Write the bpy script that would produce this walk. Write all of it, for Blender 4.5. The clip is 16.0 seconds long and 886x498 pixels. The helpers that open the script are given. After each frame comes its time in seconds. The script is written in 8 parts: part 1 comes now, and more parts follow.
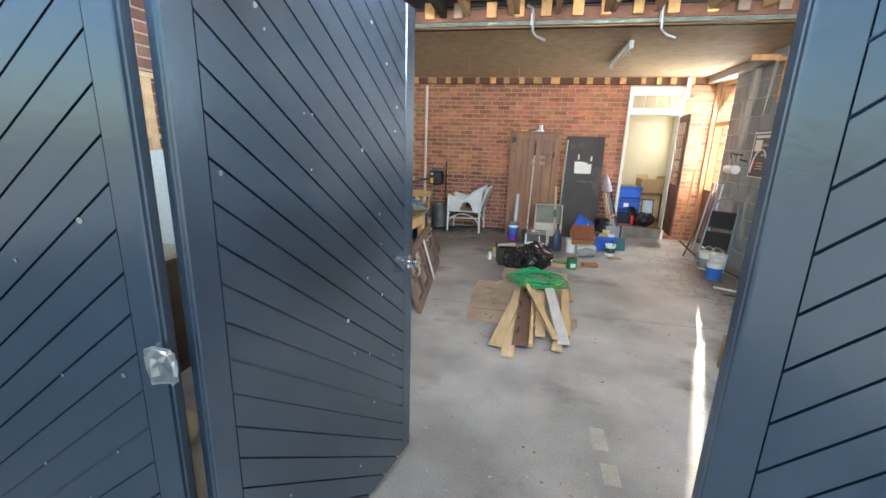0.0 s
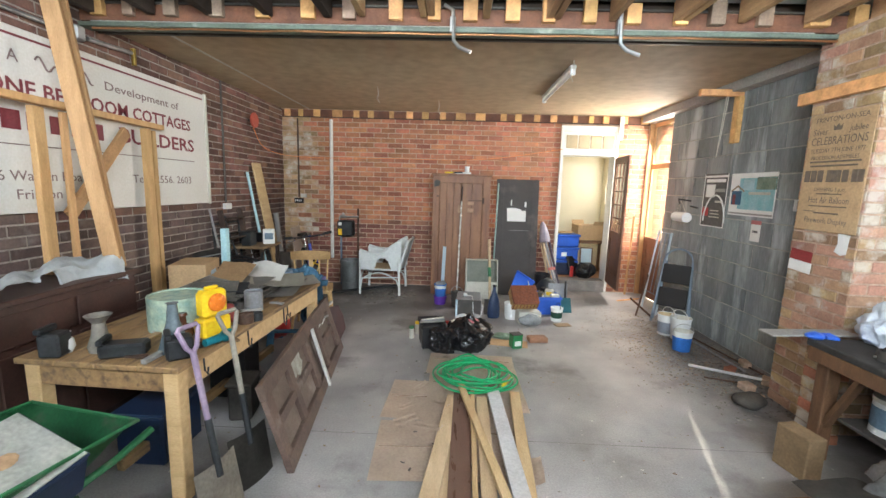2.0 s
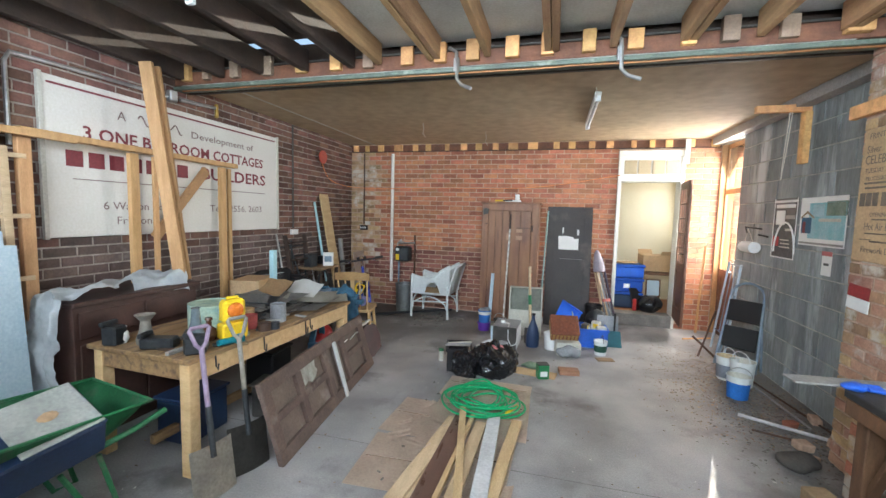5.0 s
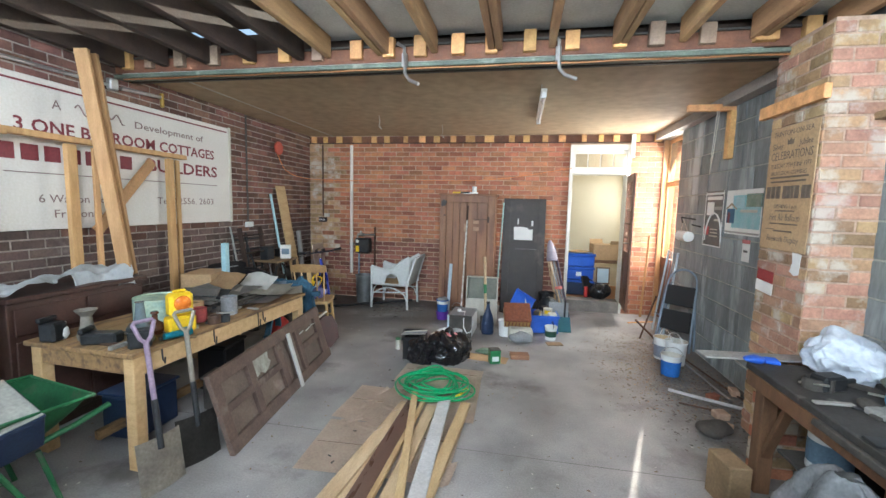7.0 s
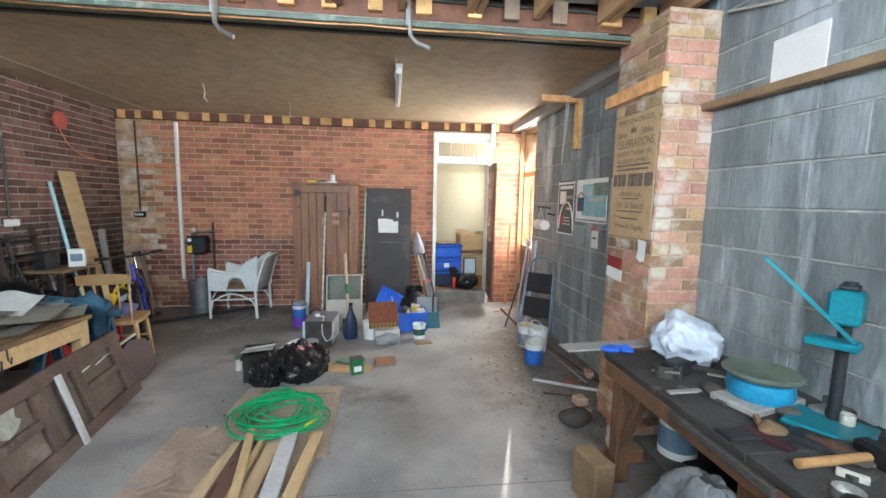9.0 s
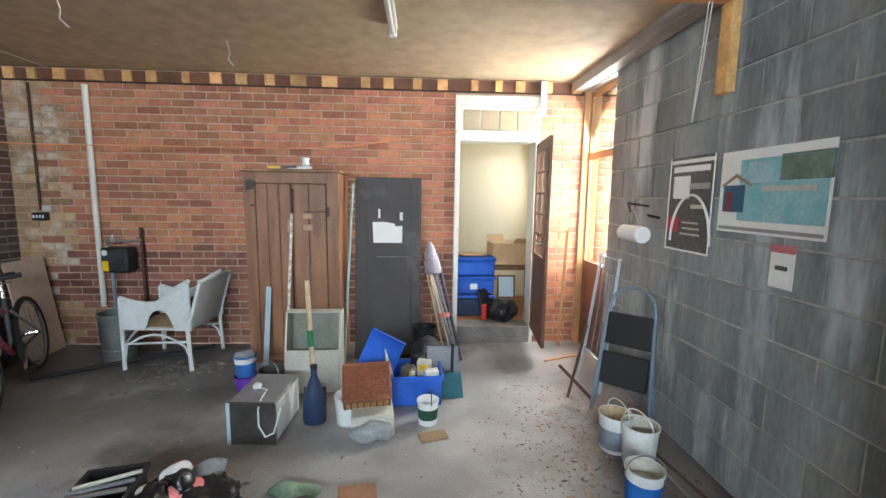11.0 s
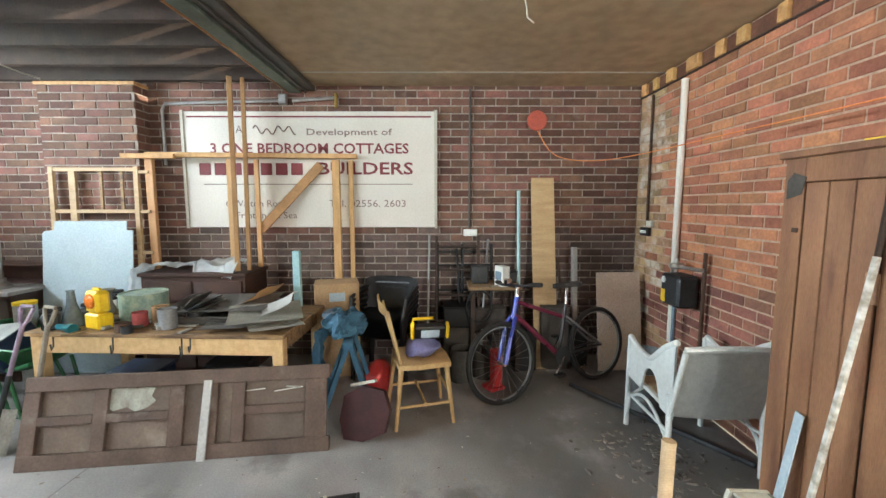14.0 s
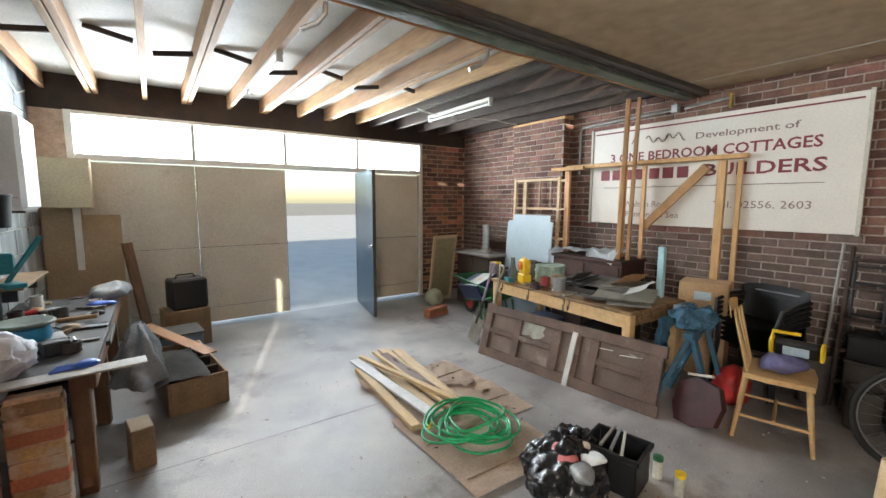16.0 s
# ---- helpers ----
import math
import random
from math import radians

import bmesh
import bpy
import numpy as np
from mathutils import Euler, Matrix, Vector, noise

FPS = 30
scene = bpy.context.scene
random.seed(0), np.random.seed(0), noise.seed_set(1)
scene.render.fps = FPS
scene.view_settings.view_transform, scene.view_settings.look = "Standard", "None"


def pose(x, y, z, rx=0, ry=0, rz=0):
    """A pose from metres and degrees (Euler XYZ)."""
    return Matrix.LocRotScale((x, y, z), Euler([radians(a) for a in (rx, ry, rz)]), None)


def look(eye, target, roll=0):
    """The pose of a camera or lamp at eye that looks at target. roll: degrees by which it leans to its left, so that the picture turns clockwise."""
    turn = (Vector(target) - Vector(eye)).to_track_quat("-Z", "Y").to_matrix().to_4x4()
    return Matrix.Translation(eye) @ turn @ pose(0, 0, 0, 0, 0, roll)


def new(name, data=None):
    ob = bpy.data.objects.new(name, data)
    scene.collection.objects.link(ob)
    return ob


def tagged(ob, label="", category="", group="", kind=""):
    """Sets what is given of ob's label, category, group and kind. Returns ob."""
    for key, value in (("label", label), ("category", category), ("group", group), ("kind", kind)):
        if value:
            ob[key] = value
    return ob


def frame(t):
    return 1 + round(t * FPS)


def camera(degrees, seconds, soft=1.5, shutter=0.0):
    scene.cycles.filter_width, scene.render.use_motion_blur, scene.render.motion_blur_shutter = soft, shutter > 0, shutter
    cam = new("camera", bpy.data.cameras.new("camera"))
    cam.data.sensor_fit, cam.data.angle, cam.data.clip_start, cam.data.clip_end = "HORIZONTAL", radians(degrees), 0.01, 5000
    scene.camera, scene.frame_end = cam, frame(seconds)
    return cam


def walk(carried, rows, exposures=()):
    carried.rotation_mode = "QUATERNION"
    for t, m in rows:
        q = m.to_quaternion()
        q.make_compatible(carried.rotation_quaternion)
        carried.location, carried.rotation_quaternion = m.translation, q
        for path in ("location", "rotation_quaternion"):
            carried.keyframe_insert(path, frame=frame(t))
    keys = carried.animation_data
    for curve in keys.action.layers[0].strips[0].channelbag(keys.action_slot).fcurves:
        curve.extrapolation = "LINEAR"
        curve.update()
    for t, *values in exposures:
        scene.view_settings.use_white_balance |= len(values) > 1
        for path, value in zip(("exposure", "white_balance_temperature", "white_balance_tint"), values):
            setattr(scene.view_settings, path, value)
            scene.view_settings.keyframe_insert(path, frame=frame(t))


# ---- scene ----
cam = camera(94.3, 16.0)
METRES, EYE, TILT, LEAN, TURN = 8.8, 1.54, 0.0, 0.0, 11.6
ROWS = [
    (0.0, 0.0, 0.012, 0.0, 0.47, -14.17, -1.86),
    (0.5, 0.0016, 0.0440, -0.0006, -1.28, -13.37, -1.81),
    (1.0, 0.0056, 0.077, 0.0065, -4.05, -12.02, -1.86),
    (1.5, 0.017, 0.1302, 0.005, -6.92, -10.3, -1.8),
    (2.0, 0.0281, 0.1691, 0.0087, -9.59, -8.52, -1.68),
    (2.5, 0.0402, 0.2036, 0.0104, -11.04, -6.9, -1.57),
    (3.0, 0.0531, 0.2155, 0.0103, -10.08, -5.74, -1.5),
    (3.5, 0.0718, 0.2158, 0.008, -6.29, -4.83, -1.41),
    (4.0, 0.0851, 0.191, 0.0078, -1.22, -4.44, -1.4),
    (6.5, 0.1216, 0.1328, 0.0107, 5.01, -5.75, -1.4),
    (7.0, 0.1219, 0.1352, 0.0102, -0.87, -5.99, -1.36),
    (7.5, 0.1234, 0.1383, 0.0098, -7.66, -6.22, -1.3),
    (8.0, 0.1249, 0.1412, 0.0093, -13.96, -6.42, -1.26),
    (10.5, 0.2022, 0.3347, 0.0064, -19.51, -7.14, -0.98),
    (11.0, 0.2185, 0.3967, 0.0051, -14.64, -7.18, -0.78),
    (11.5, 0.2409, 0.4526, 0.0059, -7.46, -7.1, -0.63),
    (12.0, 0.2575, 0.5028, 0.0055, 5.32, -6.71, -0.3),
    (12.5, 0.2656, 0.5433, 0.0069, 23.23, -6.47, -0.05),
    (13.0, 0.2809, 0.5788, 0.0091, 42.68, -6.36, -0.04),
    (13.5, 0.2916, 0.6146, 0.0061, 61.3, -6.02, 0.07),
    (14.0, 0.2948, 0.6521, 0.0061, 78.19, -6.05, -0.0),
    (14.5, 0.307, 0.6814, 0.0066, 94.39, -6.17, 0.0),
    (15.0, 0.3258, 0.6957, 0.0065, 109.12, -6.35, -0.03),
    (15.5, 0.351, 0.7082, 0.0101, 122.23, -6.42, -0.12),
    (16.0, 0.3655, 0.7232, 0.0108, 133.28, -6.62, -0.2),
]
walk(cam, [(t, pose(0, 0, EYE, TILT, LEAN, TURN) @ pose(METRES * x, METRES * y, METRES * z, 90 + pitch, roll, yaw)) for t, x, y, z, yaw, pitch, roll in ROWS],
     [(0.0, 0.6, 6600, 10), (1.0, 0.64, 6700, 10), (2.0, 0.70, 6550, 9), (4.0, 0.65, 6150, 8), (8.0, 0.55, 6150, 8), (11.0, 0.55, 6100, 7), (11.7, 0.49, 6200, 9), (12.1, 0.5, 6100, 5), (12.5, 0.7, 6050, 2), (13.0, 0.92, 6500, 3), (14.0, 1.03, 6450, 5), (14.5, 1.12, 6450, 8), (15.2, 0.95, 6500, 8), (16.0, 0.72, 6600, 9)])

# ---- world, sun, large lights ----
SUN_EL, SUN_DX, SUN_DY = 15.6, 0.339, 0.941
world = bpy.data.worlds.new("world")
scene.world = world
world.use_nodes = True
wn = world.node_tree.nodes
sky = wn.new("ShaderNodeTexSky")
sky.sky_type, sky.sun_disc = "NISHITA", False
sky.sun_elevation, sky.sun_rotation = radians(SUN_EL), math.atan2(SUN_DX, SUN_DY)
world.node_tree.links.new(sky.outputs[0], wn["Background"].inputs[0])
wn["Background"].inputs[1].default_value = 0.15
sd = bpy.data.lights.new("sun", "SUN")
sd.energy, sd.angle, sd.color = 5.0, radians(0.5), (1.0, 0.9, 0.74)
sun = new("sun", sd)
h = math.cos(radians(SUN_EL))
sun.matrix_world = look((SUN_DX * h * 20, SUN_DY * h * 20, math.sin(radians(SUN_EL)) * 20), (0, 0, 0))


def window_lamp(name, eye, target, w, hgt, power, color):
    d = bpy.data.lights.new(name, "AREA")
    d.shape, d.size, d.size_y, d.energy, d.color = "RECTANGLE", w, hgt, power, color
    ob = new(name, d)
    ob.matrix_world = look(eye, target)
    return ob


window_lamp("lamp_gate_windows", (0.34, 0.66, 2.36), (0.34, 3.2, 1.95), 4.3, 0.4, 172, (0.84, 0.93, 1.0))
window_lamp("lamp_side_door", (3.2, 7.8, 1.75), (0.0, 6.9, 0.7), 0.7, 1.6, 88, (1.0, 0.96, 0.88))
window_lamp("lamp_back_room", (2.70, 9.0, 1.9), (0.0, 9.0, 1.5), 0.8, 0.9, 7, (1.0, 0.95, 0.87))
scene.view_settings.exposure = 0.6

# ---- materials ----
MATS = {}


def mat(name, c1, c2=None, scale=6.0, rough=0.7, bump=0.15, metal=0.0, fine=60.0, stain=None, stain_scale=1.5, stain_at=0.55, stretch=(1, 1, 1),
        vary=0.0, wear=None, coat=0.0, alpha_glass=False, rough_var=0.12):
    """A surface from two tones, a fine grain, broad stains and a relief."""
    if name in MATS:
        return MATS[name]
    m = bpy.data.materials.new(name)
    m.use_nodes = True
    nt = m.node_tree
    N, L = nt.nodes, nt.links
    b = N["Principled BSDF"]
    geo = N.new("ShaderNodeNewGeometry")
    info = N.new("ShaderNodeObjectInfo")
    rnd = N.new("ShaderNodeMath")
    rnd.operation = "ADD"
    L.new(info.outputs["Random"], rnd.inputs[0])
    L.new(geo.outputs["Random Per Island"], rnd.inputs[1])
    fr = N.new("ShaderNodeMath")
    fr.operation = "FRACT"
    L.new(rnd.outputs[0], fr.inputs[0])
    mp = N.new("ShaderNodeMapping")
    mp.inputs["Scale"].default_value = stretch
    L.new(geo.outputs["Position"], mp.inputs["Vector"])
    n1 = N.new("ShaderNodeTexNoise")
    n1.inputs["Scale"].default_value, n1.inputs["Detail"].default_value = scale, 5
    L.new(mp.outputs[0], n1.inputs["Vector"])
    n2 = N.new("ShaderNodeTexNoise")
    n2.inputs["Scale"].default_value, n2.inputs["Detail"].default_value = fine, 3
    L.new(mp.outputs[0], n2.inputs["Vector"])
    c2 = c2 or tuple(v * 0.75 for v in c1)
    r1 = N.new("ShaderNodeValToRGB")
    r1.color_ramp.elements[0].position, r1.color_ramp.elements[1].position = 0.32, 0.68
    r1.color_ramp.elements[0].color, r1.color_ramp.elements[1].color = (*c2, 1), (*c1, 1)
    L.new(n1.outputs["Fac"], r1.inputs[0])
    col = r1.outputs[0]
    g = N.new("ShaderNodeMix")
    g.data_type, g.blend_type = "RGBA", "OVERLAY"
    g.inputs[0].default_value = 0.35
    L.new(col, g.inputs[6])
    L.new(n2.outputs["Fac"], g.inputs[7])
    col = g.outputs[2]
    if vary:
        hv = N.new("ShaderNodeHueSaturation")
        mr = N.new("ShaderNodeMapRange")
        mr.inputs[3].default_value, mr.inputs[4].default_value = 1 - vary, 1 + vary
        L.new(fr.outputs[0], mr.inputs[0])
        L.new(mr.outputs[0], hv.inputs["Value"])
        mh = N.new("ShaderNodeMapRange")
        mh.inputs[3].default_value, mh.inputs[4].default_value = 0.5 - vary * 0.035, 0.5 + vary * 0.04
        m3 = N.new("ShaderNodeMath")
        m3.operation = "MULTIPLY"
        m3.inputs[1].default_value = 7.31
        f3 = N.new("ShaderNodeMath")
        f3.operation = "FRACT"
        L.new(fr.outputs[0], m3.inputs[0])
        L.new(m3.outputs[0], f3.inputs[0])
        L.new(f3.outputs[0], mh.inputs[0])
        L.new(mh.outputs[0], hv.inputs["Hue"])
        L.new(col, hv.inputs["Color"])
        col = hv.outputs[0]
    if stain:
        n3 = N.new("ShaderNodeTexNoise")
        n3.inputs["Scale"].default_value, n3.inputs["Detail"].default_value = stain_scale, 6
        n3.inputs["Roughness"].default_value = 0.62
        L.new(mp.outputs[0], n3.inputs["Vector"])
        r3 = N.new("ShaderNodeValToRGB")
        r3.color_ramp.elements[0].position, r3.color_ramp.elements[1].position = stain_at, stain_at + 0.12
        L.new(n3.outputs["Fac"], r3.inputs[0])
        s = N.new("ShaderNodeMix")
        s.data_type = "RGBA"
        L.new(r3.outputs[0], s.inputs[0])
        L.new(col, s.inputs[6])
        s.inputs[7].default_value = (*stain, 1)
        col = s.outputs[2]
    L.new(col, b.inputs["Base Color"])
    rr = N.new("ShaderNodeMapRange")
    rr.inputs[3].default_value, rr.inputs[4].default_value = max(0.03, rough - rough_var), min(1, rough + rough_var)
    L.new(n1.outputs["Fac"], rr.inputs[0])
    L.new(rr.outputs[0], b.inputs["Roughness"])
    b.inputs["Metallic"].default_value = metal
    b.inputs["Coat Weight"].default_value = coat
    if bump:
        bp = N.new("ShaderNodeBump")
        bp.inputs["Strength"].default_value, bp.inputs["Distance"].default_value = bump, 0.006
        ad = N.new("ShaderNodeMath")
        L.new(n1.outputs["Fac"], ad.inputs[0])
        L.new(n2.outputs["Fac"], ad.inputs[1])
        L.new(ad.outputs[0], bp.inputs["Height"])
        L.new(bp.outputs[0], b.inputs["Normal"])
    MATS[name] = m
    return m


def glass(name, rough=0.02, color=(1, 1, 1)):
    if name in MATS:
        return MATS[name]
    m = bpy.data.materials.new(name)
    m.use_nodes = True
    b = m.node_tree.nodes["Principled BSDF"]
    b.inputs["Base Color"].default_value = (*color, 1)
    b.inputs["Transmission Weight"].default_value, b.inputs["Roughness"].default_value, b.inputs["IOR"].default_value = 1, rough, 1.45
    MATS[name] = m
    return m


BRICK = mat("red_brick", (0.47, 0.195, 0.105), (0.33, 0.135, 0.08), 9, 0.85, 0.4, vary=0.3, stain=(0.5, 0.22, 0.13), stain_at=0.62, stain_scale=3)
# Darker brick tones for the lower courses of the rear and left walls.
BRICK_LOW = mat("lower_red_brick", (0.30, 0.13, 0.09), (0.2, 0.09, 0.068), 9, 0.85, 0.4, vary=0.3, stain=(0.34, 0.2, 0.16), stain_at=0.62, stain_scale=3)
BRICK_DARK_LOW = mat("lower_brown_brick", (0.15, 0.10, 0.085), (0.095, 0.066, 0.06), 9, 0.85, 0.5, vary=0.35, stain=(0.22, 0.18, 0.17), stain_at=0.6, stain_scale=3)
BRICK_DARK = mat("brown_brick", (0.19, 0.095, 0.068), (0.12, 0.062, 0.048), 9, 0.85, 0.5, vary=0.4, stain=(0.22, 0.16, 0.14), stain_at=0.62, stain_scale=3)
BRICK_PALE = mat("pale_red_brick", (0.50, 0.29, 0.20), (0.38, 0.2, 0.14), 10, 0.85, 0.5, vary=0.25, stain=(0.56, 0.48, 0.42), stain_scale=4, stain_at=0.54)
BRICK_BUFF = mat("buff_brick", (0.44, 0.29, 0.16), (0.32, 0.2, 0.11), 12, 0.85, 0.5, vary=0.35, stain=(0.58, 0.52, 0.44), stain_scale=4, stain_at=0.5)
MORTAR = mat("mortar", (0.56, 0.4, 0.3), (0.42, 0.29, 0.21), 14, 0.95, 0.6)
MORTAR_GREY = mat("grey_mortar", (0.40, 0.34, 0.30), (0.27, 0.23, 0.205), 14, 0.95, 0.6)
BLOCK = mat("painted_block", (0.30, 0.33, 0.335), (0.15, 0.17, 0.18), 5, 0.8, 0.5, vary=0.17, stain=(0.46, 0.50, 0.53), stain_scale=3.4, stain_at=0.545, stretch=(1, 1, 0.2))
BLOCK_JOINT = mat("block_joint", (0.5, 0.5, 0.46), (0.28, 0.29, 0.27), 8, 0.9, 0.6)
CONCRETE = mat("concrete_floor", (0.44, 0.42, 0.415), (0.22, 0.215, 0.215), 1.6, 0.48, 0.25, fine=90, stain=(0.14, 0.13, 0.125), stain_scale=1.1, stain_at=0.55, rough_var=0.2)


def floor_dirt(m):
    """Old dirt trodden over the rear of the concrete and swept along the block wall."""
    N, L = m.node_tree.nodes, m.node_tree.links
    b = N["Principled BSDF"]
    old = b.inputs["Base Color"].links[0].from_socket
    geo, sep, n = N.new("ShaderNodeNewGeometry"), N.new("ShaderNodeSeparateXYZ"), N.new("ShaderNodeTexNoise")
    n.inputs["Scale"].default_value, n.inputs["Detail"].default_value, n.inputs["Roughness"].default_value = 1.3, 7, 0.65
    L.new(geo.outputs["Position"], sep.inputs[0])
    L.new(geo.outputs["Position"], n.inputs["Vector"])

    def math_node(op, a, c):
        k = N.new("ShaderNodeMath")
        k.operation = op
        for i, v in enumerate((a, c)):
            if isinstance(v, (int, float)):
                k.inputs[i].default_value = v
            else:
                L.new(v, k.inputs[i])
        return k.outputs[0]

    def ramp(v, lo, hi):
        k = N.new("ShaderNodeMapRange")
        k.interpolation_type = "SMOOTHSTEP"
        k.inputs[1].default_value, k.inputs[2].default_value = lo, hi
        L.new(v, k.inputs[0])
        return k.outputs[0]
    x, y = sep.outputs[0], sep.outputs[1]
    rear = math_node("MULTIPLY", ramp(y, 5.5, 6.9), ramp(x, 1.3, -0.5))
    side = math_node("MULTIPLY", math_node("MULTIPLY", ramp(x, 1.75, 2.35), ramp(y, 3.0, 4.4)), ramp(y, 7.0, 6.2))
    area = math_node("MAXIMUM", rear, side)
    fac = math_node("MULTIPLY", area, ramp(math_node("ADD", n.outputs["Fac"], math_node("MULTIPLY", area, 0.12)), 0.40, 0.62))
    mix = N.new("ShaderNodeMix")
    mix.data_type = "RGBA"
    L.new(math_node("MULTIPLY", fac, 0.72), mix.inputs[0])
    L.new(old, mix.inputs[6])
    mix.inputs[7].default_value = (0.085, 0.08, 0.076, 1)
    L.new(mix.outputs[2], b.inputs["Base Color"])


floor_dirt(CONCRETE)
CEILING = mat("ceiling_board", (0.45, 0.345, 0.225), (0.41, 0.315, 0.205), 1.2, 0.75, 0.02, fine=8)
WHITEBOARD = mat("roof_lining", (0.66, 0.66, 0.61), (0.54, 0.54, 0.5), 3, 0.6, 0.1)
TIMBER = mat("new_timber", (0.60, 0.36, 0.17), (0.46, 0.26, 0.11), 4, 0.65, 0.2, vary=0.2, stretch=(6, 6, 1))
TIMBER_Y = mat("joist_timber", (0.46, 0.28, 0.14), (0.32, 0.18, 0.09), 5, 0.7, 0.2, vary=0.2, stretch=(6, 0.8, 6))
BLOCKEND = mat("sawn_offcut", (0.72, 0.42, 0.17), (0.5, 0.27, 0.1), 12, 0.7, 0.25, vary=0.3)
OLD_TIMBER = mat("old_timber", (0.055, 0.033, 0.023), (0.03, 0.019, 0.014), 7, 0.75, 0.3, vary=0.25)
BOARD_BROWN = mat("reddish_board", (0.2, 0.085, 0.045), (0.12, 0.05, 0.03), 8, 0.75, 0.3)
GREEN_STEEL = mat("green_painted_steel", (0.15, 0.19, 0.15), (0.09, 0.115, 0.095), 7, 0.55, 0.3, stain=(0.3, 0.34, 0.28), stain_scale=6, stain_at=0.6)
DARK_STEEL = mat("dark_steel", (0.10, 0.095, 0.085), (0.06, 0.055, 0.05), 6, 0.5, 0.3, metal=0.3)
GALV = mat("galvanised_steel", (0.62, 0.64, 0.65), (0.45, 0.47, 0.48), 9, 0.35, 0.1, metal=0.85)
CHROME = mat("chrome", (0.85, 0.85, 0.85), (0.75, 0.75, 0.75), 9, 0.12, 0.0, metal=1.0, rough_var=0.05)
BLUE_PAINT = mat("dark_blue_gloss_paint", (0.03, 0.046, 0.072), (0.02, 0.032, 0.05), 3, 0.24, 0.1, fine=40, stain=(0.13, 0.15, 0.18), stain_scale=14, stain_at=0.7, rough_var=0.08)
CREAM = mat("cream_gate_board", (0.62, 0.57, 0.48), (0.54, 0.49, 0.41), 2, 0.7, 0.06, stain=(0.44, 0.38, 0.3), stain_scale=1.3, stain_at=0.62)
WHITE = mat("white_paint", (0.78, 0.77, 0.72), (0.68, 0.67, 0.62), 5, 0.45, 0.1)
CREAM_WALL = mat("cream_plaster", (0.74, 0.68, 0.52), (0.7, 0.64, 0.48), 2, 0.8, 0.04)
GLASS = glass("clear_glass")
PAVING = mat("paving", (0.66, 0.65, 0.62), (0.56, 0.55, 0.52), 2, 0.85, 0.3)
GREEN_FIELD = mat("gravel_ground", (0.42, 0.39, 0.33), (0.32, 0.3, 0.26), 1, 0.9, 0.3)


BLUE_PAINT.node_tree.nodes["Principled BSDF"].inputs["IOR"].default_value = 2.9
BLUE_PAINT.node_tree.nodes["Principled BSDF"].inputs["Specular Tint"].default_value = (0.68, 0.84, 1.0, 1.0)
BLUE_PAINT.node_tree.nodes["Principled BSDF"].inputs["Coat IOR"].default_value = 1.5


# ---- shapes ----
def thing(name, label, category, at=(0, 0, 0), rz=0.0, group="", rx=0.0, ry=0.0):
    ob = new(name)
    ob.empty_display_size = 0.1
    ob.matrix_world = pose(*at, rx, ry, rz)
    return tagged(ob, label, category, group)


def part(name, bm, material, parent=None, label="", m=None, smooth=False, kind="", category=""):
    me = bpy.data.meshes.new(name)
    bmesh.ops.recalc_face_normals(bm, faces=bm.faces)
    bm.to_mesh(me)
    bm.free()
    me.materials.append(material)
    if smooth:
        me.shade_smooth()
        me.set_sharp_from_angle(angle=radians(40))
    ob = new(name, me)
    ob.parent = parent
    if m is not None:
        ob.matrix_basis = m
    return tagged(ob, label, category, "", kind)


def T(x=0, y=0, z=0, rx=0, ry=0, rz=0):
    return pose(x, y, z, rx, ry, rz)


def box(bm, x0, x1, y0, y1, z0, z1, m=None, bevel=0.0):
    vs = [bm.verts.new((x, y, z)) for x in (x0, x1) for y in (y0, y1) for z in (z0, z1)]
    fs = [bm.faces.new([vs[i] for i in f]) for f in ((0, 1, 3, 2), (4, 6, 7, 5), (0, 4, 5, 1), (2, 3, 7, 6), (0, 2, 6, 4), (1, 5, 7, 3))]
    out = vs
    if bevel:
        es = list({e for f in fs for e in f.edges})
        r = bmesh.ops.bevel(bm, geom=es, offset=bevel, segments=1, affect="EDGES", profile=0.5)
        out = list(set(r["verts"]) | {v for v in vs if v.is_valid})
    if m is not None:
        bmesh.ops.transform(bm, matrix=m, verts=out)
    return out


def boxes(*dims, bevel=0.003):
    bm = bmesh.new()
    for d in dims:
        box(bm, *d, bevel=bevel)
    return bm


def rod(bm, a, b, r, seg=10, r2=None):
    a, b = Vector(a), Vector(b)
    d = b - a
    m = Matrix.Translation((a + b) / 2) @ d.to_track_quat("Z", "Y").to_matrix().to_4x4()
    bmesh.ops.create_cone(bm, cap_ends=True, segments=seg, radius1=r, radius2=r if r2 is None else r2, depth=d.length, matrix=m)


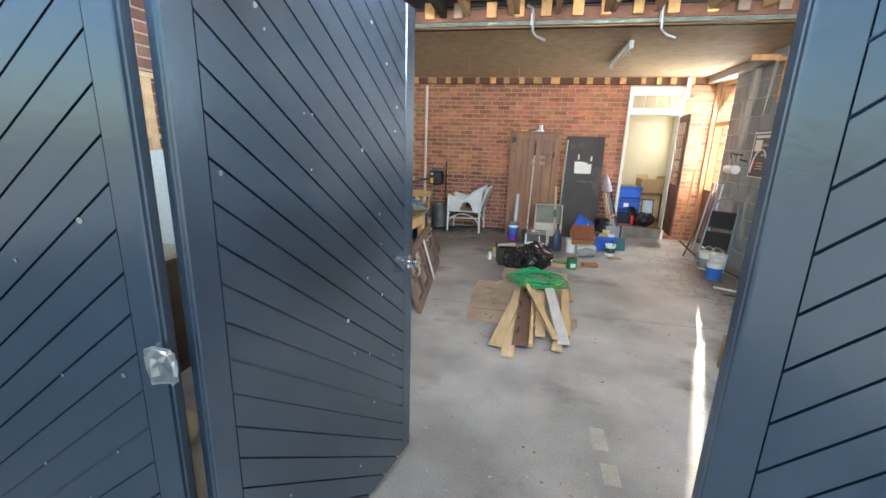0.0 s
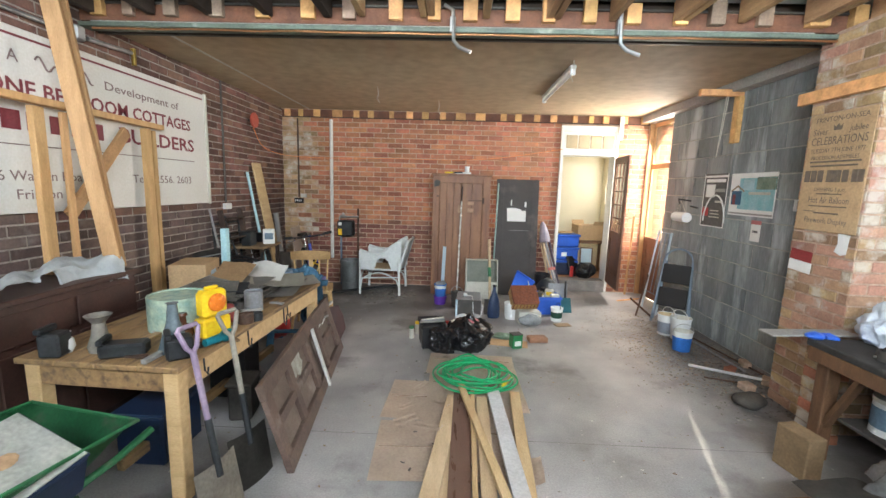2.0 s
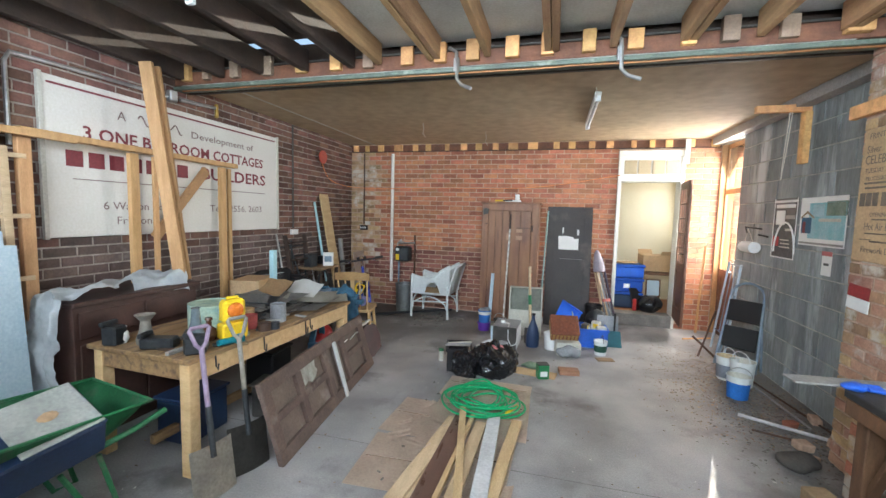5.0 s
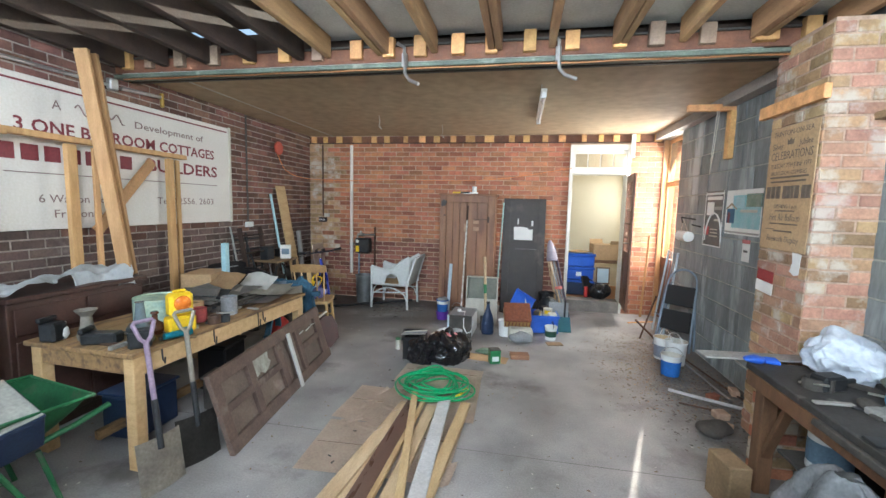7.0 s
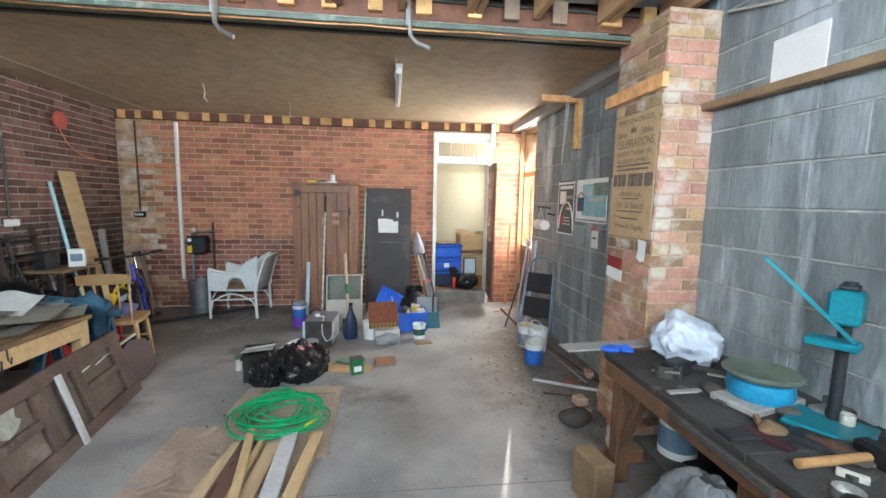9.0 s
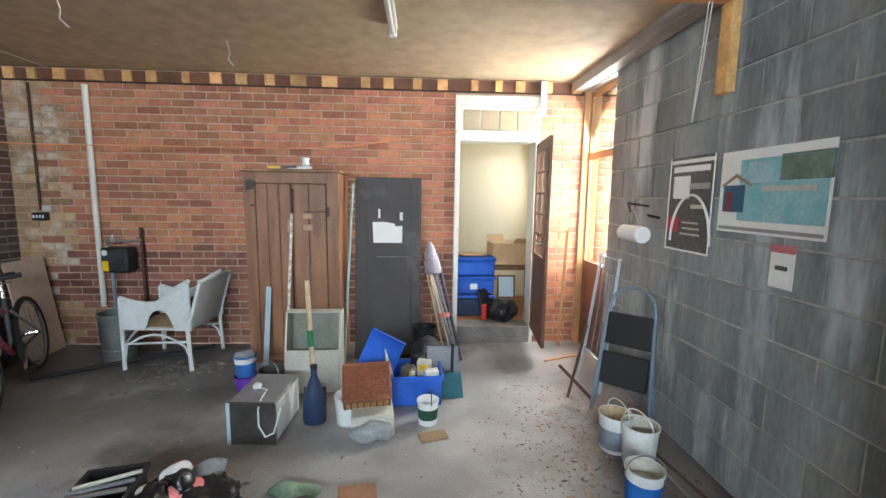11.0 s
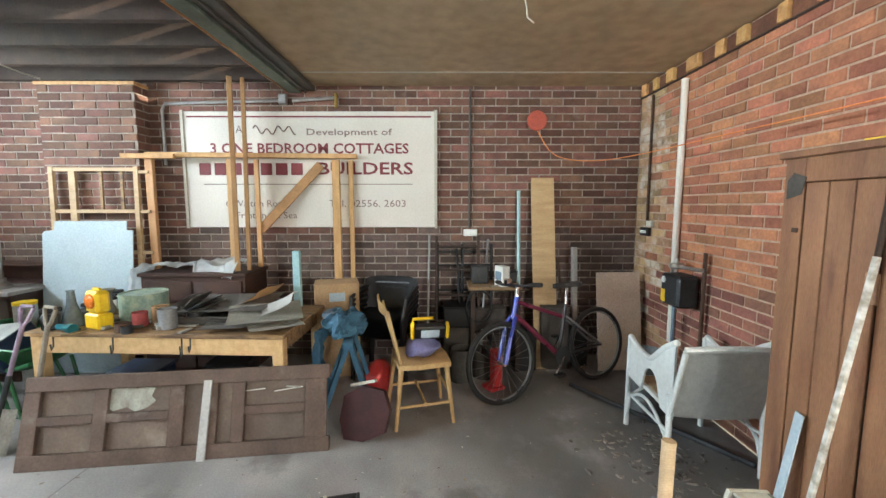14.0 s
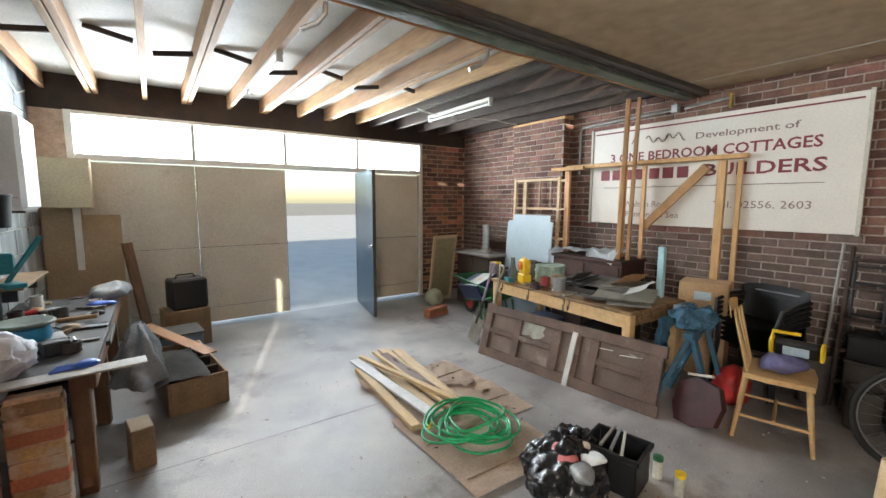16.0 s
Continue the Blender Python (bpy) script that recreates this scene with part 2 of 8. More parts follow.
def tube(bm, pts, r, seg=8, closed=False):
    """A round bar along a line of points."""
    pts = [Vector(p) for p in pts]
    n = len(pts)
    rings = []
    up = Vector((0, 0, 1))
    prev = None
    for i, p in enumerate(pts):
        if closed:
            d = pts[(i + 1) % n] - pts[i - 1]
        else:
            d = pts[min(i + 1, n - 1)] - pts[max(i - 1, 0)]
        d.normalize()
        ref = prev if prev is not None else (up if abs(d.z) < 0.9 else Vector((1, 0, 0)))
        s = (ref - d * ref.dot(d))
        if s.length < 1e-4:
            s = Vector((1, 0, 0)) - d * d.x
        s.normalize()
        prev = s
        t = d.cross(s)
        rr = r[i] if isinstance(r, (list, tuple)) else r
        rings.append([bm.verts.new(p + (s * math.cos(a) + t * math.sin(a)) * rr) for a in (2 * math.pi * k / seg for k in range(seg))])
    for i in range(n if closed else n - 1):
        A, B = rings[i], rings[(i + 1) % n]
        for k in range(seg):
            bm.faces.new((A[k], A[(k + 1) % seg], B[(k + 1) % seg], B[k]))
    if not closed:
        bm.faces.new(rings[0][::-1])
        bm.faces.new(rings[-1])
    return bm


def lathe(bm, prof, seg=20, m=None, cap=True):
    """Turn (radius, height) pairs round the z axis."""
    rings = [[bm.verts.new((r * math.cos(2 * math.pi * k / seg), r * math.sin(2 * math.pi * k / seg), z)) for k in range(seg)] for r, z in prof]
    for A, B in zip(rings, rings[1:]):
        for k in range(seg):
            bm.faces.new((A[k], A[(k + 1) % seg], B[(k + 1) % seg], B[k]))
    if cap:
        bm.faces.new(rings[0][::-1])
        bm.faces.new(rings[-1])
    if m is not None:
        bmesh.ops.transform(bm, matrix=m, verts=[v for r in rings for v in r])
    return bm


def slab(bm, outline, z0, z1, m=None):
    """An outline in x, y given a thickness."""
    lo = [bm.verts.new((x, y, z0)) for x, y in outline]
    hi = [bm.verts.new((x, y, z1)) for x, y in outline]
    bm.faces.new(lo[::-1])
    bm.faces.new(hi)
    n = len(lo)
    for i in range(n):
        bm.faces.new((lo[i], lo[(i + 1) % n], hi[(i + 1) % n], hi[i]))
    if m is not None:
        bmesh.ops.transform(bm, matrix=m, verts=lo + hi)
    return bm


def sheet(bm, fn, nu, nv, thick=0.0):
    """A grid of points fn(u, v), with a thickness below where given."""
    g = [[bm.verts.new(fn(i / nu, j / nv)) for j in range(nv + 1)] for i in range(nu + 1)]
    fs = [bm.faces.new((g[i][j], g[i + 1][j], g[i + 1][j + 1], g[i][j + 1])) for i in range(nu) for j in range(nv)]
    if thick:
        bmesh.ops.solidify(bm, geom=fs, thickness=thick)
    return bm


# ---- the structure ----
XL, XR, YB, YG, ZC = -2.87, 2.87, 8.16, 0.82, 2.78
DOOR_Y = 7.43
BEAM_Y = 4.62


def solid(name, dims, material, parent=None, kind="structure", bevel=0.0):
    return part(name, boxes(*dims, bevel=bevel), material, parent, kind=kind)


ground = solid("ground", [(-300, 300, -300, 300, -0.32, -0.3)], GREEN_FIELD)
solid("pavement", [(-30, 30, -40, YG - 0.12, -0.29, -0.012)], PAVING)
floor = solid("floor", [(XL - 0.1, XR + 0.25, YG - 0.12, YB, -0.3, 0.0)], CONCRETE)
wall_back = solid("wall_back", [(XL - 0.25, 1.53, YB + 0.007, YB + 0.24, 0, 2.9), (2.42, XR + 0.21, YB + 0.007, YB + 0.24, 0, 2.9), (1.53, 2.42, YB + 0.007, YB + 0.24, 2.62, 2.9)], MORTAR)
wall_left = solid("wall_left", [(XL - 0.24, XL - 0.007, YG - 0.1, YB + 0.24, 0, 3.15)], MORTAR_GREY)
wall_right = solid("wall_right", [(XR + 0.009, XR + 0.21, YG - 0.1, DOOR_Y, 0, 3.15), (XR, XR + 0.21, DOOR_Y, 8.36, 2.68, 3.0)], BLOCK_JOINT)
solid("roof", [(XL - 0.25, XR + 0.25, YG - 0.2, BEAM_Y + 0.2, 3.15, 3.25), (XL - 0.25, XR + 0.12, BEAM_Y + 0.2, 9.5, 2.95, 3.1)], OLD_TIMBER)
solid("ceiling_rear", [(XL - 0.02, XR + 0.01, BEAM_Y + 0.24, YB, ZC, ZC + 0.013)], CEILING)
solid("ceiling_front", [(-0.80, XR + 0.01, YG - 0.1, BEAM_Y + 0.1, 2.97, 2.985)], WHITEBOARD)
solid("gate_lintel", [(XL, XR, YG - 0.12, YG - 0.0, 2.60, 3.15)], OLD_TIMBER)


def clip_poly(poly, w, hgt):
    """A polygon cut to the rectangle 0..w, 0..hgt."""
    for ax, lim, sgn in ((0, 0, 1), (0, w, -1), (1, 0, 1), (1, hgt, -1)):
        out = []
        for i, p in enumerate(poly):
            q = poly[(i + 1) % len(poly)]
            dp, dq = (p[ax] - lim) * sgn, (q[ax] - lim) * sgn
            if dp >= 0:
                out.append(p)
            if dp * dq < 0:
                k = dp / (dp - dq)
                out.append((p[0] + (q[0] - p[0]) * k, p[1] + (q[1] - p[1]) * k))
        poly = out
        if not poly:
            break
    return poly


def gate_leaf(name, x, w, slope, label, open_deg=0.0, knob=False):
    """One leaf: local x along its width from the hinge, local -y outside, z up."""
    g = thing(name, label, "garage door leaf", (x, YG, 0.0), open_deg)
    tagged(g, kind="structure")
    H = 2.06
    part("leaf_core", boxes((0.004, w - 0.004, -0.016, 0.012, 0.05, H)), BLUE_PAINT, g)
    part("outer_frame", boxes((0.004, 0.075, -0.03, -0.016, 0.05, H), (w - 0.075, w - 0.004, -0.03, -0.016, 0.05, H)), BLUE_PAINT, g)
    pitch = 0.076
    th = radians(38) * slope
    ux, uz = math.cos(th), math.sin(th)
    W2, H2 = w - 0.154, H - 0.052
    k = -30
    while k < 40:
        c = k * pitch
        gap = 0.003
        lo, hi = c + gap, c + pitch - gap
        px = [(-3, -3 * math.tan(th) + lo / ux), (3, 3 * math.tan(th) + lo / ux), (3, 3 * math.tan(th) + hi / ux), (-3, -3 * math.tan(th) + hi / ux)]
        poly = clip_poly(px, W2, H2)
        k += 1
        if len(poly) < 3:
            continue
        area = abs(sum(poly[i][0] * poly[(i + 1) % len(poly)][1] - poly[(i + 1) % len(poly)][0] * poly[i][1] for i in range(len(poly)))) / 2
        if area < 0.0004:
            continue
        bm = bmesh.new()
        slab(bm, poly, 0.0, 0.011)
        part("board", bm, BLUE_PAINT, g, m=Matrix.Translation((0.077, -0.0165, 0.051)) @ Matrix.Rotation(radians(90), 4, "X"))
    for z0, z1 in ((0.052, 0.24), (0.245, 1.035), (1.04, H - 0.005)):
        part("inner_panel", boxes((0.012, w - 0.012, 0.012, 0.018, z0, z1)), CREAM, g)
    nails = random.Random(int(w * 977))
    vs, fs = [], []
    for i in range(26):
        cx, cz, r_ = nails.uniform(0.1, w - 0.1), nails.uniform(0.1, H - 0.1), nails.uniform(0.003, 0.008)
        o_ = len(vs)
        vs += [(cx + r_ * math.cos(a) * nails.uniform(0.6, 1.3), -0.0287 - 0.0008 * (k < 0), cz + r_ * math.sin(a)) for k, a in enumerate([2 * math.pi * q / 6 for q in range(6)])]
        fs.append(list(range(o_, o_ + 6)))
    me = bpy.data.meshes.new("paint_chips")
    me.from_pydata(vs, [], fs)
    me.materials.append(GALV)
    pc = new("paint_chips", me)
    pc.parent = g
    tagged(pc, kind="stuff")
    if knob:
        bm = bmesh.new()
        lathe(bm, [(0.001, 0), (0.03, 0), (0.032, 0.006), (0.014, 0.012), (0.012, 0.03), (0.02, 0.036), (0.022, 0.046), (0.014, 0.054), (0.001, 0.055)], 20, T(w - 0.04, -0.03, 1.03, 90))
        part("knob", bm, CHROME, g, "round chrome knob", smooth=True)
        bm = bmesh.new()
        tube(bm, [(w - 0.04 + 0.032 * math.sin(a), -0.055 - 0.012 * (1 - math.cos(a)), 1.005 + 0.032 * math.cos(a)) for a in (2 * math.pi * i / 18 for i in range(18))], 0.004, 6, True)
        part("pull_ring", bm, CHROME, g, "chrome pull ring", smooth=True)
        part("edge_strip", boxes((w - 0.004, w, -0.028, 0.016, 0.05, H)), DARK_STEEL, g)
    return g


GX = [-1.86, -0.76, 0.31, 1.41, 2.52]
def crumple_plate():
    bm = boxes((-0.04, 0.045, -0.046, -0.034, 1.0, 1.085), bevel=0.008)
    bmesh.ops.subdivide_edges(bm, edges=bm.edges[:], cuts=3, use_grid_fill=True)
    for v in bm.verts:
        v.co += noise.noise_vector(v.co * 35) * 0.012
    return bm


def latch_plate():
    l = part("latch_plate", crumple_plate(), GALV, None, kind="structure")
    l.matrix_world = T(GX[1] - 0.035, YG, 0)


latch_plate()
closed = "closed dark blue diagonal-boarded garage leaf with a cream inside"
gate_leaf("gate_leaf", GX[0], GX[1] - GX[0] - 0.03, 1, closed)
gate_leaf("gate_leaf", GX[2] + 0.01, GX[3] - GX[2] - 0.01, 1, closed)
gate_leaf("gate_leaf", GX[3], GX[4] - GX[3], -1, closed)
gate_leaf("gate_leaf", GX[1] + 0.01, 1.05, -1, "open dark blue diagonal-boarded leaf with a chrome pull", 79, True)
gf = solid("gate_frame", [(GX[0] - 0.07, GX[0] - 0.004, YG - 0.06, YG + 0.05, 0, 2.60), (GX[4] + 0.004, GX[4] + 0.07, YG - 0.06, YG + 0.05, 0, 2.60), (GX[0] - 0.004, GX[4] + 0.004, YG - 0.05, YG + 0.04, 2.075, 2.14), (GX[0] - 0.004, GX[4] + 0.004, YG - 0.05, YG + 0.04, 2.56, 2.60)], WHITE, bevel=0.004)
for gx in GX[1:4]:
    solid("window_mullion", [(gx - 0.02, gx + 0.02, YG - 0.03, YG + 0.03, 2.14, 2.56)], WHITE)
for i in range(4):
    p_ = solid("window_pane", [(GX[i] + 0.02, GX[i + 1] - 0.02, YG - 0.003, YG + 0.003, 2.14, 2.56)], GLASS)
    p_.visible_shadow = False
solid("wall_gate", [(XL, GX[0] - 0.075, YG - 0.12, YG - 0.012, 0, 2.60), (GX[4] + 0.075, XR, YG - 0.12, YG - 0.012, 0, 2.60)], MORTAR)

OFFW = mat("off_white_strip", (0.42, 0.43, 0.4), (0.3, 0.31, 0.29), 12, 0.7, 0.1)
# rear beam, its blocks, the joists
beam = thing("ceiling_beam", "green-painted steel beam with peeling paint under the joists", "beam", (0, BEAM_Y, 2.71))
tagged(beam, kind="structure")
part("lower_flange", boxes((XL, XR - 0.1, 0, 0.12, 0, 0.03)), GREEN_STEEL, beam)
part("rear_angle", boxes((XL, XR - 0.1, 0.121, 0.26, 0.022, 0.034)), DARK_STEEL, beam)
part("rear_lip", boxes((XL, XR - 0.1, 0.248, 0.26, 0.035, 0.069)), DARK_STEEL, beam)
part("middle_rib", boxes((XL, XR - 0.1, 0.17, 0.18, 0.004, 0.0215)), DARK_STEEL, beam)
part("web", boxes((XL, XR - 0.1, 0.055, 0.075, 0.03, 0.16)), DARK_STEEL, beam)
part("upper_flange", boxes((XL, XR - 0.1, 0.01, 0.14, 0.16, 0.175)), DARK_STEEL, beam)
part("ledge_board", boxes((XL, XR - 0.1, 0.02, 0.055, 0.045, 0.158)), BOARD_BROWN, beam)
part("white_strip", boxes((XL + 0.1, XR - 0.5, -0.004, 0.012, 0.03, 0.036)), OFFW, beam)
bm = bmesh.new()
tube(bm, [(XL + 0.1 + i * 0.25, 0.012 + 0.004 * math.sin(i * 1.7), -0.012 + 0.003 * math.sin(i * 2.3)) for i in range(23)], 0.008, 8)
part("copper_pipe", bm, mat("copper", (0.5, 0.25, 0.12), rough=0.4, metal=0.8, scale=5), beam, "thin copper pipe")
rb = random.Random(4)
x = XL + 0.12
while x < XR - 0.2:
    w = rb.choice([0.07, 0.09, 0.1, 0.14])
    part("block", boxes((x, x + w, -0.02 - rb.random() * 0.02, 0.02, 0.07, 0.20 + rb.random() * 0.03)), BLOCKEND if rb.random() < 0.75 else mat("grey_offcut", (0.34, 0.25, 0.18), (0.25, 0.17, 0.12), 9, 0.8, 0.2, vary=0.2), beam)
    x += w + rb.uniform(0.14, 0.26)
jx = -0.80
for i in range(9):
    for dx in ((0, 0.055) if i % 2 else (0,)):
        part("joist", boxes((jx + dx, jx + dx + 0.047, YG - 0.1, BEAM_Y + 0.0, 2.80, 2.965), bevel=0.004), TIMBER_Y, None, kind="structure")
    jx += 0.44
jx = XL + 0.1
for i in range(5):
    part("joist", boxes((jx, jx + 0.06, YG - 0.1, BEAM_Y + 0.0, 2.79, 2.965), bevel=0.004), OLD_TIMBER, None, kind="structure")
    jx += 0.43
for i in range(8):
    x = -0.77 + 0.44 * i
    bm = bmesh.new()
    box(bm, 0.05, 0.36, -0.012, 0.012, 0.0, 0.04)
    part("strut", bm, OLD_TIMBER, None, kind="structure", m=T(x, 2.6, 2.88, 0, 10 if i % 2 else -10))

# blocks over the rear wall
top = thing("wall_plate", "row of sawn timber offcuts above the brick wall", "timber", (0, YB, 2.65))
tagged(top, kind="structure")
part("plate", boxes((XL, XR, -0.02, 0.01, 0, 0.012)), OLD_TIMBER, top)
x = XL + 0.05
while x < XR - 0.12:
    w = rb.choice([0.07, 0.09, 0.1, 0.15])
    part("block", boxes((x, x + w, -0.03 - rb.random() * 0.015, 0.01, 0.012, 0.118)), BLOCKEND, top)
    x += w + rb.uniform(0.13, 0.25)
part("back_board", boxes((XL, XR, -0.006, 0.01, 0.012, 0.12)), BOARD_BROWN, top)

# brick piers
solid("pier_right", [(2.54, XR + 0.005, 4.23, 4.75, 0, 2.76)], MORTAR)
PLX, PLA, PLB = XL + 0.18, 2.28, 3.20
solid("pier_left", [(XL - 0.01, PLX, PLA, PLB, 0, 2.74)], MORTAR_GREY)
part("pier_cap", boxes((XL, PLX + 0.02, PLA - 0.02, PLB + 0.02, 2.74, 2.77)), TIMBER, kind="structure")

# side door frame and glazing in the right wall
sdf = thing("side_door", "brown-framed half-glazed side door with a transom light", "door", (XR + 0.075, 7.72, 0))
tagged(sdf, kind="structure")
DARKWOOD = mat("brown_door_paint", (0.2, 0.09, 0.05), (0.12, 0.055, 0.032), 6, 0.5, 0.2)
PINE = mat("varnished_frame", (0.5, 0.28, 0.12), (0.36, 0.2, 0.09), 6, 0.5, 0.15)
part("inner_lining", boxes((-0.07, -0.002, 0.412, 0.435, 0, 2.68), bevel=0.003), PINE, sdf)
part("jamb", boxes((0.0, 0.045, -0.29, -0.24, 0, 2.68), bevel=0.004), PINE, sdf)
part("jamb", boxes((0.0, 0.045, 0.39, 0.45, 0, 2.68), bevel=0.004), PINE, sdf)
part("transom_bar", boxes((0.0, 0.045, -0.2395, 0.3895, 1.99, 2.06), bevel=0.004), PINE, sdf)
part("lower_panel", boxes((0.0, 0.03, -0.2395, 0.3895, 0.02, 0.94), bevel=0.004), DARKWOOD, sdf)
for d_ in ((-0.2395, -0.15), (0.30, 0.3895)):
    part("door_stile", boxes((-0.014, -0.0005, *d_, 0.02, 0.94), bevel=0.003), DARKWOOD, sdf)
for d_ in ((0.02, 0.16), (0.44, 0.52), (0.84, 0.94)):
    part("door_rail", boxes((-0.014, -0.0005, -0.1495, 0.2995, *d_), bevel=0.003), DARKWOOD, sdf)
part("door_handle", boxes((-0.056, -0.044, -0.21, -0.19, 0.88, 1.12), (-0.0435, -0.013, -0.205, -0.195, 0.9, 0.915), (-0.0435, -0.013, -0.205, -0.195, 1.08, 1.095), bevel=0.002), CHROME, sdf)
part("head", boxes((0.0, 0.045, -0.2395, 0.3895, 2.62, 2.68), bevel=0.004), PINE, sdf)
for z0, z1 in ((0.94, 1.99), (2.06, 2.62)):
    g_ = part("pane", boxes((0.02, 0.023, -0.2395, 0.3895, z0, z1)), GLASS, sdf)
    g_.visible_shadow = False

# inner doorway, its step and the room behind
DY = YB
dfm = thing("inner_doorway", "white-painted frame with a panelled transom over an open doorway", "door frame", (1.53, DY, 0))
tagged(dfm, kind="structure")
part("jamb", boxes((0.0, 0.05, -0.03, 0.24, 0, 2.62), bevel=0.003), WHITE, dfm)
part("jamb", boxes((0.85, 0.89, -0.01, 0.24, 0, 2.62), bevel=0.003), WHITE, dfm)
part("transom_bar", boxes((0.05, 0.89, -0.03, 0.22, 2.17, 2.24), bevel=0.003), WHITE, dfm)
part("head", boxes((0.05, 0.89, -0.03, 0.22, 2.53, 2.62), bevel=0.003), WHITE, dfm)
TAN = mat("tan_board", (0.48, 0.4, 0.26), (0.4, 0.33, 0.22), 4, 0.8, 0.1)
part("infill", boxes((0.05, 0.85, 0.0, 0.05, 2.24, 2.53)), WHITE, dfm)
for i in range(4):
    part("transom_panel", boxes((0.085 + i * 0.188, 0.085 + i * 0.188 + 0.17, -0.012, 0.0, 2.28, 2.48)), TAN, dfm)
part("corner_trunk", boxes((0.87, 0.93, -0.06, -0.032, 2.42, 2.77), bevel=0.003), WHITE, dfm)
STEP = mat("step_concrete", (0.26, 0.24, 0.22), (0.18, 0.16, 0.15), 6, 0.85, 0.4)
solid("step", [(1.58, 2.38, YB - 0.02, YB + 0.24, 0, 0.18)], STEP)
PARQUET = mat("parquet", (0.45, 0.2, 0.08), (0.3, 0.13, 0.05), 22, 0.5, 0.1)
solid("back_room_floor", [(1.0, 2.72, YB + 0.24, 9.6, 0, 0.18)], PARQUET)
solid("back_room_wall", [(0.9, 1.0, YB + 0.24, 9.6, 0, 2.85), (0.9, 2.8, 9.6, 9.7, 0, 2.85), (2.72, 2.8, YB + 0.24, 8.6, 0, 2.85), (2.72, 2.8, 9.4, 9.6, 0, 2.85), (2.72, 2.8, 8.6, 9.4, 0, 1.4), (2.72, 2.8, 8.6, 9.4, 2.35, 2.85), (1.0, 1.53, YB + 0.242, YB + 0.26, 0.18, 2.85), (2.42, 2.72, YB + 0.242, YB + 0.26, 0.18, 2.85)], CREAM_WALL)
solid("back_room_ceiling", [(1.0, 2.72, YB + 0.25, 9.6, 2.85, 2.9)], CREAM_WALL)

# ---- materials of the things ----
PINE_L = mat("light_pine", (0.66, 0.46, 0.24), (0.54, 0.35, 0.17), 5, 0.6, 0.15, stretch=(1, 6, 6))
PINE_T = mat("table_pine", (0.36, 0.225, 0.105), (0.24, 0.145, 0.068), 5, 0.6, 0.2, stretch=(6, 1, 6), stain=(0.14, 0.085, 0.05), stain_scale=3, stain_at=0.5)
CHAIR_PINE = mat("chair_pine", (0.62, 0.42, 0.2), (0.5, 0.32, 0.14), 8, 0.45, 0.1)
WARD = mat("brown_stained_wood", (0.31, 0.15, 0.075), (0.2, 0.092, 0.05), 3, 0.55, 0.25, stretch=(4, 4, 0.6), stain=(0.13, 0.055, 0.035), stain_scale=1.6, stain_at=0.56)
BLACKWOOD = mat("black_brown_door", (0.052, 0.042, 0.04), (0.033, 0.027, 0.026), 4, 0.6, 0.15, stain=(0.1, 0.08, 0.07), stain_scale=2.2, stain_at=0.62)
PANELWOOD = mat("weathered_brown_door", (0.15, 0.10, 0.08), (0.09, 0.06, 0.05), 6, 0.75, 0.3, stain=(0.22, 0.18, 0.16), stain_scale=4, stain_at=0.6)
DRESS = mat("dark_mahogany", (0.075, 0.035, 0.026), (0.045, 0.022, 0.018), 5, 0.5, 0.1)
PAPER = mat("white_paper", (0.85, 0.85, 0.83), (0.8, 0.8, 0.78), 8, 0.8, 0.03)
SIGNW = mat("sign_white", (0.75, 0.73, 0.68), (0.68, 0.65, 0.60), 1.5, 0.5, 0.04, stain=(0.55, 0.52, 0.48), stain_scale=2.2, stain_at=0.68)
INK_RED = mat("sign_red", (0.22, 0.035, 0.045), (0.18, 0.03, 0.04), 20, 0.6, 0)
INK_BROWN = mat("faded_ink", (0.25, 0.17, 0.16), (0.2, 0.14, 0.13), 20, 0.7, 0)
INK_FADED = mat("poster_ink", (0.13, 0.10, 0.08), (0.19, 0.14, 0.10), 30, 0.8, 0)
CARD = mat("cardboard", (0.50, 0.34, 0.19), (0.43, 0.28, 0.15), 6, 0.85, 0.1, stain=(0.35, 0.24, 0.14), stain_scale=2.5, stain_at=0.62)
CARD_F = mat("floor_cardboard", (0.66, 0.53, 0.43), (0.54, 0.43, 0.34), 4, 0.85, 0.15, stain=(0.25, 0.18, 0.13), stain_scale=3, stain_at=0.64)
WHITE_WICKER = mat("white_wicker", (0.76, 0.80, 0.80), (0.66, 0.70, 0.70), 30, 0.5, 0.25, fine=120)
WHITE_PL = mat("white_plastic", (0.78, 0.8, 0.8), (0.7, 0.72, 0.72), 4, 0.35, 0.03)
BLUE_PL = mat("blue_plastic", (0.03, 0.13, 0.62), (0.02, 0.1, 0.5), 4, 0.35, 0.03)
BLUE_DK = mat("dark_blue_plastic", (0.015, 0.035, 0.09), (0.012, 0.028, 0.07), 4, 0.4, 0.03)
BLUE_GREY = mat("blue_grey_paint", (0.2, 0.28, 0.36), (0.14, 0.2, 0.27), 6, 0.45, 0.1)
LIGHT_BLUE = mat("pale_blue_board", (0.5, 0.62, 0.7), (0.44, 0.56, 0.64), 2, 0.5, 0.03)
PALE_PIPE = mat("pale_blue_pipe", (0.4, 0.62, 0.66), (0.33, 0.54, 0.6), 6, 0.4, 0.03)
TEAL = mat("teal_enamel", (0.008, 0.2, 0.25), (0.006, 0.14, 0.18), 6, 0.35, 0.05)
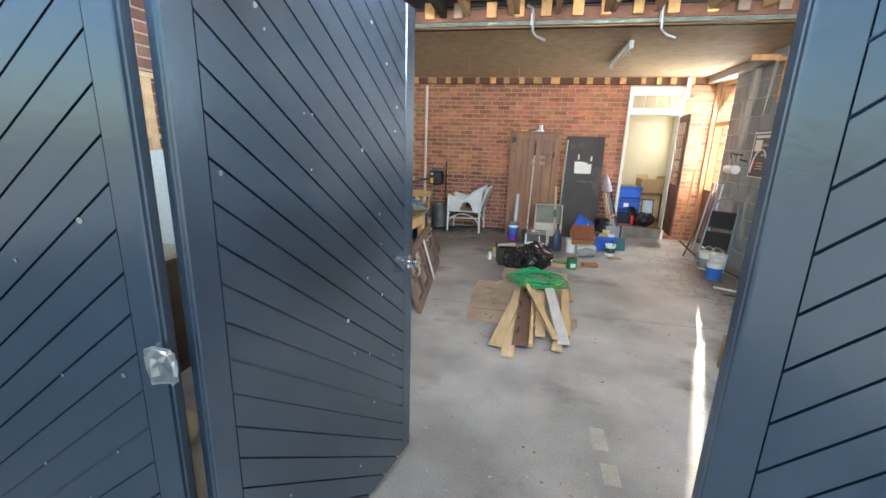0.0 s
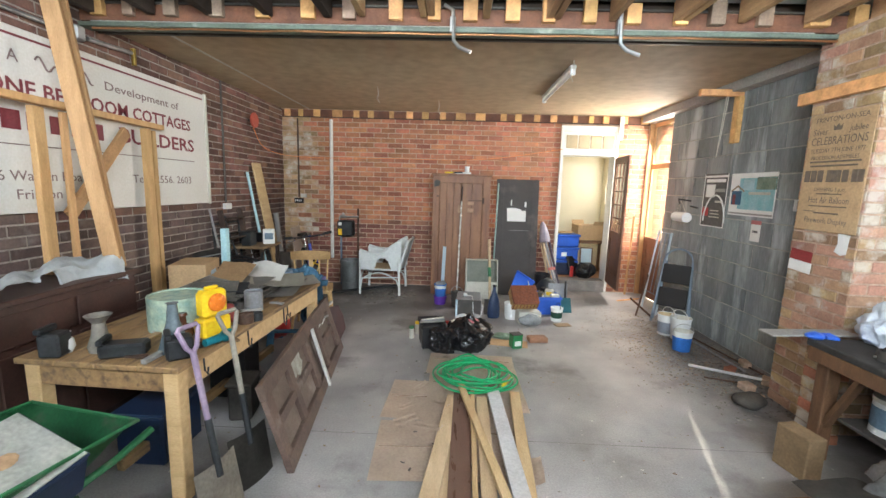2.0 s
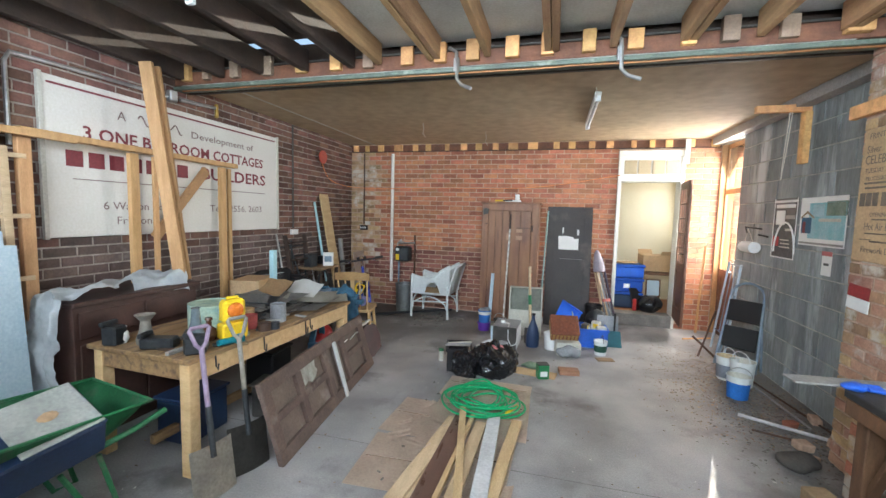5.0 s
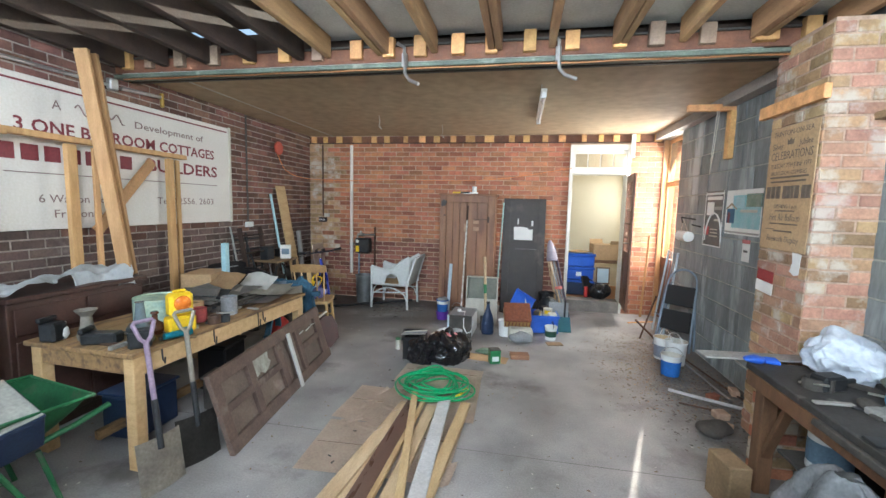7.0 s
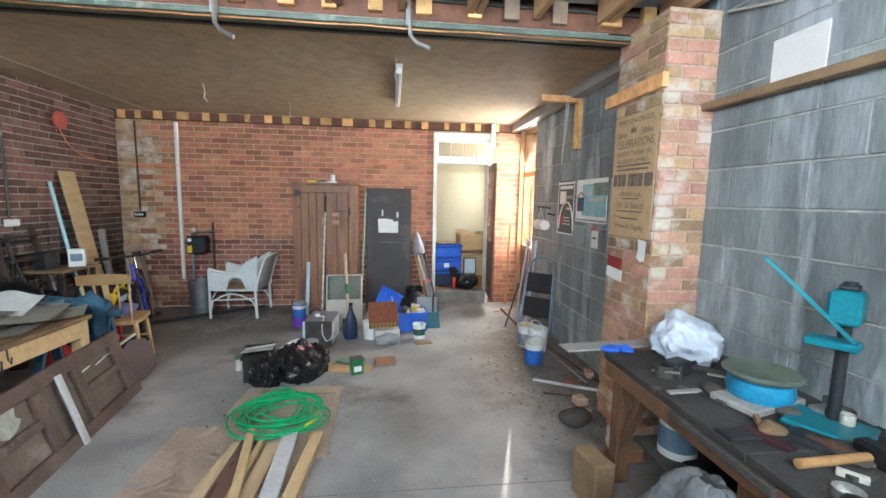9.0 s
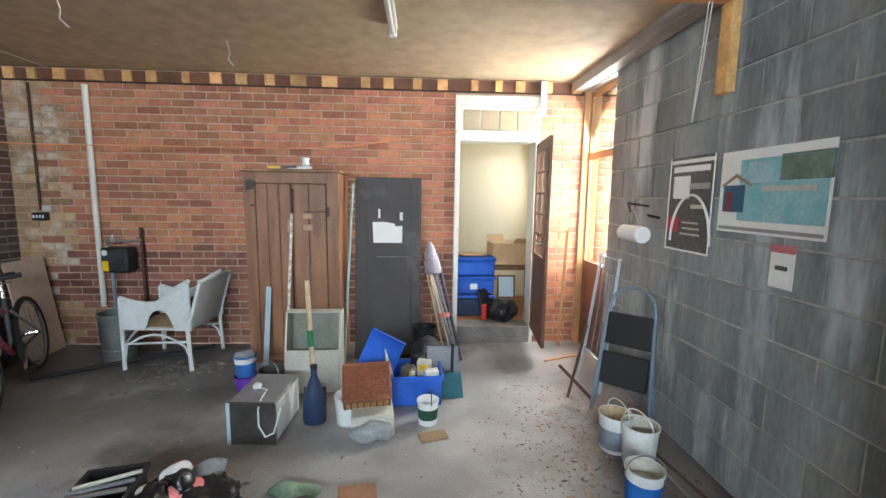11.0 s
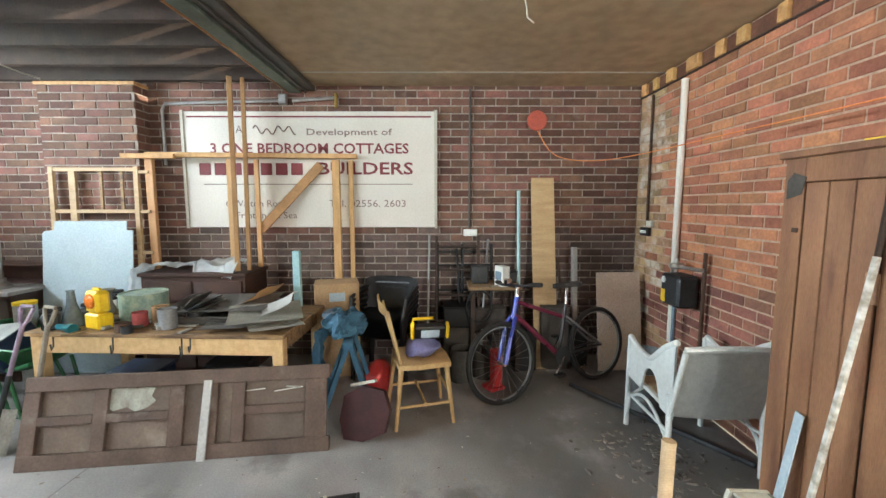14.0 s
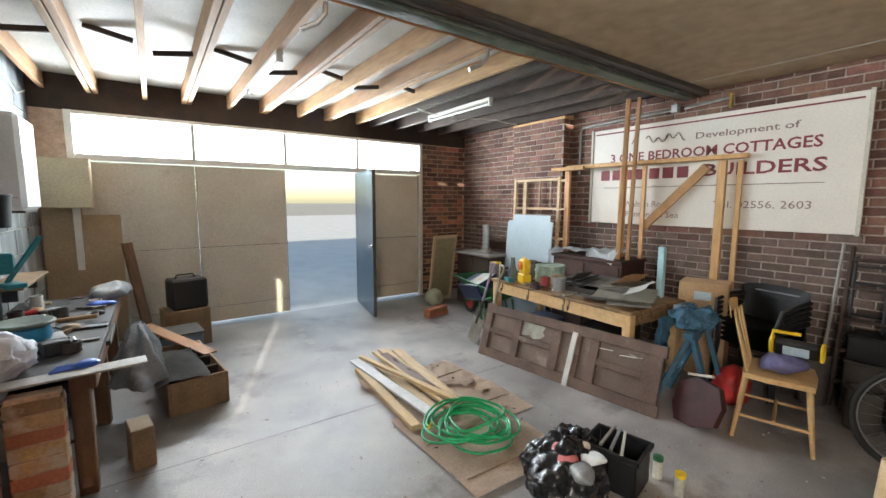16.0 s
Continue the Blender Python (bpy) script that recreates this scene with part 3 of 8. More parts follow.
PURPLE = mat("purple_plastic", (0.16, 0.05, 0.42), (0.12, 0.04, 0.33), 6, 0.35, 0.03)
LILAC = mat("lilac_handle", (0.32, 0.24, 0.34), (0.24, 0.18, 0.26), 12, 0.5, 0.15)
YELLOW = mat("yellow_plastic", (0.85, 0.58, 0.02), (0.75, 0.5, 0.02), 6, 0.4, 0.03)
ORANGE = mat("orange_lens", (0.75, 0.2, 0.02), (0.6, 0.15, 0.02), 40, 0.25, 0.2)
ORANGE_CORD = mat("orange_cord", (0.8, 0.28, 0.08), (0.7, 0.22, 0.06), 30, 0.6, 0)
RED_PL = mat("red_plastic", (0.5, 0.03, 0.03), (0.4, 0.02, 0.02), 6, 0.4, 0.03)
DISC_RED = mat("faded_red", (0.5, 0.09, 0.055), (0.42, 0.08, 0.05), 9, 0.6, 0.05)
MAROON = mat("maroon_leather", (0.06, 0.016, 0.018), (0.035, 0.011, 0.013), 9, 0.45, 0.2)
GREEN_HOSE = mat("green_hose", (0.01, 0.36, 0.13), (0.008, 0.28, 0.1), 20, 0.35, 0.03)
GREEN_PAINT = mat("green_paint", (0.03, 0.18, 0.07), (0.02, 0.13, 0.05), 6, 0.45, 0.1, stain=(0.1, 0.14, 0.09), stain_scale=6)
GREEN_BOX = mat("green_tin", (0.02, 0.2, 0.07), (0.015, 0.15, 0.05), 12, 0.4, 0.03)
BLACK_PL = mat("black_plastic", (0.009, 0.009, 0.011), (0.006, 0.006, 0.008), 6, 0.5, 0.1)
BLACK_SHINY = mat("black_bin_bag", (0.014, 0.014, 0.016), (0.01, 0.01, 0.012), 14, 0.22, 1.0, fine=30)
RUBBER = mat("rubber", (0.02, 0.02, 0.02), (0.014, 0.014, 0.014), 20, 0.7, 0.2)
IRON = mat("dark_iron", (0.055, 0.06, 0.065), (0.035, 0.038, 0.042), 9, 0.5, 0.2, metal=0.5)
RUST = mat("rusty_iron", (0.13, 0.07, 0.045), (0.07, 0.045, 0.035), 14, 0.75, 0.3, metal=0.3)
STEEL_BLADE = mat("worn_steel", (0.48, 0.44, 0.38), (0.34, 0.31, 0.27), 9, 0.55, 0.15, metal=0.4)
GREY_METAL = mat("grey_metal", (0.3, 0.31, 0.33), (0.24, 0.25, 0.27), 4, 0.4, 0.03, metal=0.3)
BIN_METAL = mat("zinc_bin", (0.24, 0.26, 0.27), (0.17, 0.185, 0.19), 7, 0.45, 0.1, metal=0.5)
GREY_CAB = mat("grey_green_board", (0.25, 0.26, 0.22), (0.19, 0.2, 0.17), 6, 0.7, 0.1)
OFFWHITE = mat("off_white_board", (0.58, 0.57, 0.5), (0.5, 0.48, 0.42), 5, 0.6, 0.1)
GREY_SHEET = mat("grey_sheet", (0.34, 0.33, 0.31), (0.26, 0.25, 0.24), 4, 0.6, 0.1)
DUSTY = mat("dusty_dark", (0.09, 0.08, 0.07), (0.055, 0.05, 0.046), 9, 0.85, 0.3)
CLOTH_W = mat("pale_cloth", (0.8, 0.84, 0.86), (0.64, 0.68, 0.71), 8, 0.9, 0.2)
CLOTH_B = mat("blue_cloth", (0.05, 0.14, 0.22), (0.035, 0.1, 0.17), 8, 0.85, 0.3)
CLOTH_L = mat("lilac_cloth", (0.2, 0.2, 0.4), (0.15, 0.15, 0.31), 8, 0.85, 0.2)
WICKER_R = mat("red_brown_wicker", (0.27, 0.085, 0.04), (0.16, 0.05, 0.026), 40, 0.6, 0.5)
WICKER_Y = mat("straw_wicker", (0.5, 0.3, 0.11), (0.35, 0.2, 0.07), 40, 0.65, 0.5)
TIN = mat("tin", (0.5, 0.5, 0.48), (0.36, 0.36, 0.34), 9, 0.35, 0.1, metal=0.7)
TIN_GREEN = mat("printed_tin", (0.42, 0.5, 0.38), (0.18, 0.3, 0.27), 16, 0.5, 0.05)
BROWN_GLAZE = mat("brown_glaze", (0.12, 0.05, 0.025), (0.08, 0.03, 0.02), 9, 0.25, 0.02)
BENCH_TOP = mat("bench_top", (0.06, 0.058, 0.057), (0.032, 0.03, 0.029), 5, 0.75, 0.25, stain=(0.26, 0.25, 0.23), stain_scale=4, stain_at=0.62)
BENCH_WOOD = mat("bench_wood", (0.2, 0.1, 0.05), (0.12, 0.06, 0.03), 6, 0.7, 0.25, stretch=(4, 4, 0.8))
CRATE_WOOD = mat("crate_wood", (0.3, 0.2, 0.11), (0.2, 0.13, 0.07), 6, 0.75, 0.25)
PLY = mat("plywood", (0.42, 0.31, 0.19), (0.35, 0.25, 0.15), 3, 0.7, 0.08)
PLANK_A = mat("pale_plank", (0.58, 0.43, 0.27), (0.46, 0.33, 0.2), 5, 0.7, 0.2, stretch=(5, 0.8, 5))
PLANK_B = mat("brown_plank", (0.15, 0.085, 0.065), (0.11, 0.065, 0.05), 5, 0.3, 0.08, stretch=(5, 0.8, 5))
PLANK_W = mat("painted_plank", (0.62, 0.62, 0.62), (0.48, 0.48, 0.49), 5, 0.6, 0.15)
PLANK_LB = mat("lavender_board", (0.28, 0.3, 0.5), (0.22, 0.24, 0.42), 5, 0.6, 0.1)
PLANK_Y = mat("fresh_batten", (0.56, 0.4, 0.22), (0.44, 0.3, 0.15), 5, 0.65, 0.15, stretch=(5, 0.8, 5))
CLEAR_BAG = mat("clear_polythene", (0.52, 0.54, 0.57), (0.36, 0.38, 0.41), 6, 0.2, 0.4)
CLEAR_BAG.node_tree.nodes["Principled BSDF"].inputs["Transmission Weight"].default_value = 0.4
FLESH = mat("pink_rag", (0.6, 0.2, 0.2), (0.5, 0.15, 0.16), 8, 0.8, 0.1)
BIKE_BLUE = mat("bike_blue", (0.03, 0.05, 0.4), (0.02, 0.04, 0.3), 6, 0.3, 0.0)
BIKE_RED = mat("bike_maroon", (0.2, 0.03, 0.06), (0.15, 0.02, 0.05), 6, 0.3, 0.0)
BIKE_BLACK = mat("bike_black", (0.02, 0.02, 0.024), (0.015, 0.015, 0.02), 6, 0.35, 0.0)
RIM = mat("bike_rim", (0.4, 0.42, 0.44), (0.3, 0.32, 0.34), 6, 0.3, 0.0, metal=0.8)
LEAF = mat("dead_leaf", (0.3, 0.21, 0.13), (0.18, 0.13, 0.085), 20, 0.85, 0.1, vary=0.5)
RUBBLE = mat("rubble", (0.2, 0.18, 0.16), (0.12, 0.11, 0.1), 20, 0.9, 0.2, vary=0.5)
CHIP = mat("pale_chip", (0.6, 0.58, 0.54), (0.45, 0.44, 0.4), 20, 0.85, 0.1, vary=0.3)
SEA = mat("poster_sea", (0.16, 0.45, 0.5), (0.35, 0.55, 0.6), 7, 0.5, 0.0)
SCENE_G = mat("poster_trees", (0.06, 0.13, 0.09), (0.2, 0.27, 0.22), 12, 0.5, 0.0)
POSTER_BLACK = mat("poster_black", (0.05, 0.05, 0.05), (0.09, 0.09, 0.09), 30, 0.5, 0.0)
TUBE_W = mat("tube_white", (0.85, 0.86, 0.86), (0.8, 0.81, 0.81), 4, 0.3, 0.0)


LILAC_CLOTH = mat("lilac_grey_cloth", (0.4, 0.36, 0.42), (0.28, 0.25, 0.3), 9, 0.8, 0.2)


def lettering(name, body, material, parent, m, width, height=None, bold=0.0):
    """Words as thin raised letters, fitted to a width, centred on m."""
    cu = bpy.data.curves.new(name, "FONT")
    cu.body, cu.extrude, cu.resolution_u, cu.align_x, cu.align_y, cu.offset = body, 0.004, 2, "CENTER", "CENTER", bold
    tmp = bpy.data.objects.new(name, cu)
    scene.collection.objects.link(tmp)
    bpy.context.view_layer.update()
    me = bpy.data.meshes.new_from_object(tmp)
    bpy.data.objects.remove(tmp)
    xs = [v.co.x for v in me.vertices]
    ys = [v.co.y for v in me.vertices]
    sx = width / (max(xs) - min(xs))
    sy = sx if height is None else height / (max(ys) - min(ys))
    me.transform(Matrix.Diagonal((sx, sy, 0.12, 1)))
    me.materials.clear()
    me.materials.append(material)
    words = len(body.split())
    spans = sorted((min(me.vertices[i].co.x for i in f.vertices), max(me.vertices[i].co.x for i in f.vertices)) for f in me.polygons)
    gaps, end = [], spans[0][1]
    for a, b in spans:
        if a > end:
            gaps.append((a - end, (a + end) / 2))
        end = max(end, b)
    cuts = [-99.0] + sorted(g[1] for g in sorted(gaps)[::-1][:words - 1]) + [99.0]
    for c0, c1 in zip(cuts, cuts[1:]):
        bm = bmesh.new()
        bm.from_mesh(me)
        bmesh.ops.delete(bm, geom=[v for v in bm.verts if not c0 <= v.co.x < c1], context="VERTS")
        wm = bpy.data.meshes.new(name)
        bm.to_mesh(wm)
        bm.free()
        wm.materials.append(material)
        ob = new(name, wm)
        ob.parent = parent
        ob.matrix_basis = m


def bar(bm, a, b, w, t, roll=0.0):
    """A straight timber from a to b, w wide and t thick."""
    a, b = Vector(a), Vector(b)
    d = b - a
    m = Matrix.Translation(a) @ d.to_track_quat("Z", "Y").to_matrix().to_4x4() @ T(0, 0, 0, 0, 0, roll)
    box(bm, -w / 2, w / 2, -t / 2, t / 2, 0, d.length, m, bevel=min(w, t) * 0.08)
    return bm


def bars(*items):
    bm = bmesh.new()
    for it in items:
        bar(bm, *it)
    return bm


def rods(*items, seg=10):
    bm = bmesh.new()
    for it in items:
        rod(bm, it[0], it[1], it[2], seg)
    return bm


def tubes(*items, seg=8):
    bm = bmesh.new()
    for pts, r in items:
        tube(bm, pts, r, seg)
    return bm


def lathed(prof, seg=20, m=None, cap=True):
    return lathe(bmesh.new(), prof, seg, m, cap)


def arc(cx, cy, cz, r, a0, a1, n, plane="xz"):
    out = []
    for i in range(n + 1):
        a = radians(a0 + (a1 - a0) * i / n)
        c, s = r * math.cos(a), r * math.sin(a)
        out.append({"xz": (cx + c, cy, cz + s), "xy": (cx + c, cy + s, cz), "yz": (cx, cy + c, cz + s)}[plane])
    return out


def crumple(bm, amount, scale=8.0, seed=0.0):
    """Creases pushed into a mesh."""
    for v in bm.verts:
        v.co += noise.noise_vector(v.co * scale + Vector((seed, seed * 2, 0))) * amount
    return bm


def blob(rx, ry, rz, z, sub=3, amount=0.03, scale=9.0, seed=0.0, flat=True):
    bm = bmesh.new()
    bmesh.ops.create_icosphere(bm, subdivisions=sub, radius=1)
    for v in bm.verts:
        v.co = Vector((v.co.x * rx, v.co.y * ry, v.co.z * rz + z))
    crumple(bm, amount, scale, seed)
    if flat:
        for v in bm.verts:
            v.co.z = max(v.co.z, 0.0)
    return bm


# ---- the left wall ----
W90 = lambda x, y, z: T(x, y, z, 90, 0, 90)


def sign():
    s = thing("builders_sign", "large white painted board with dark red lettering on a brick wall", "sign", (XL, 3.53, 1.37))
    w, hh = 2.57, 1.17
    part("board", boxes((0.006, 0.02, 0.03, w - 0.03, 0.0, hh - 0.01)), SIGNW, s)
    part("edge_lath", boxes((0.004, 0.034, w - 0.03, w, -0.01, hh), bevel=0.002), OFFWHITE, s)
    part("edge_lath", boxes((0.004, 0.034, 0.0, 0.03, -0.01, hh), bevel=0.002), OFFWHITE, s)
    part("top_line", boxes((0.02, 0.023, 0.06, w - 0.06, hh - 0.07, hh - 0.055)), INK_RED, s)
    x = 0.0225
    part("rule_line", boxes((0.02, 0.0225, 0.2, w - 0.25, 0.435, 0.442)), INK_BROWN, s)
    lettering("lettering", "A", INK_BROWN, s, W90(x, 0.58, 0.98), 0.07)
    part("script_mark", tubes(([(x + 0.001, 0.72 + i * 0.011, 0.975 + 0.03 * math.sin(i * 0.62) + 0.018 * math.cos(i * 0.23)) for i in range(40)], 0.006), seg=5), INK_BROWN, s)
    lettering("lettering", "Development of", INK_BROWN, s, W90(x, 1.68, 0.955), 0.86, 0.085, 0.008)
    lettering("lettering", "3 ONE BEDROOM COTTAGES", INK_RED, s, W90(x, 1.28, 0.79), 2.0, 0.105, 0.018)
    for i in range(7):
        y = 0.16 + i * 0.155
        part("name_bar", boxes((0.02, 0.0225, y, y + 0.115, 0.53, 0.65)), INK_RED, s)
    lettering("lettering", "BUILDERS", INK_RED, s, W90(x, 1.84, 0.59), 0.96, 0.125, 0.018)
    lettering("lettering", "6 Walton Road", INK_BROWN, s, W90(x, 0.72, 0.24), 0.62, 0.065)
    lettering("lettering", "Frinton on Sea", INK_BROWN, s, W90(x, 0.82, 0.12), 0.62, 0.065)
    lettering("lettering", "Tel. 02556. 2603", INK_BROWN, s, W90(x, 1.86, 0.24), 0.78, 0.07)


sign()


def wall_disc():
    d = thing("bell_disc", "round faded red disc on a short bracket on the brick wall", "alarm bell", (XL, 7.09, 2.43))
    part("disc", lathed([(0.001, 0), (0.092, 0), (0.098, 0.008), (0.098, 0.022), (0.09, 0.03), (0.001, 0.034)], 28, T(0.06, 0, 0, 0, 90)), DISC_RED, d, smooth=True)
    part("bracket", rods(((0.0, 0, 0), (0.06, 0, 0), 0.02)), DARK_STEEL, d)


wall_disc()
c1 = thing("wall_conduit", "dark metal conduit down to a small white switch", "conduit", (XL, 6.43, 1.3))
part("conduit", rods(((0.012, 0, 0.06), (0.012, 0, 1.47), 0.012)), DARK_STEEL, c1)
part("socket_box", boxes((0, 0.04, -0.06, 0.08, -0.02, 0.05), bevel=0.005), WHITE_PL, c1)
c2 = thing("wall_conduit", "brown conduit down to a black and white switch box", "conduit", (-2.62, YB, 1.3))
part("conduit", rods(((0, -0.014, 0.1), (0, -0.014, 1.33), 0.012)), RUST, c2)
part("socket_box", boxes((-0.07, 0.07, -0.045, 0, 0.0, 0.08), bevel=0.005), BLACK_PL, c2)
for i in range(4):
    part("switch", boxes((-0.055 + i * 0.03, -0.037 + i * 0.03, -0.052, -0.045, 0.025, 0.055)), WHITE_PL, c2)
part("thermostat", boxes((0.03, 0.12, -0.04, 0, 0.09, 0.15), bevel=0.005), OFFWHITE, c2)
gp = thing("galvanised_pipe", "galvanised pipe with elbow and junction fittings above the sign", "pipe", (XL, 3.36, 2.6))
part("pipe", tubes(([(0.03, 0.0, -0.6), (0.03, 0.0, -0.06), (0.03, 0.03, 0.0), (0.03, 0.3, 0.01), (0.03, 1.2, 0.03)], 0.015)), GALV, gp, smooth=True)
part("pipe", tubes(([(0.03, 1.3, 0.03), (0.03, 1.75, 0.06)], 0.017)), GALV, gp, smooth=True)
part("junction", boxes((0.01, 0.07, 1.17, 1.25, -0.01, 0.09), bevel=0.01), GALV, gp)
part("tap", boxes((0.02, 0.05, 1.72, 1.75, -0.04, 0.1), bevel=0.005), mat("brass", (0.6, 0.42, 0.12), rough=0.3, metal=0.9), gp)
cord = thing("orange_line", "thin orange cord strung loosely along the brick wall", "cord", (0, 0, 0))
CP = [Vector(p) for p in ((-2.82, 7.10, 2.34), (-2.74, 7.28, 2.08), (-2.35, 7.62, 2.0), (-1.2, 7.9, 2.03), (0.3, 8.0, 2.06), (1.56, 8.12, 2.26))]
pts = []
for i in range(5):
    a_, b_ = CP[i], CP[i + 1]
    t0, t1 = (CP[i + 1] - CP[max(i - 1, 0)]) / 2, (CP[min(i + 2, 5)] - CP[i]) / 2
    for k in range(6):
        u = k / 6
        pts.append(a_ * (2 * u ** 3 - 3 * u * u + 1) + t0 * (u ** 3 - 2 * u * u + u) + b_ * (3 * u * u - 2 * u ** 3) + t1 * (u ** 3 - u * u))
part("strand", tubes((pts + [CP[5]], 0.0045), seg=5), ORANGE_CORD, cord)


def timber_frame():
    f = thing("timber_stud_frame", "new pine stud frame with a diagonal brace against the wall", "timber frame", (0, 0, 0))

    def at(y):
        return -2.655 - (y - 3.33) * 0.07
    part("top_rail", bars(((at(3.30), 3.30, 2.08), (at(5.30), 5.30, 2.08), 0.07, 0.045)), TIMBER, f)
    part("lower_rail", bars(((at(3.1) + 0.07, 3.12, 2.06), (at(3.6) + 0.07, 3.6, 2.06), 0.04, 0.045)), TIMBER, f)
    for y, z0 in ((3.325, 0.0), (4.08, 0.976), (5.09, 0.0)):
        part("stud", bars(((at(y), y, z0), (at(y), y, 2.045), 0.045, 0.075)), TIMBER, f)
    for y, z0 in ((4.31, 0.976), (5.23, 0.0)):
        part("thin_stud", bars(((at(y) - 0.03, y, z0), (at(y) - 0.03, y, 2.045), 0.025, 0.045)), TIMBER, f)
    part("brace", bars(((at(4.3) - 0.055, 4.31, 1.34), (at(4.9) - 0.055, 4.93, 2.0), 0.03, 0.09)), PINE, f, "brown diagonal brace")


timber_frame()
pp = thing("timber_prop", "pair of tall pine planks propped under the ceiling beam", "timber", (0, 0, 0))
part("plank", bars(((-2.42, 4.24, 0.985), (-2.62, 4.15, 2.785), 0.045, 0.095)), TIMBER, pp)
part("plank", bars(((-2.46, 4.33, 0.985), (-2.65, 4.26, 2.785), 0.035, 0.07)), TIMBER, pp)


def window_lattice():
    f = thing("small_window_frame", "small pale pine glazing frame leaning on the brick pier", "window frame", (-2.60, 2.37, 0), 0, ry=-1.5)
    for y in (0, 0.815):
        part("stile", boxes((0, 0.035, y, y + 0.045, 0, 1.965), bevel=0.002), PLANK_A, f)
    for z in (0.02, 1.12, 1.52, 1.92):
        part("rail", boxes((0.004, 0.031, 0.0455, 0.8145, z, z + 0.035), bevel=0.002), PLANK_A, f)
    for z in (1.12, 1.52, 1.9):
        part("side_rail", boxes((0.006, 0.029, 0.8605, 0.955, z, z + 0.03), bevel=0.002), PLANK_A, f)
    part("glazing_bar", boxes((0.002, 0.033, 0.19, 0.255, 1.1555, 1.9195), bevel=0.002), PLANK_A, f)
    for y in (0.48, 0.68):
        part("glazing_bar", boxes((0.008, 0.027, y, y + 0.03, 1.5555, 1.9195), bevel=0.002), PINE_T, f, "darker stained glazing bar")


window_lattice()
bb = thing("blue_board", "pale blue sheet board with notched corners leaning on the pine frame", "board", (-2.43, 2.34, 0), 0, ry=-5)
part("board", slab(bmesh.new(), [(0.02, 0), (0.83, 0), (0.85, 0.03), (0.86, 1.36), (0.80, 1.365), (0.80, 1.45), (0.12, 1.45), (0.11, 1.365), (0.02, 1.355), (0, 1.33), (0, 0.02)], 0, 0.012, T(0, 0, 0, 90, 0, 90)), LIGHT_BLUE, bb)


def dresser():
    d = thing("dark_dresser", "dark mahogany cupboard behind the pine table", "cabinet", (-2.83, 3.37, 0))
    part("carcass", boxes((0, 0.47, 0.0, 0.96, 0.0, 0.94), bevel=0.004), DRESS, d)
    part("top", boxes((-0.01, 0.50, -0.015, 0.98, 0.941, 0.975), bevel=0.006), DRESS, d)
    for k in range(2):
        part("drawer_front", boxes((0.472, 0.485, 0.03 + k * 0.46, 0.47 + k * 0.46, 0.72, 0.9), bevel=0.004), DRESS, d)
        part("door", boxes((0.472, 0.485, 0.03 + k * 0.46, 0.47 + k * 0.46, 0.08, 0.68), bevel=0.004), DRESS, d)
    cl = thing("dust_sheet", "crumpled pale dust sheet over the dark cupboard", "cloth", (-2.52, 3.35, 0.976))

    def f(u, v):
        if u < 0.42:
            k = (0.42 - u) / 0.42
            return Vector((-0.13 + 0.30 * v + 0.02 * math.sin(v * 9 + k * 4), -0.04 - 0.05 * math.sin(k * 2.6) + 0.02 * math.sin(v * 13), 0.045 - 0.70 * k))
        k = (u - 0.42) / 0.58
        z = 0.03 + 0.035 * math.sin(k * 9 + v * 3) ** 2 + 0.05 * k
        x = -0.13 + (0.30 - 0.06 * math.sin(k * 3)) * v + 0.04 * math.sin(k * 6)
        if v > 0.75 and k > 0.55:
            z -= (v - 0.75) * 0.55
            x += 0.05
        return Vector((x, -0.04 + k * 0.93, z))
    part("sheet", crumple(crumple(sheet(bmesh.new(), f, 80, 34, 0.006), 0.035, 9), 0.012, 24), CLOTH_W, cl, smooth=True)


dresser()


def pine_table():
    t = thing("pine_table", "long pine work table cluttered with tins and boards", "table", (-2.19, 3.33, 0), -2.5)
    for k in range(4):
        part("top_board", boxes((0.212 * k, 0.212 * k + 0.2095, 0.0, 1.80, 0.705, 0.735), bevel=0.004), PINE_T, t)
    part("apron", boxes((0.79, 0.825, 0.09, 1.72, 0.585, 0.7045), bevel=0.003), PINE_L, t, "fresh yellow pine apron")
    part("apron", boxes((0.03, 0.06, 0.09, 1.72, 0.595, 0.7045), bevel=0.003), PINE_T, t)
    part("apron", boxes((0.1, 0.75, 0.03, 0.055, 0.595, 0.7045), bevel=0.003), PINE_T, t)
    part("apron", boxes((0.1, 0.75, 1.74, 1.765, 0.595, 0.7045), bevel=0.003), PINE_T, t)
    for x in (0.03, 0.75):
        for y in (0.02, 1.71):
            part("leg", boxes((x, x + 0.075, y, y + 0.075, 0, 0.7045), bevel=0.005), PINE_L, t)
    part("stretcher", boxes((0.40, 0.44, 0.09, 1.71, 0.1, 0.16), bevel=0.003), PINE_T, t)
    for i, y in enumerate((0.2, 0.62, 1.1, 1.16)):
        part("hook", tubes(([(0.835, y, 0.725), (0.84, y, 0.635 - 0.02 * (i % 3)), (0.855, y, 0.615 - 0.02 * (i % 3)), (0.86, y, 0.655)], 0.005), seg=5), IRON, t)


pine_table()


PANELWOOD2 = mat("weathered_panel", (0.19, 0.14, 0.115), (0.11, 0.08, 0.065), 3, 0.75, 0.3, stain=(0.28, 0.24, 0.21), stain_scale=3, stain_at=0.6)


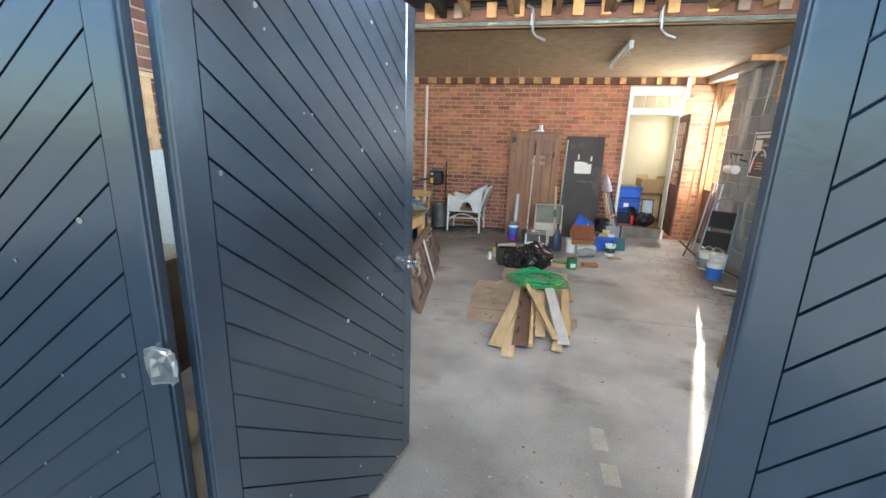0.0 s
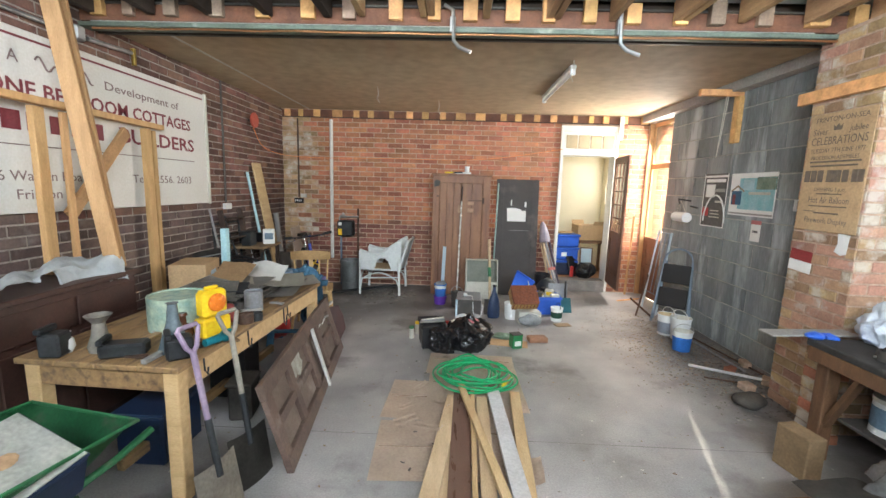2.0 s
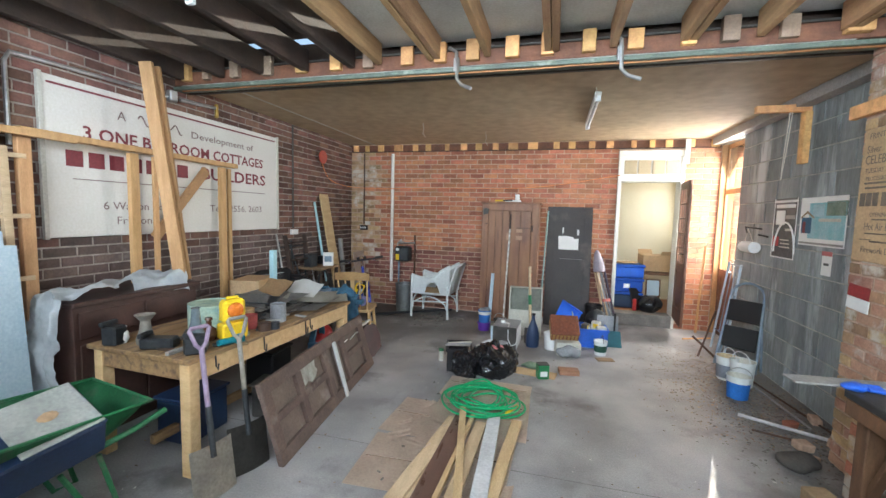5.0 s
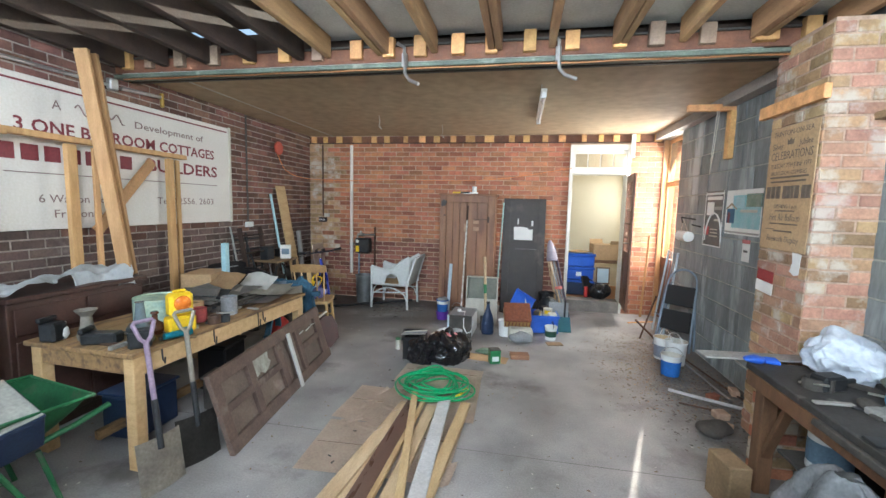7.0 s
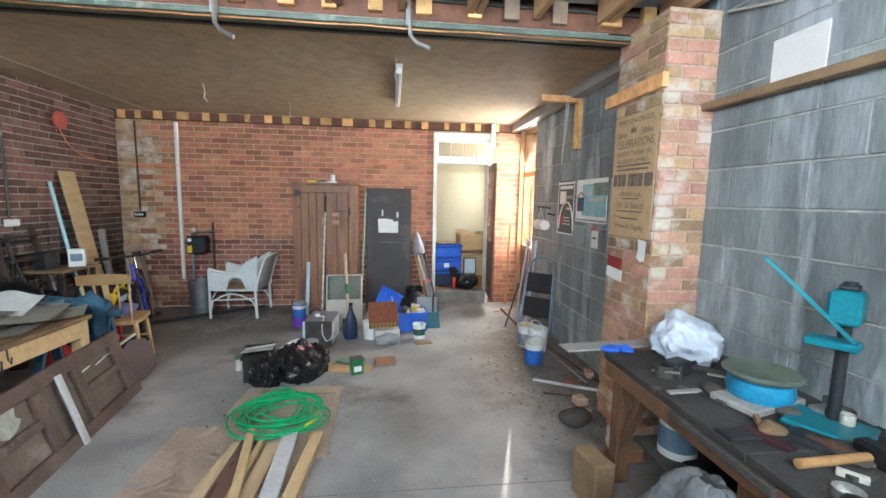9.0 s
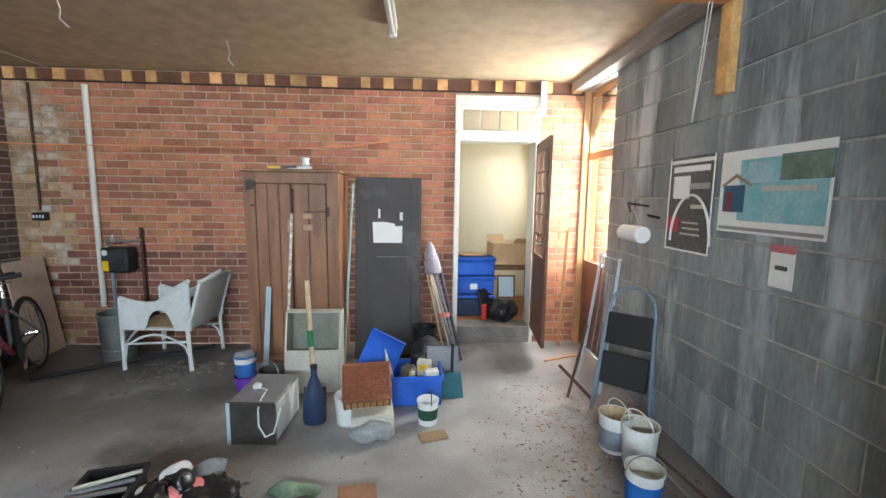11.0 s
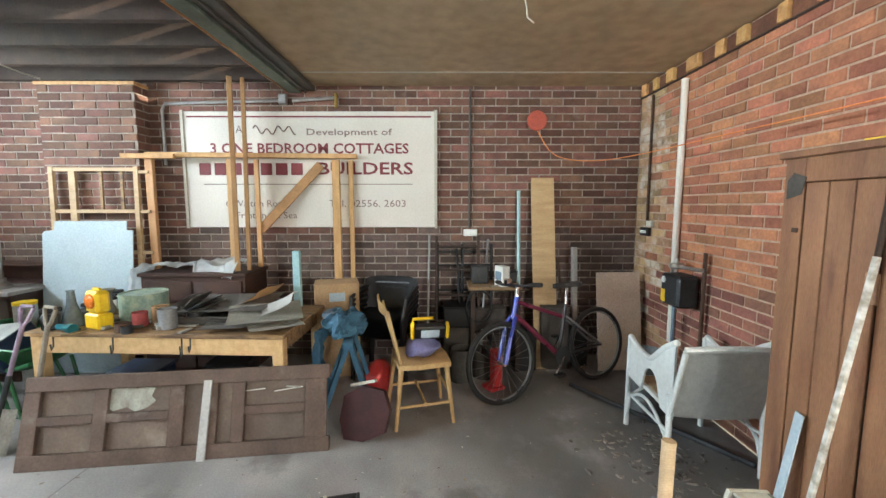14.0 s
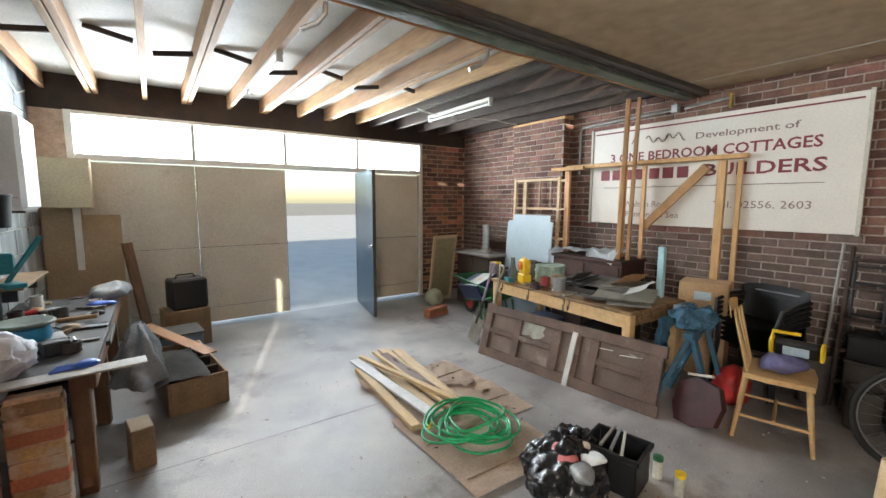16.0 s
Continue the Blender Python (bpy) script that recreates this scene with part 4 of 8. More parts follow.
def old_panel_door():
    d = thing("old_panel_door", "weathered brown panelled door lying on its side against the table", "door", (-0.90, 3.56, 0), 96.0, rx=-0.0)
    d.matrix_world = T(-0.92, 3.58, 0.0, 0, 0, 97) @ T(0, 0, 0, -17)
    L, Hh = 1.84, 0.55
    part("stile", boxes((0, L, 0, 0.04, 0, 0.09), bevel=0.004), PANELWOOD, d)
    part("stile", boxes((0, L, 0, 0.04, Hh - 0.09, Hh), bevel=0.004), PANELWOOD, d)
    cols = [0, 0.09, 0.40, 0.48, 0.84, 0.93, 1.07, 1.13, 1.22, 1.30, 1.68, 1.82]
    for i in range(0, len(cols), 2):
        part("rail", boxes((cols[i], cols[i + 1], 0.003, 0.037, 0.09, Hh - 0.09), bevel=0.003), PANELWOOD, d)
    for i in range(1, len(cols) - 1, 2):
        a, b = cols[i], cols[i + 1]
        part("panel", boxes((a, b, 0.030, 0.036, 0.09, Hh - 0.09)), PANELWOOD2, d)
        if i in (1, 3, 9):
            part("muntin", boxes((a, b, 0.003, 0.037, 0.255, 0.31), bevel=0.003), PANELWOOD, d)
    part("green_smear", blob(0.03, 0.005, 0.14, 0, 2, 0.01, 16, 5, False), mat("dull_green_smear", (0.16, 0.26, 0.2), (0.1, 0.17, 0.13), 14), d, "dull green paint smear", m=T(0.90, 0.026, 0.33))
    part("paint_smear", slab(bmesh.new(), [(-0.14, -0.05), (-0.1, -0.08), (-0.02, -0.06), (0.03, -0.09), (0.1, -0.07), (0.15, -0.03), (0.12, 0.0), (0.14, 0.05), (0.08, 0.07), (0.03, 0.05), (-0.03, 0.08), (-0.09, 0.06), (-0.15, 0.04), (-0.12, 0.0)], 0.0, 0.003, T(0, 0.003, 0, 90)), mat("flaked_paint", (0.44, 0.46, 0.42), (0.24, 0.22, 0.19), 9, 0.8, 0.2), d, "pale flaking paint patch", m=T(0.60, 0.026, 0.40))
    part("white_lath", boxes((1.03, 1.08, -0.014, 0.002, 0.02, Hh - 0.03), bevel=0.002), PLANK_W, d, "white-painted lath", m=T(0, 0, 0, 0, 2))
    part("scratch", bars(((1.27, 0.022, 0.40), (1.42, 0.022, 0.41), 0.012, 0.006)), PAPER, d)
    part("scratch", bars(((1.48, 0.022, 0.39), (1.66, 0.022, 0.41), 0.009, 0.006)), PAPER, d)
    part("bolt", bars(((1.56, 0.0, 0.42), (1.65, 0.0, 0.41), 0.014, 0.01)), TIN, d)


old_panel_door()


def digging_tool(label, blade_at, top_at, handle_mat, blade_mat, rz):
    s = thing("garden_shovel", label, "shovel", blade_at, rz)
    top = s.matrix_world.inverted() @ Vector(top_at)
    d = top.normalized()
    neck = d * 0.36
    part("shaft", rods((neck, top - d * 0.12, 0.015)), handle_mat, s, smooth=True)
    part("socket", rods((d * 0.22, neck + d * 0.14, 0.017)), IRON, s, smooth=True)
    u = Vector((1, 0, 0))
    a = top - d * 0.13
    part("grip", tubes(([a, a + d * 0.03 + u * 0.03, top - d * 0.01 + u * 0.06, top + u * 0.05, top - u * 0.05, top - d * 0.01 - u * 0.06, a + d * 0.03 - u * 0.03, a], 0.012)), handle_mat, s, smooth=True)

    def f(i, j):
        x = (i - 0.5) * 0.25
        return d * (j * 0.29) + Vector((x, 0, 0)) + Vector((0, 0.5, 0.1)) * ((abs(i - 0.5) * 2) ** 2 * 0.03)
    part("blade", sheet(bmesh.new(), f, 8, 6, 0.003), blade_mat, s, smooth=True)


digging_tool("shovel with a lilac plastic grip and a worn bright blade", (-1.10, 3.24, 0.0), (-1.33, 3.36, 0.92), LILAC, STEEL_BLADE, 78)
digging_tool("shovel with a grey wooden grip and a dark blade", (-1.09, 3.50, 0.0), (-1.26, 3.58, 0.93), mat("grey_wood", (0.3, 0.27, 0.23), (0.2, 0.18, 0.15), 9), DARK_STEEL, 70)

# things on the table
TZ = 0.736


def tin_can(name, label, at, r, hgt, body, lid=None, group="", label_mat=None, seg=20):
    c = thing(name, label, "tin", at, 0, group)
    part("body", lathed([(r, 0), (r, hgt), (r * 0.96, hgt), (r * 0.96, hgt - 0.01), (0.001, hgt - 0.01)], seg), body, c, smooth=True)
    if lid:
        part("lid", lathed([(r * 1.03, hgt - 0.012), (r * 1.03, hgt + 0.012), (0.001, hgt + 0.013)], seg), lid, c, smooth=True)
    if label_mat:
        part("paper_label", lathed([(r + 0.0012, hgt * 0.2), (r + 0.0012, hgt * 0.8)], seg, cap=False), label_mat, c, smooth=True)
    return c


def hazard_lamp():
    l = thing("hazard_lamp", "yellow roadworks hazard lamp with a round orange lens", "lamp", (-1.44, 3.74, TZ), 66)
    part("base", boxes((-0.085, 0.085, -0.05, 0.05, 0.0, 0.11), bevel=0.012), YELLOW, l)
    part("head", boxes((-0.075, 0.075, -0.045, 0.045, 0.112, 0.27), bevel=0.02), YELLOW, l)
    part("lens", lathed([(0.052, 0), (0.05, 0.012), (0.03, 0.022), (0.001, 0.026)], 24, T(0, -0.045, 0.2, 90)), ORANGE, l, "round orange lens", smooth=True)
    part("handle", boxes((-0.04, 0.04, -0.012, 0.012, 0.271, 0.29), bevel=0.006), YELLOW, l)


hazard_lamp()
tin_can("drum_tin", "round printed metal drum with a green and cream pattern", (-1.72, 3.86, TZ), 0.16, 0.20, TIN_GREEN, None)
v = thing("stoneware_vase", "grey stoneware vase with a flared neck", "vase", (-1.86, 3.46, TZ))
part("body", lathed([(0.05, 0), (0.055, 0.03), (0.035, 0.09), (0.028, 0.15), (0.06, 0.19), (0.05, 0.192), (0.02, 0.15)], 18), mat("stoneware", (0.22, 0.2, 0.17), (0.15, 0.14, 0.12), 12), v, smooth=True)
v = thing("small_white_jar", "small white ceramic jar", "jar", (-2.0, 3.42, TZ))
part("body", lathed([(0.02, 0), (0.035, 0.03), (0.03, 0.07), (0.015, 0.085), (0.022, 0.11), (0.015, 0.11)], 16), WHITE_PL, v, smooth=True)
v = thing("brown_bottle", "brown glazed bottle on the pine table", "bottle", (-1.56, 3.66, TZ))
part("body", lathed([(0.04, 0), (0.055, 0.03), (0.045, 0.07), (0.018, 0.09), (0.016, 0.13), (0.026, 0.135), (0.02, 0.15)], 18), BROWN_GLAZE, v, smooth=True)
v = thing("glass_flask", "dusty conical glass flask on the pine table", "flask", (-1.50, 3.5, TZ))
part("body", lathed([(0.07, 0), (0.075, 0.01), (0.03, 0.16), (0.022, 0.25), (0.03, 0.255)], 18), mat("dusty_glass", (0.16, 0.2, 0.22), (0.1, 0.13, 0.15), 9, 0.15), v, smooth=True)
for i, (x, y, w, d, hh, m_, rz) in enumerate(((-2.02, 3.32 + 0.06, 0.1, 0.1, 0.12, IRON, 10), (-1.7, 3.42, 0.2, 0.1, 0.07, IRON, 20), (-1.42, 3.42, 0.12, 0.1, 0.11, IRON, 40))):
    b = thing("iron_block", "dusty dark iron vice part on the pine table", "tool part", (x, y, TZ), rz)
    part("body", boxes((-w / 2, w / 2, -d / 2, d / 2, 0, hh), bevel=0.012), m_, b)
    part("jaw", boxes((-w / 2, -w / 2 + 0.03, -d / 2 - 0.01, d / 2 + 0.01, hh + 0.0005, hh + 0.03), bevel=0.006), m_, b)
v = thing("turquoise_torch", "turquoise plastic torch lying on the table edge", "torch", (-1.33, 3.6, TZ), 70)
part("body", lathed([(0.02, 0), (0.022, 0.1), (0.033, 0.12), (0.033, 0.16), (0.001, 0.16)], 16, T(-0.08, 0, 0.034, 0, 90)), TEAL, v, smooth=True)
for i, (x, y, r, hh, mm) in enumerate(((-1.5, 3.98, 0.05, 0.1, mat("red_tin", (0.35, 0.06, 0.06))), (-1.6, 4.06, 0.055, 0.12, CARD), (-1.36, 3.96, 0.045, 0.06, RUST), (-1.44, 4.22, 0.06, 0.14, GREY_METAL), (-1.66, 4.2, 0.05, 0.1, BROWN_GLAZE), (-1.32, 4.02, 0.035, 0.05, IRON), (-1.55, 4.34, 0.05, 0.09, IRON))):
    tin_can("small_tin", "small used paint tin on the cluttered table", (x, y, TZ), r, hh, mm, None, "tins on the table", seg=16)
rt = random.Random(12)
for i in range(30):
    o = thing("scrap_offcut", "dusty offcut of wood or metal on the table", "scrap", (-1.3 - rt.random() * 0.62, 3.36 + rt.random() * 1.05, TZ), rt.uniform(0, 180), "scraps on the table")
    part("piece", boxes((-0.05 - rt.random() * 0.05, 0.05, -0.012, 0.012 + rt.random() * 0.02, 0, 0.01 + rt.random() * 0.02), bevel=0.003), rt.choice([DUSTY, RUST, GREY_SHEET, CRATE_WOOD]), o)
for i, (x, y, z, w, l, rz, mm, tilt) in enumerate(((-1.78, 4.45, 0.10, 0.50, 0.75, 4, GREY_SHEET, 3), (-1.72, 4.58, 0.04, 0.5, 0.6, -6, DUSTY, 0), (-1.6, 4.75, 0.018, 0.55, 0.6, 10, GREY_SHEET, 0), (-1.55, 4.86, 0.065, 0.42, 0.5, 22, OFFWHITE, 5), (-1.5, 4.93, 0.035, 0.5, 0.35, 30, OFFWHITE, 4))):
    o = thing("thin_board", "thin warped offcut board stacked on the pine table", "board", (x, y, TZ + z), rz, "boards stacked on the table", ry=tilt)

    def f(u, v, w=w, l=l, i=i):
        return Vector(((u - 0.5) * w, (v - 0.5) * l, 0.02 * (u - 0.5) ** 2 * (i + 1) + 0.012 * (v - 0.4) ** 2))
    part("sheet", sheet(bmesh.new(), f, 6, 6, 0.006), mm, o)
o = thing("shallow_tray", "dusty shallow tray under the stacked boards", "tray", (-1.74, 4.5, TZ))
part("base", boxes((-0.24, 0.24, -0.3, 0.3, 0, 0.012)), DUSTY, o)
for a in ((-0.24, -0.225, -0.3, 0.3), (0.225, 0.24, -0.3, 0.3), (-0.225, 0.225, -0.3, -0.285), (-0.225, 0.225, 0.285, 0.3)):
    part("side", boxes((*a, 0.0125, 0.06)), DUSTY, o)
o = thing("cardboard_box", "small open cardboard box with a blue label behind the table", "box", (-2.45, 5.15, 0.0), 15)
part("body", boxes((-0.15, 0.15, -0.2, 0.2, 0, 0.88), bevel=0.005), CARD, o)
part("label", boxes((0.151, 0.153, -0.07, 0.07, 0.72, 0.8)), LIGHT_BLUE, o, "pale blue label")
o = thing("pale_blue_pipe", "length of pale blue square downpipe standing on the table", "pipe", (-2.03, 4.93, TZ), 0)
part("length", boxes((-0.025, 0.025, -0.03, 0.03, 0, 0.48), bevel=0.005), PALE_PIPE, o)
for i in range(3):
    tin_can("lidded_can", "metal can with a yellow lid at the table end", (-2.15 + i * 0.01, 2.52, 0.255 * i), 0.08, 0.242, TIN if i != 1 else BLUE_GREY, YELLOW if i == 2 else None, "cans stacked at the table end")

# under the table
for i, (x, y, sx, sy, hh, mm) in enumerate(((-1.8, 3.75, 0.28, 0.35, 0.3, BLUE_DK), (-1.75, 4.5, 0.26, 0.3, 0.38, BLACK_PL), (-1.5, 4.15, 0.15, 0.2, 0.25, DUSTY))):
    o = thing("storage_box", "dark plastic box in the shade under the table", "box", (x, y, 0), 5 * i, "boxes under the table")
    part("body", boxes((-sx / 2, sx / 2, -sy / 2, sy / 2, 0, hh), bevel=0.015), mm, o)
    part("rim", boxes((-sx / 2 - 0.012, sx / 2 + 0.012, -sy / 2 - 0.012, sy / 2 + 0.012, hh + 0.0005, hh + 0.02), bevel=0.006), mm, o)


def wheelbarrow():
    w = thing("wheelbarrow", "green metal wheelbarrow loaded with scrap by the table", "wheelbarrow", (-1.80, 2.78, 0), -100)

    def f(u, v):
        x = -0.42 + u * 0.9
        k = math.sin(math.pi * min(max((u - 0.0), 0), 1)) ** 0.5
        y = (v - 0.5) * 2
        depth = 0.26 * (1 - abs(y) ** 3) * min(1, k * 1.1)
        return Vector((x, y * (0.3 + 0.03 * u), 0.56 + 0.04 * u - depth))
    part("tray", sheet(bmesh.new(), f, 16, 14, 0.004), GREEN_PAINT, w, smooth=True)
    rim = [(-0.42, -0.3, 0.562), (0.48, -0.33, 0.602), (0.48, 0.33, 0.602), (-0.42, 0.3, 0.562)]
    part("rim", tube(bmesh.new(), rim, 0.009, 6, True), GREEN_PAINT, w)
    for s in (-1, 1):
        part("handle", tubes(([(0.55, s * 0.07, 0.2), (0.2, s * 0.16, 0.29), (-0.35, s * 0.26, 0.42), (-0.5, s * 0.28, 0.47)], 0.016)), GREEN_PAINT, w, smooth=True)
        part("leg", tubes(([(-0.2, s * 0.22, 0.34), (-0.28, s * 0.22, 0.012), (-0.18, s * 0.22, 0.012), (-0.05, s * 0.2, 0.31)], 0.013)), GREEN_PAINT, w, smooth=True)
    wh = part("wheel", tube(bmesh.new(), [(0.56 + 0.16 * math.cos(a), 0, 0.19 + 0.16 * math.sin(a)) for a in (2 * math.pi * i / 24 for i in range(24))], 0.03, 8, True), RUBBER, w, smooth=True)
    part("hub", lathed([(0.02, -0.08), (0.02, 0.08), (0.001, 0.08)], 12, T(0.56, 0, 0.19, 90)), IRON, wh)
    part("disc", lathed([(0.14, -0.006), (0.14, 0.006), (0.001, 0.006)], 20, T(0.56, 0, 0.19, 90)), RED_PL, wh)


wheelbarrow()
o = thing("grey_metal_box", "pale grey metal box with dark blue front in the wheelbarrow", "box", (-1.72, 2.72, 0.40), -100, rx=-24, ry=8)
part("body", boxes((-0.26, 0.26, -0.17, 0.17, 0, 0.2), bevel=0.008), BLUE_DK, o)
part("lid", boxes((-0.262, 0.262, -0.172, 0.172, 0.201, 0.212), bevel=0.004), BLUE_DK, o)
part("pale_panel", boxes((-0.255, 0.06, -0.165, 0.165, 0.2125, 0.22), bevel=0.003), OFFW, o, "pale grey panel with a torn label")
part("label", blob(0.04, 0.03, 0.002, 0, 2, 0.004, 30, 1, False), CARD, o, m=T(-0.1, 0.0, 0.222))
o = thing("rubber_loop", "loop of black rubber hose in the wheelbarrow", "hose", (-1.95, 2.9, 0.47), 20)
part("loop", tube(bmesh.new(), [(0.16 * math.cos(a), 0.11 * math.sin(a), 0.02 * math.sin(2 * a)) for a in (2 * math.pi * i / 24 for i in range(24))], 0.012, 8, True), RUBBER, o, smooth=True)

# by the gate, left
o = thing("old_cupboard", "dark old cupboard with a grey top by the gate", "cabinet", (-2.83, 1.5, 0))
part("carcass", boxes((0, 0.62, 0, 0.82, 0, 0.8), bevel=0.005), DRESS, o)
part("top", boxes((-0.005, 0.68, -0.03, 0.86, 0.801, 0.835), bevel=0.005), GREY_SHEET, o)
for k in range(2):
    part("door", boxes((0.622, 0.636, 0.03 + k * 0.4, 0.4 + k * 0.4, 0.06, 0.76), bevel=0.004), OLD_TIMBER, o)
o = thing("dark_shelf_rack", "low dark wooden rack on the old cupboard", "rack", (-2.8, 1.55, 0.836))
part("back", boxes((0, 0.02, 0, 0.75, 0, 0.2)), DRESS, o)
for z in (0.0, 0.17):
    part("shelf", boxes((0.0205, 0.22, 0, 0.75, z, z + 0.015)), DRESS, o)
o = thing("steel_cylinder", "tall brushed steel cylinder on a flared base", "heater", (-2.35, 2.05, 0.836))
part("base", lathed([(0.11, 0), (0.11, 0.02), (0.07, 0.06), (0.07, 0.09), (0.001, 0.09)], 20), TIN, o, smooth=True)
part("tube", lathed([(0.055, 0.091), (0.055, 0.44), (0.045, 0.44), (0.045, 0.1)], 20), GALV, o, smooth=True)
o = thing("mesh_frame_panel", "pale wooden frame with a khaki panel leaning by the gate", "panel", (-2.22, 1.28, 0), 8, rx=-8)
part("panel", boxes((0.05, 0.47, 0.008, 0.016, 0.05, 1.05)), mat("khaki", (0.34, 0.3, 0.18), (0.28, 0.24, 0.14), 9), o)
for d_ in ((0, 0.05, 0, 0.025, 0, 1.1), (0.47, 0.52, 0, 0.025, 0, 1.1), (0.05, 0.47, 0, 0.025, 0, 0.05), (0.05, 0.47, 0, 0.025, 1.05, 1.1)):
    part("frame_bar", boxes(d_, bevel=0.003), PLANK_A, o)
for i in range(2):
    o = thing("clay_block", "orange clay block on the floor by the wheelbarrow", "brick", (-1.38 + 0.02 * i, 2.1 + 0.02 * i, 0.066 * i), 12 + 5 * i, "clay blocks on the floor")
    part("body", boxes((-0.2, 0.2, -0.06, 0.06, 0, 0.065), bevel=0.006), mat("clay", (0.45, 0.18, 0.09), (0.36, 0.14, 0.07), 9), o)
o = thing("string_net_bag", "clear plastic sack slumped beside the framed panel", "bag", (-1.72, 1.55, 0))
part("sack", blob(0.16, 0.13, 0.13, 0.11, 3, 0.04, 10, 4), mat("pale_sack", (0.4, 0.4, 0.3), (0.3, 0.3, 0.22), 9, 0.5), o, smooth=True)


# ---- left rear ----
def blue_trestle():
    t = thing("blue_trestle", "blue-painted folding trestle at the end of the table", "trestle", (-1.62, 5.42, 0), 10)
    for s in (-0.22, 0.22):
        part("leg", bars(((s, -0.2, 0), (s * 0.9, 0.02, 0.6), 0.06, 0.035)), CLOTH_B, t)
        part("leg", bars(((s, 0.22, 0), (s * 0.9, 0.05, 0.6), 0.06, 0.035)), CLOTH_B, t)
    part("top_bar", bars(((-0.3, 0.035, 0.635), (0.3, 0.035, 0.635), 0.07, 0.05)), CLOTH_B, t)
    part("rail", bars(((-0.24, -0.15, 0.2), (0.24, -0.15, 0.2), 0.05, 0.025)), CLOTH_B, t)


blue_trestle()
o = thing("blue_overall", "crumpled blue overall over the trestle", "cloth", (-1.6, 5.42, 0.66))
part("cloth", crumple(crumple(blob(0.22, 0.13, 0.09, 0.05, 5, 0.06, 7, 2, True), 0.04, 17, 3.0), 0.012, 40), CLOTH_B, o, smooth=True)
part("hanging_fold", crumple(sheet(bmesh.new(), lambda u, v: Vector((0.06 + 0.2 * u + 0.05 * v, -0.13 - 0.06 * v + 0.03 * math.sin(u * 14), 0.06 - 0.55 * v)), 18, 20, 0.006), 0.03, 11), CLOTH_B, o, smooth=True)
o = thing("clear_packet", "crinkled clear packet on the blue overall", "bag", (-1.72, 5.3, 0.745))
part("packet", blob(0.14, 0.07, 0.035, 0.02, 3, 0.025, 12, 6, True), BLUE_GREY, o, smooth=True)


def maroon_case():
    c = thing("maroon_seat_pad", "maroon leather-covered rounded seat leaning on the trestle", "seat", (-1.26, 5.62, 0.0), 78, rx=-16)
    out = [(-0.17, 0.0), (0.0, -0.0), (0.17, 0.08), (0.2, 0.25), (0.14, 0.4), (-0.05, 0.43), (-0.2, 0.34), (-0.22, 0.14)]
    out = [(x * 0.84, max(y, 0) * 0.84) for x, y in out]
    part("pad", slab(bmesh.new(), out, -0.03, 0.03, T(0, 0, 0, 90)), MAROON, c)
    part("strap", bars(((-0.13, -0.0, 0.355), (0.05, -0.01, 0.40), 0.035, 0.02)), OFFWHITE, c, "pale wooden strip")


maroon_case()
o = thing("red_tool_bag", "dark red bag behind the trestle", "bag", (-1.9, 5.62, 0))
part("bag", blob(0.13, 0.13, 0.16, 0.15, 3, 0.03, 8, 3), RED_PL, o, smooth=True)


def stacked_chair(n):
    c = thing("black_stacking_chair", "black plastic garden chair in a stack by the wall", "chair", (-2.42, 5.62, 0.045 * n), 78, "stack of black plastic chairs")
    # The top chair's ridge is coloured grey to paint in a highlight.
    part("back_slot", tubes(([(0.2 * (i - 5) / 5, 0.2, 0.66) for i in range(11)], 0.007), seg=6), GREY_METAL if n == 4 else BLACK_PL, c, "black ridge with its sheen coloured grey" if n == 4 else "")
    def back(u, v):
        a = (u - 0.5) * 2
        return Vector((a * 0.26, 0.16 + 0.06 * v - 0.05 * a ** 4 + 0.006 * math.sin(v * 20), 0.42 + v * (0.30 - 0.02 * a ** 4)))
    part("backrest", sheet(bmesh.new(), back, 14, 6, 0.006), BLACK_PL, c, smooth=True)
    def seat(u, v):
        return Vector(((u - 0.5) * 0.46, -0.22 + v * 0.4, 0.40 + 0.02 * (u - 0.5) ** 2 * 4))
    part("seat", sheet(bmesh.new(), seat, 8, 6, 0.006), BLACK_PL, c, smooth=True)
    for s in (-1, 1):
        part("armrest", tubes(([(s * 0.25, 0.2, 0.62), (s * 0.27, 0.0, 0.62), (s * 0.26, -0.2, 0.58), (s * 0.24, -0.24, 0.4)], 0.018)), BLACK_PL, c, smooth=True)
        for y in (-0.2, 0.2):
            part("leg", bars(((s * 0.25, y * 1.15, 0), (s * 0.22, y, 0.4), 0.05, 0.02)), BLACK_PL, c)
    return c


for n in range(5):
    stacked_chair(n)


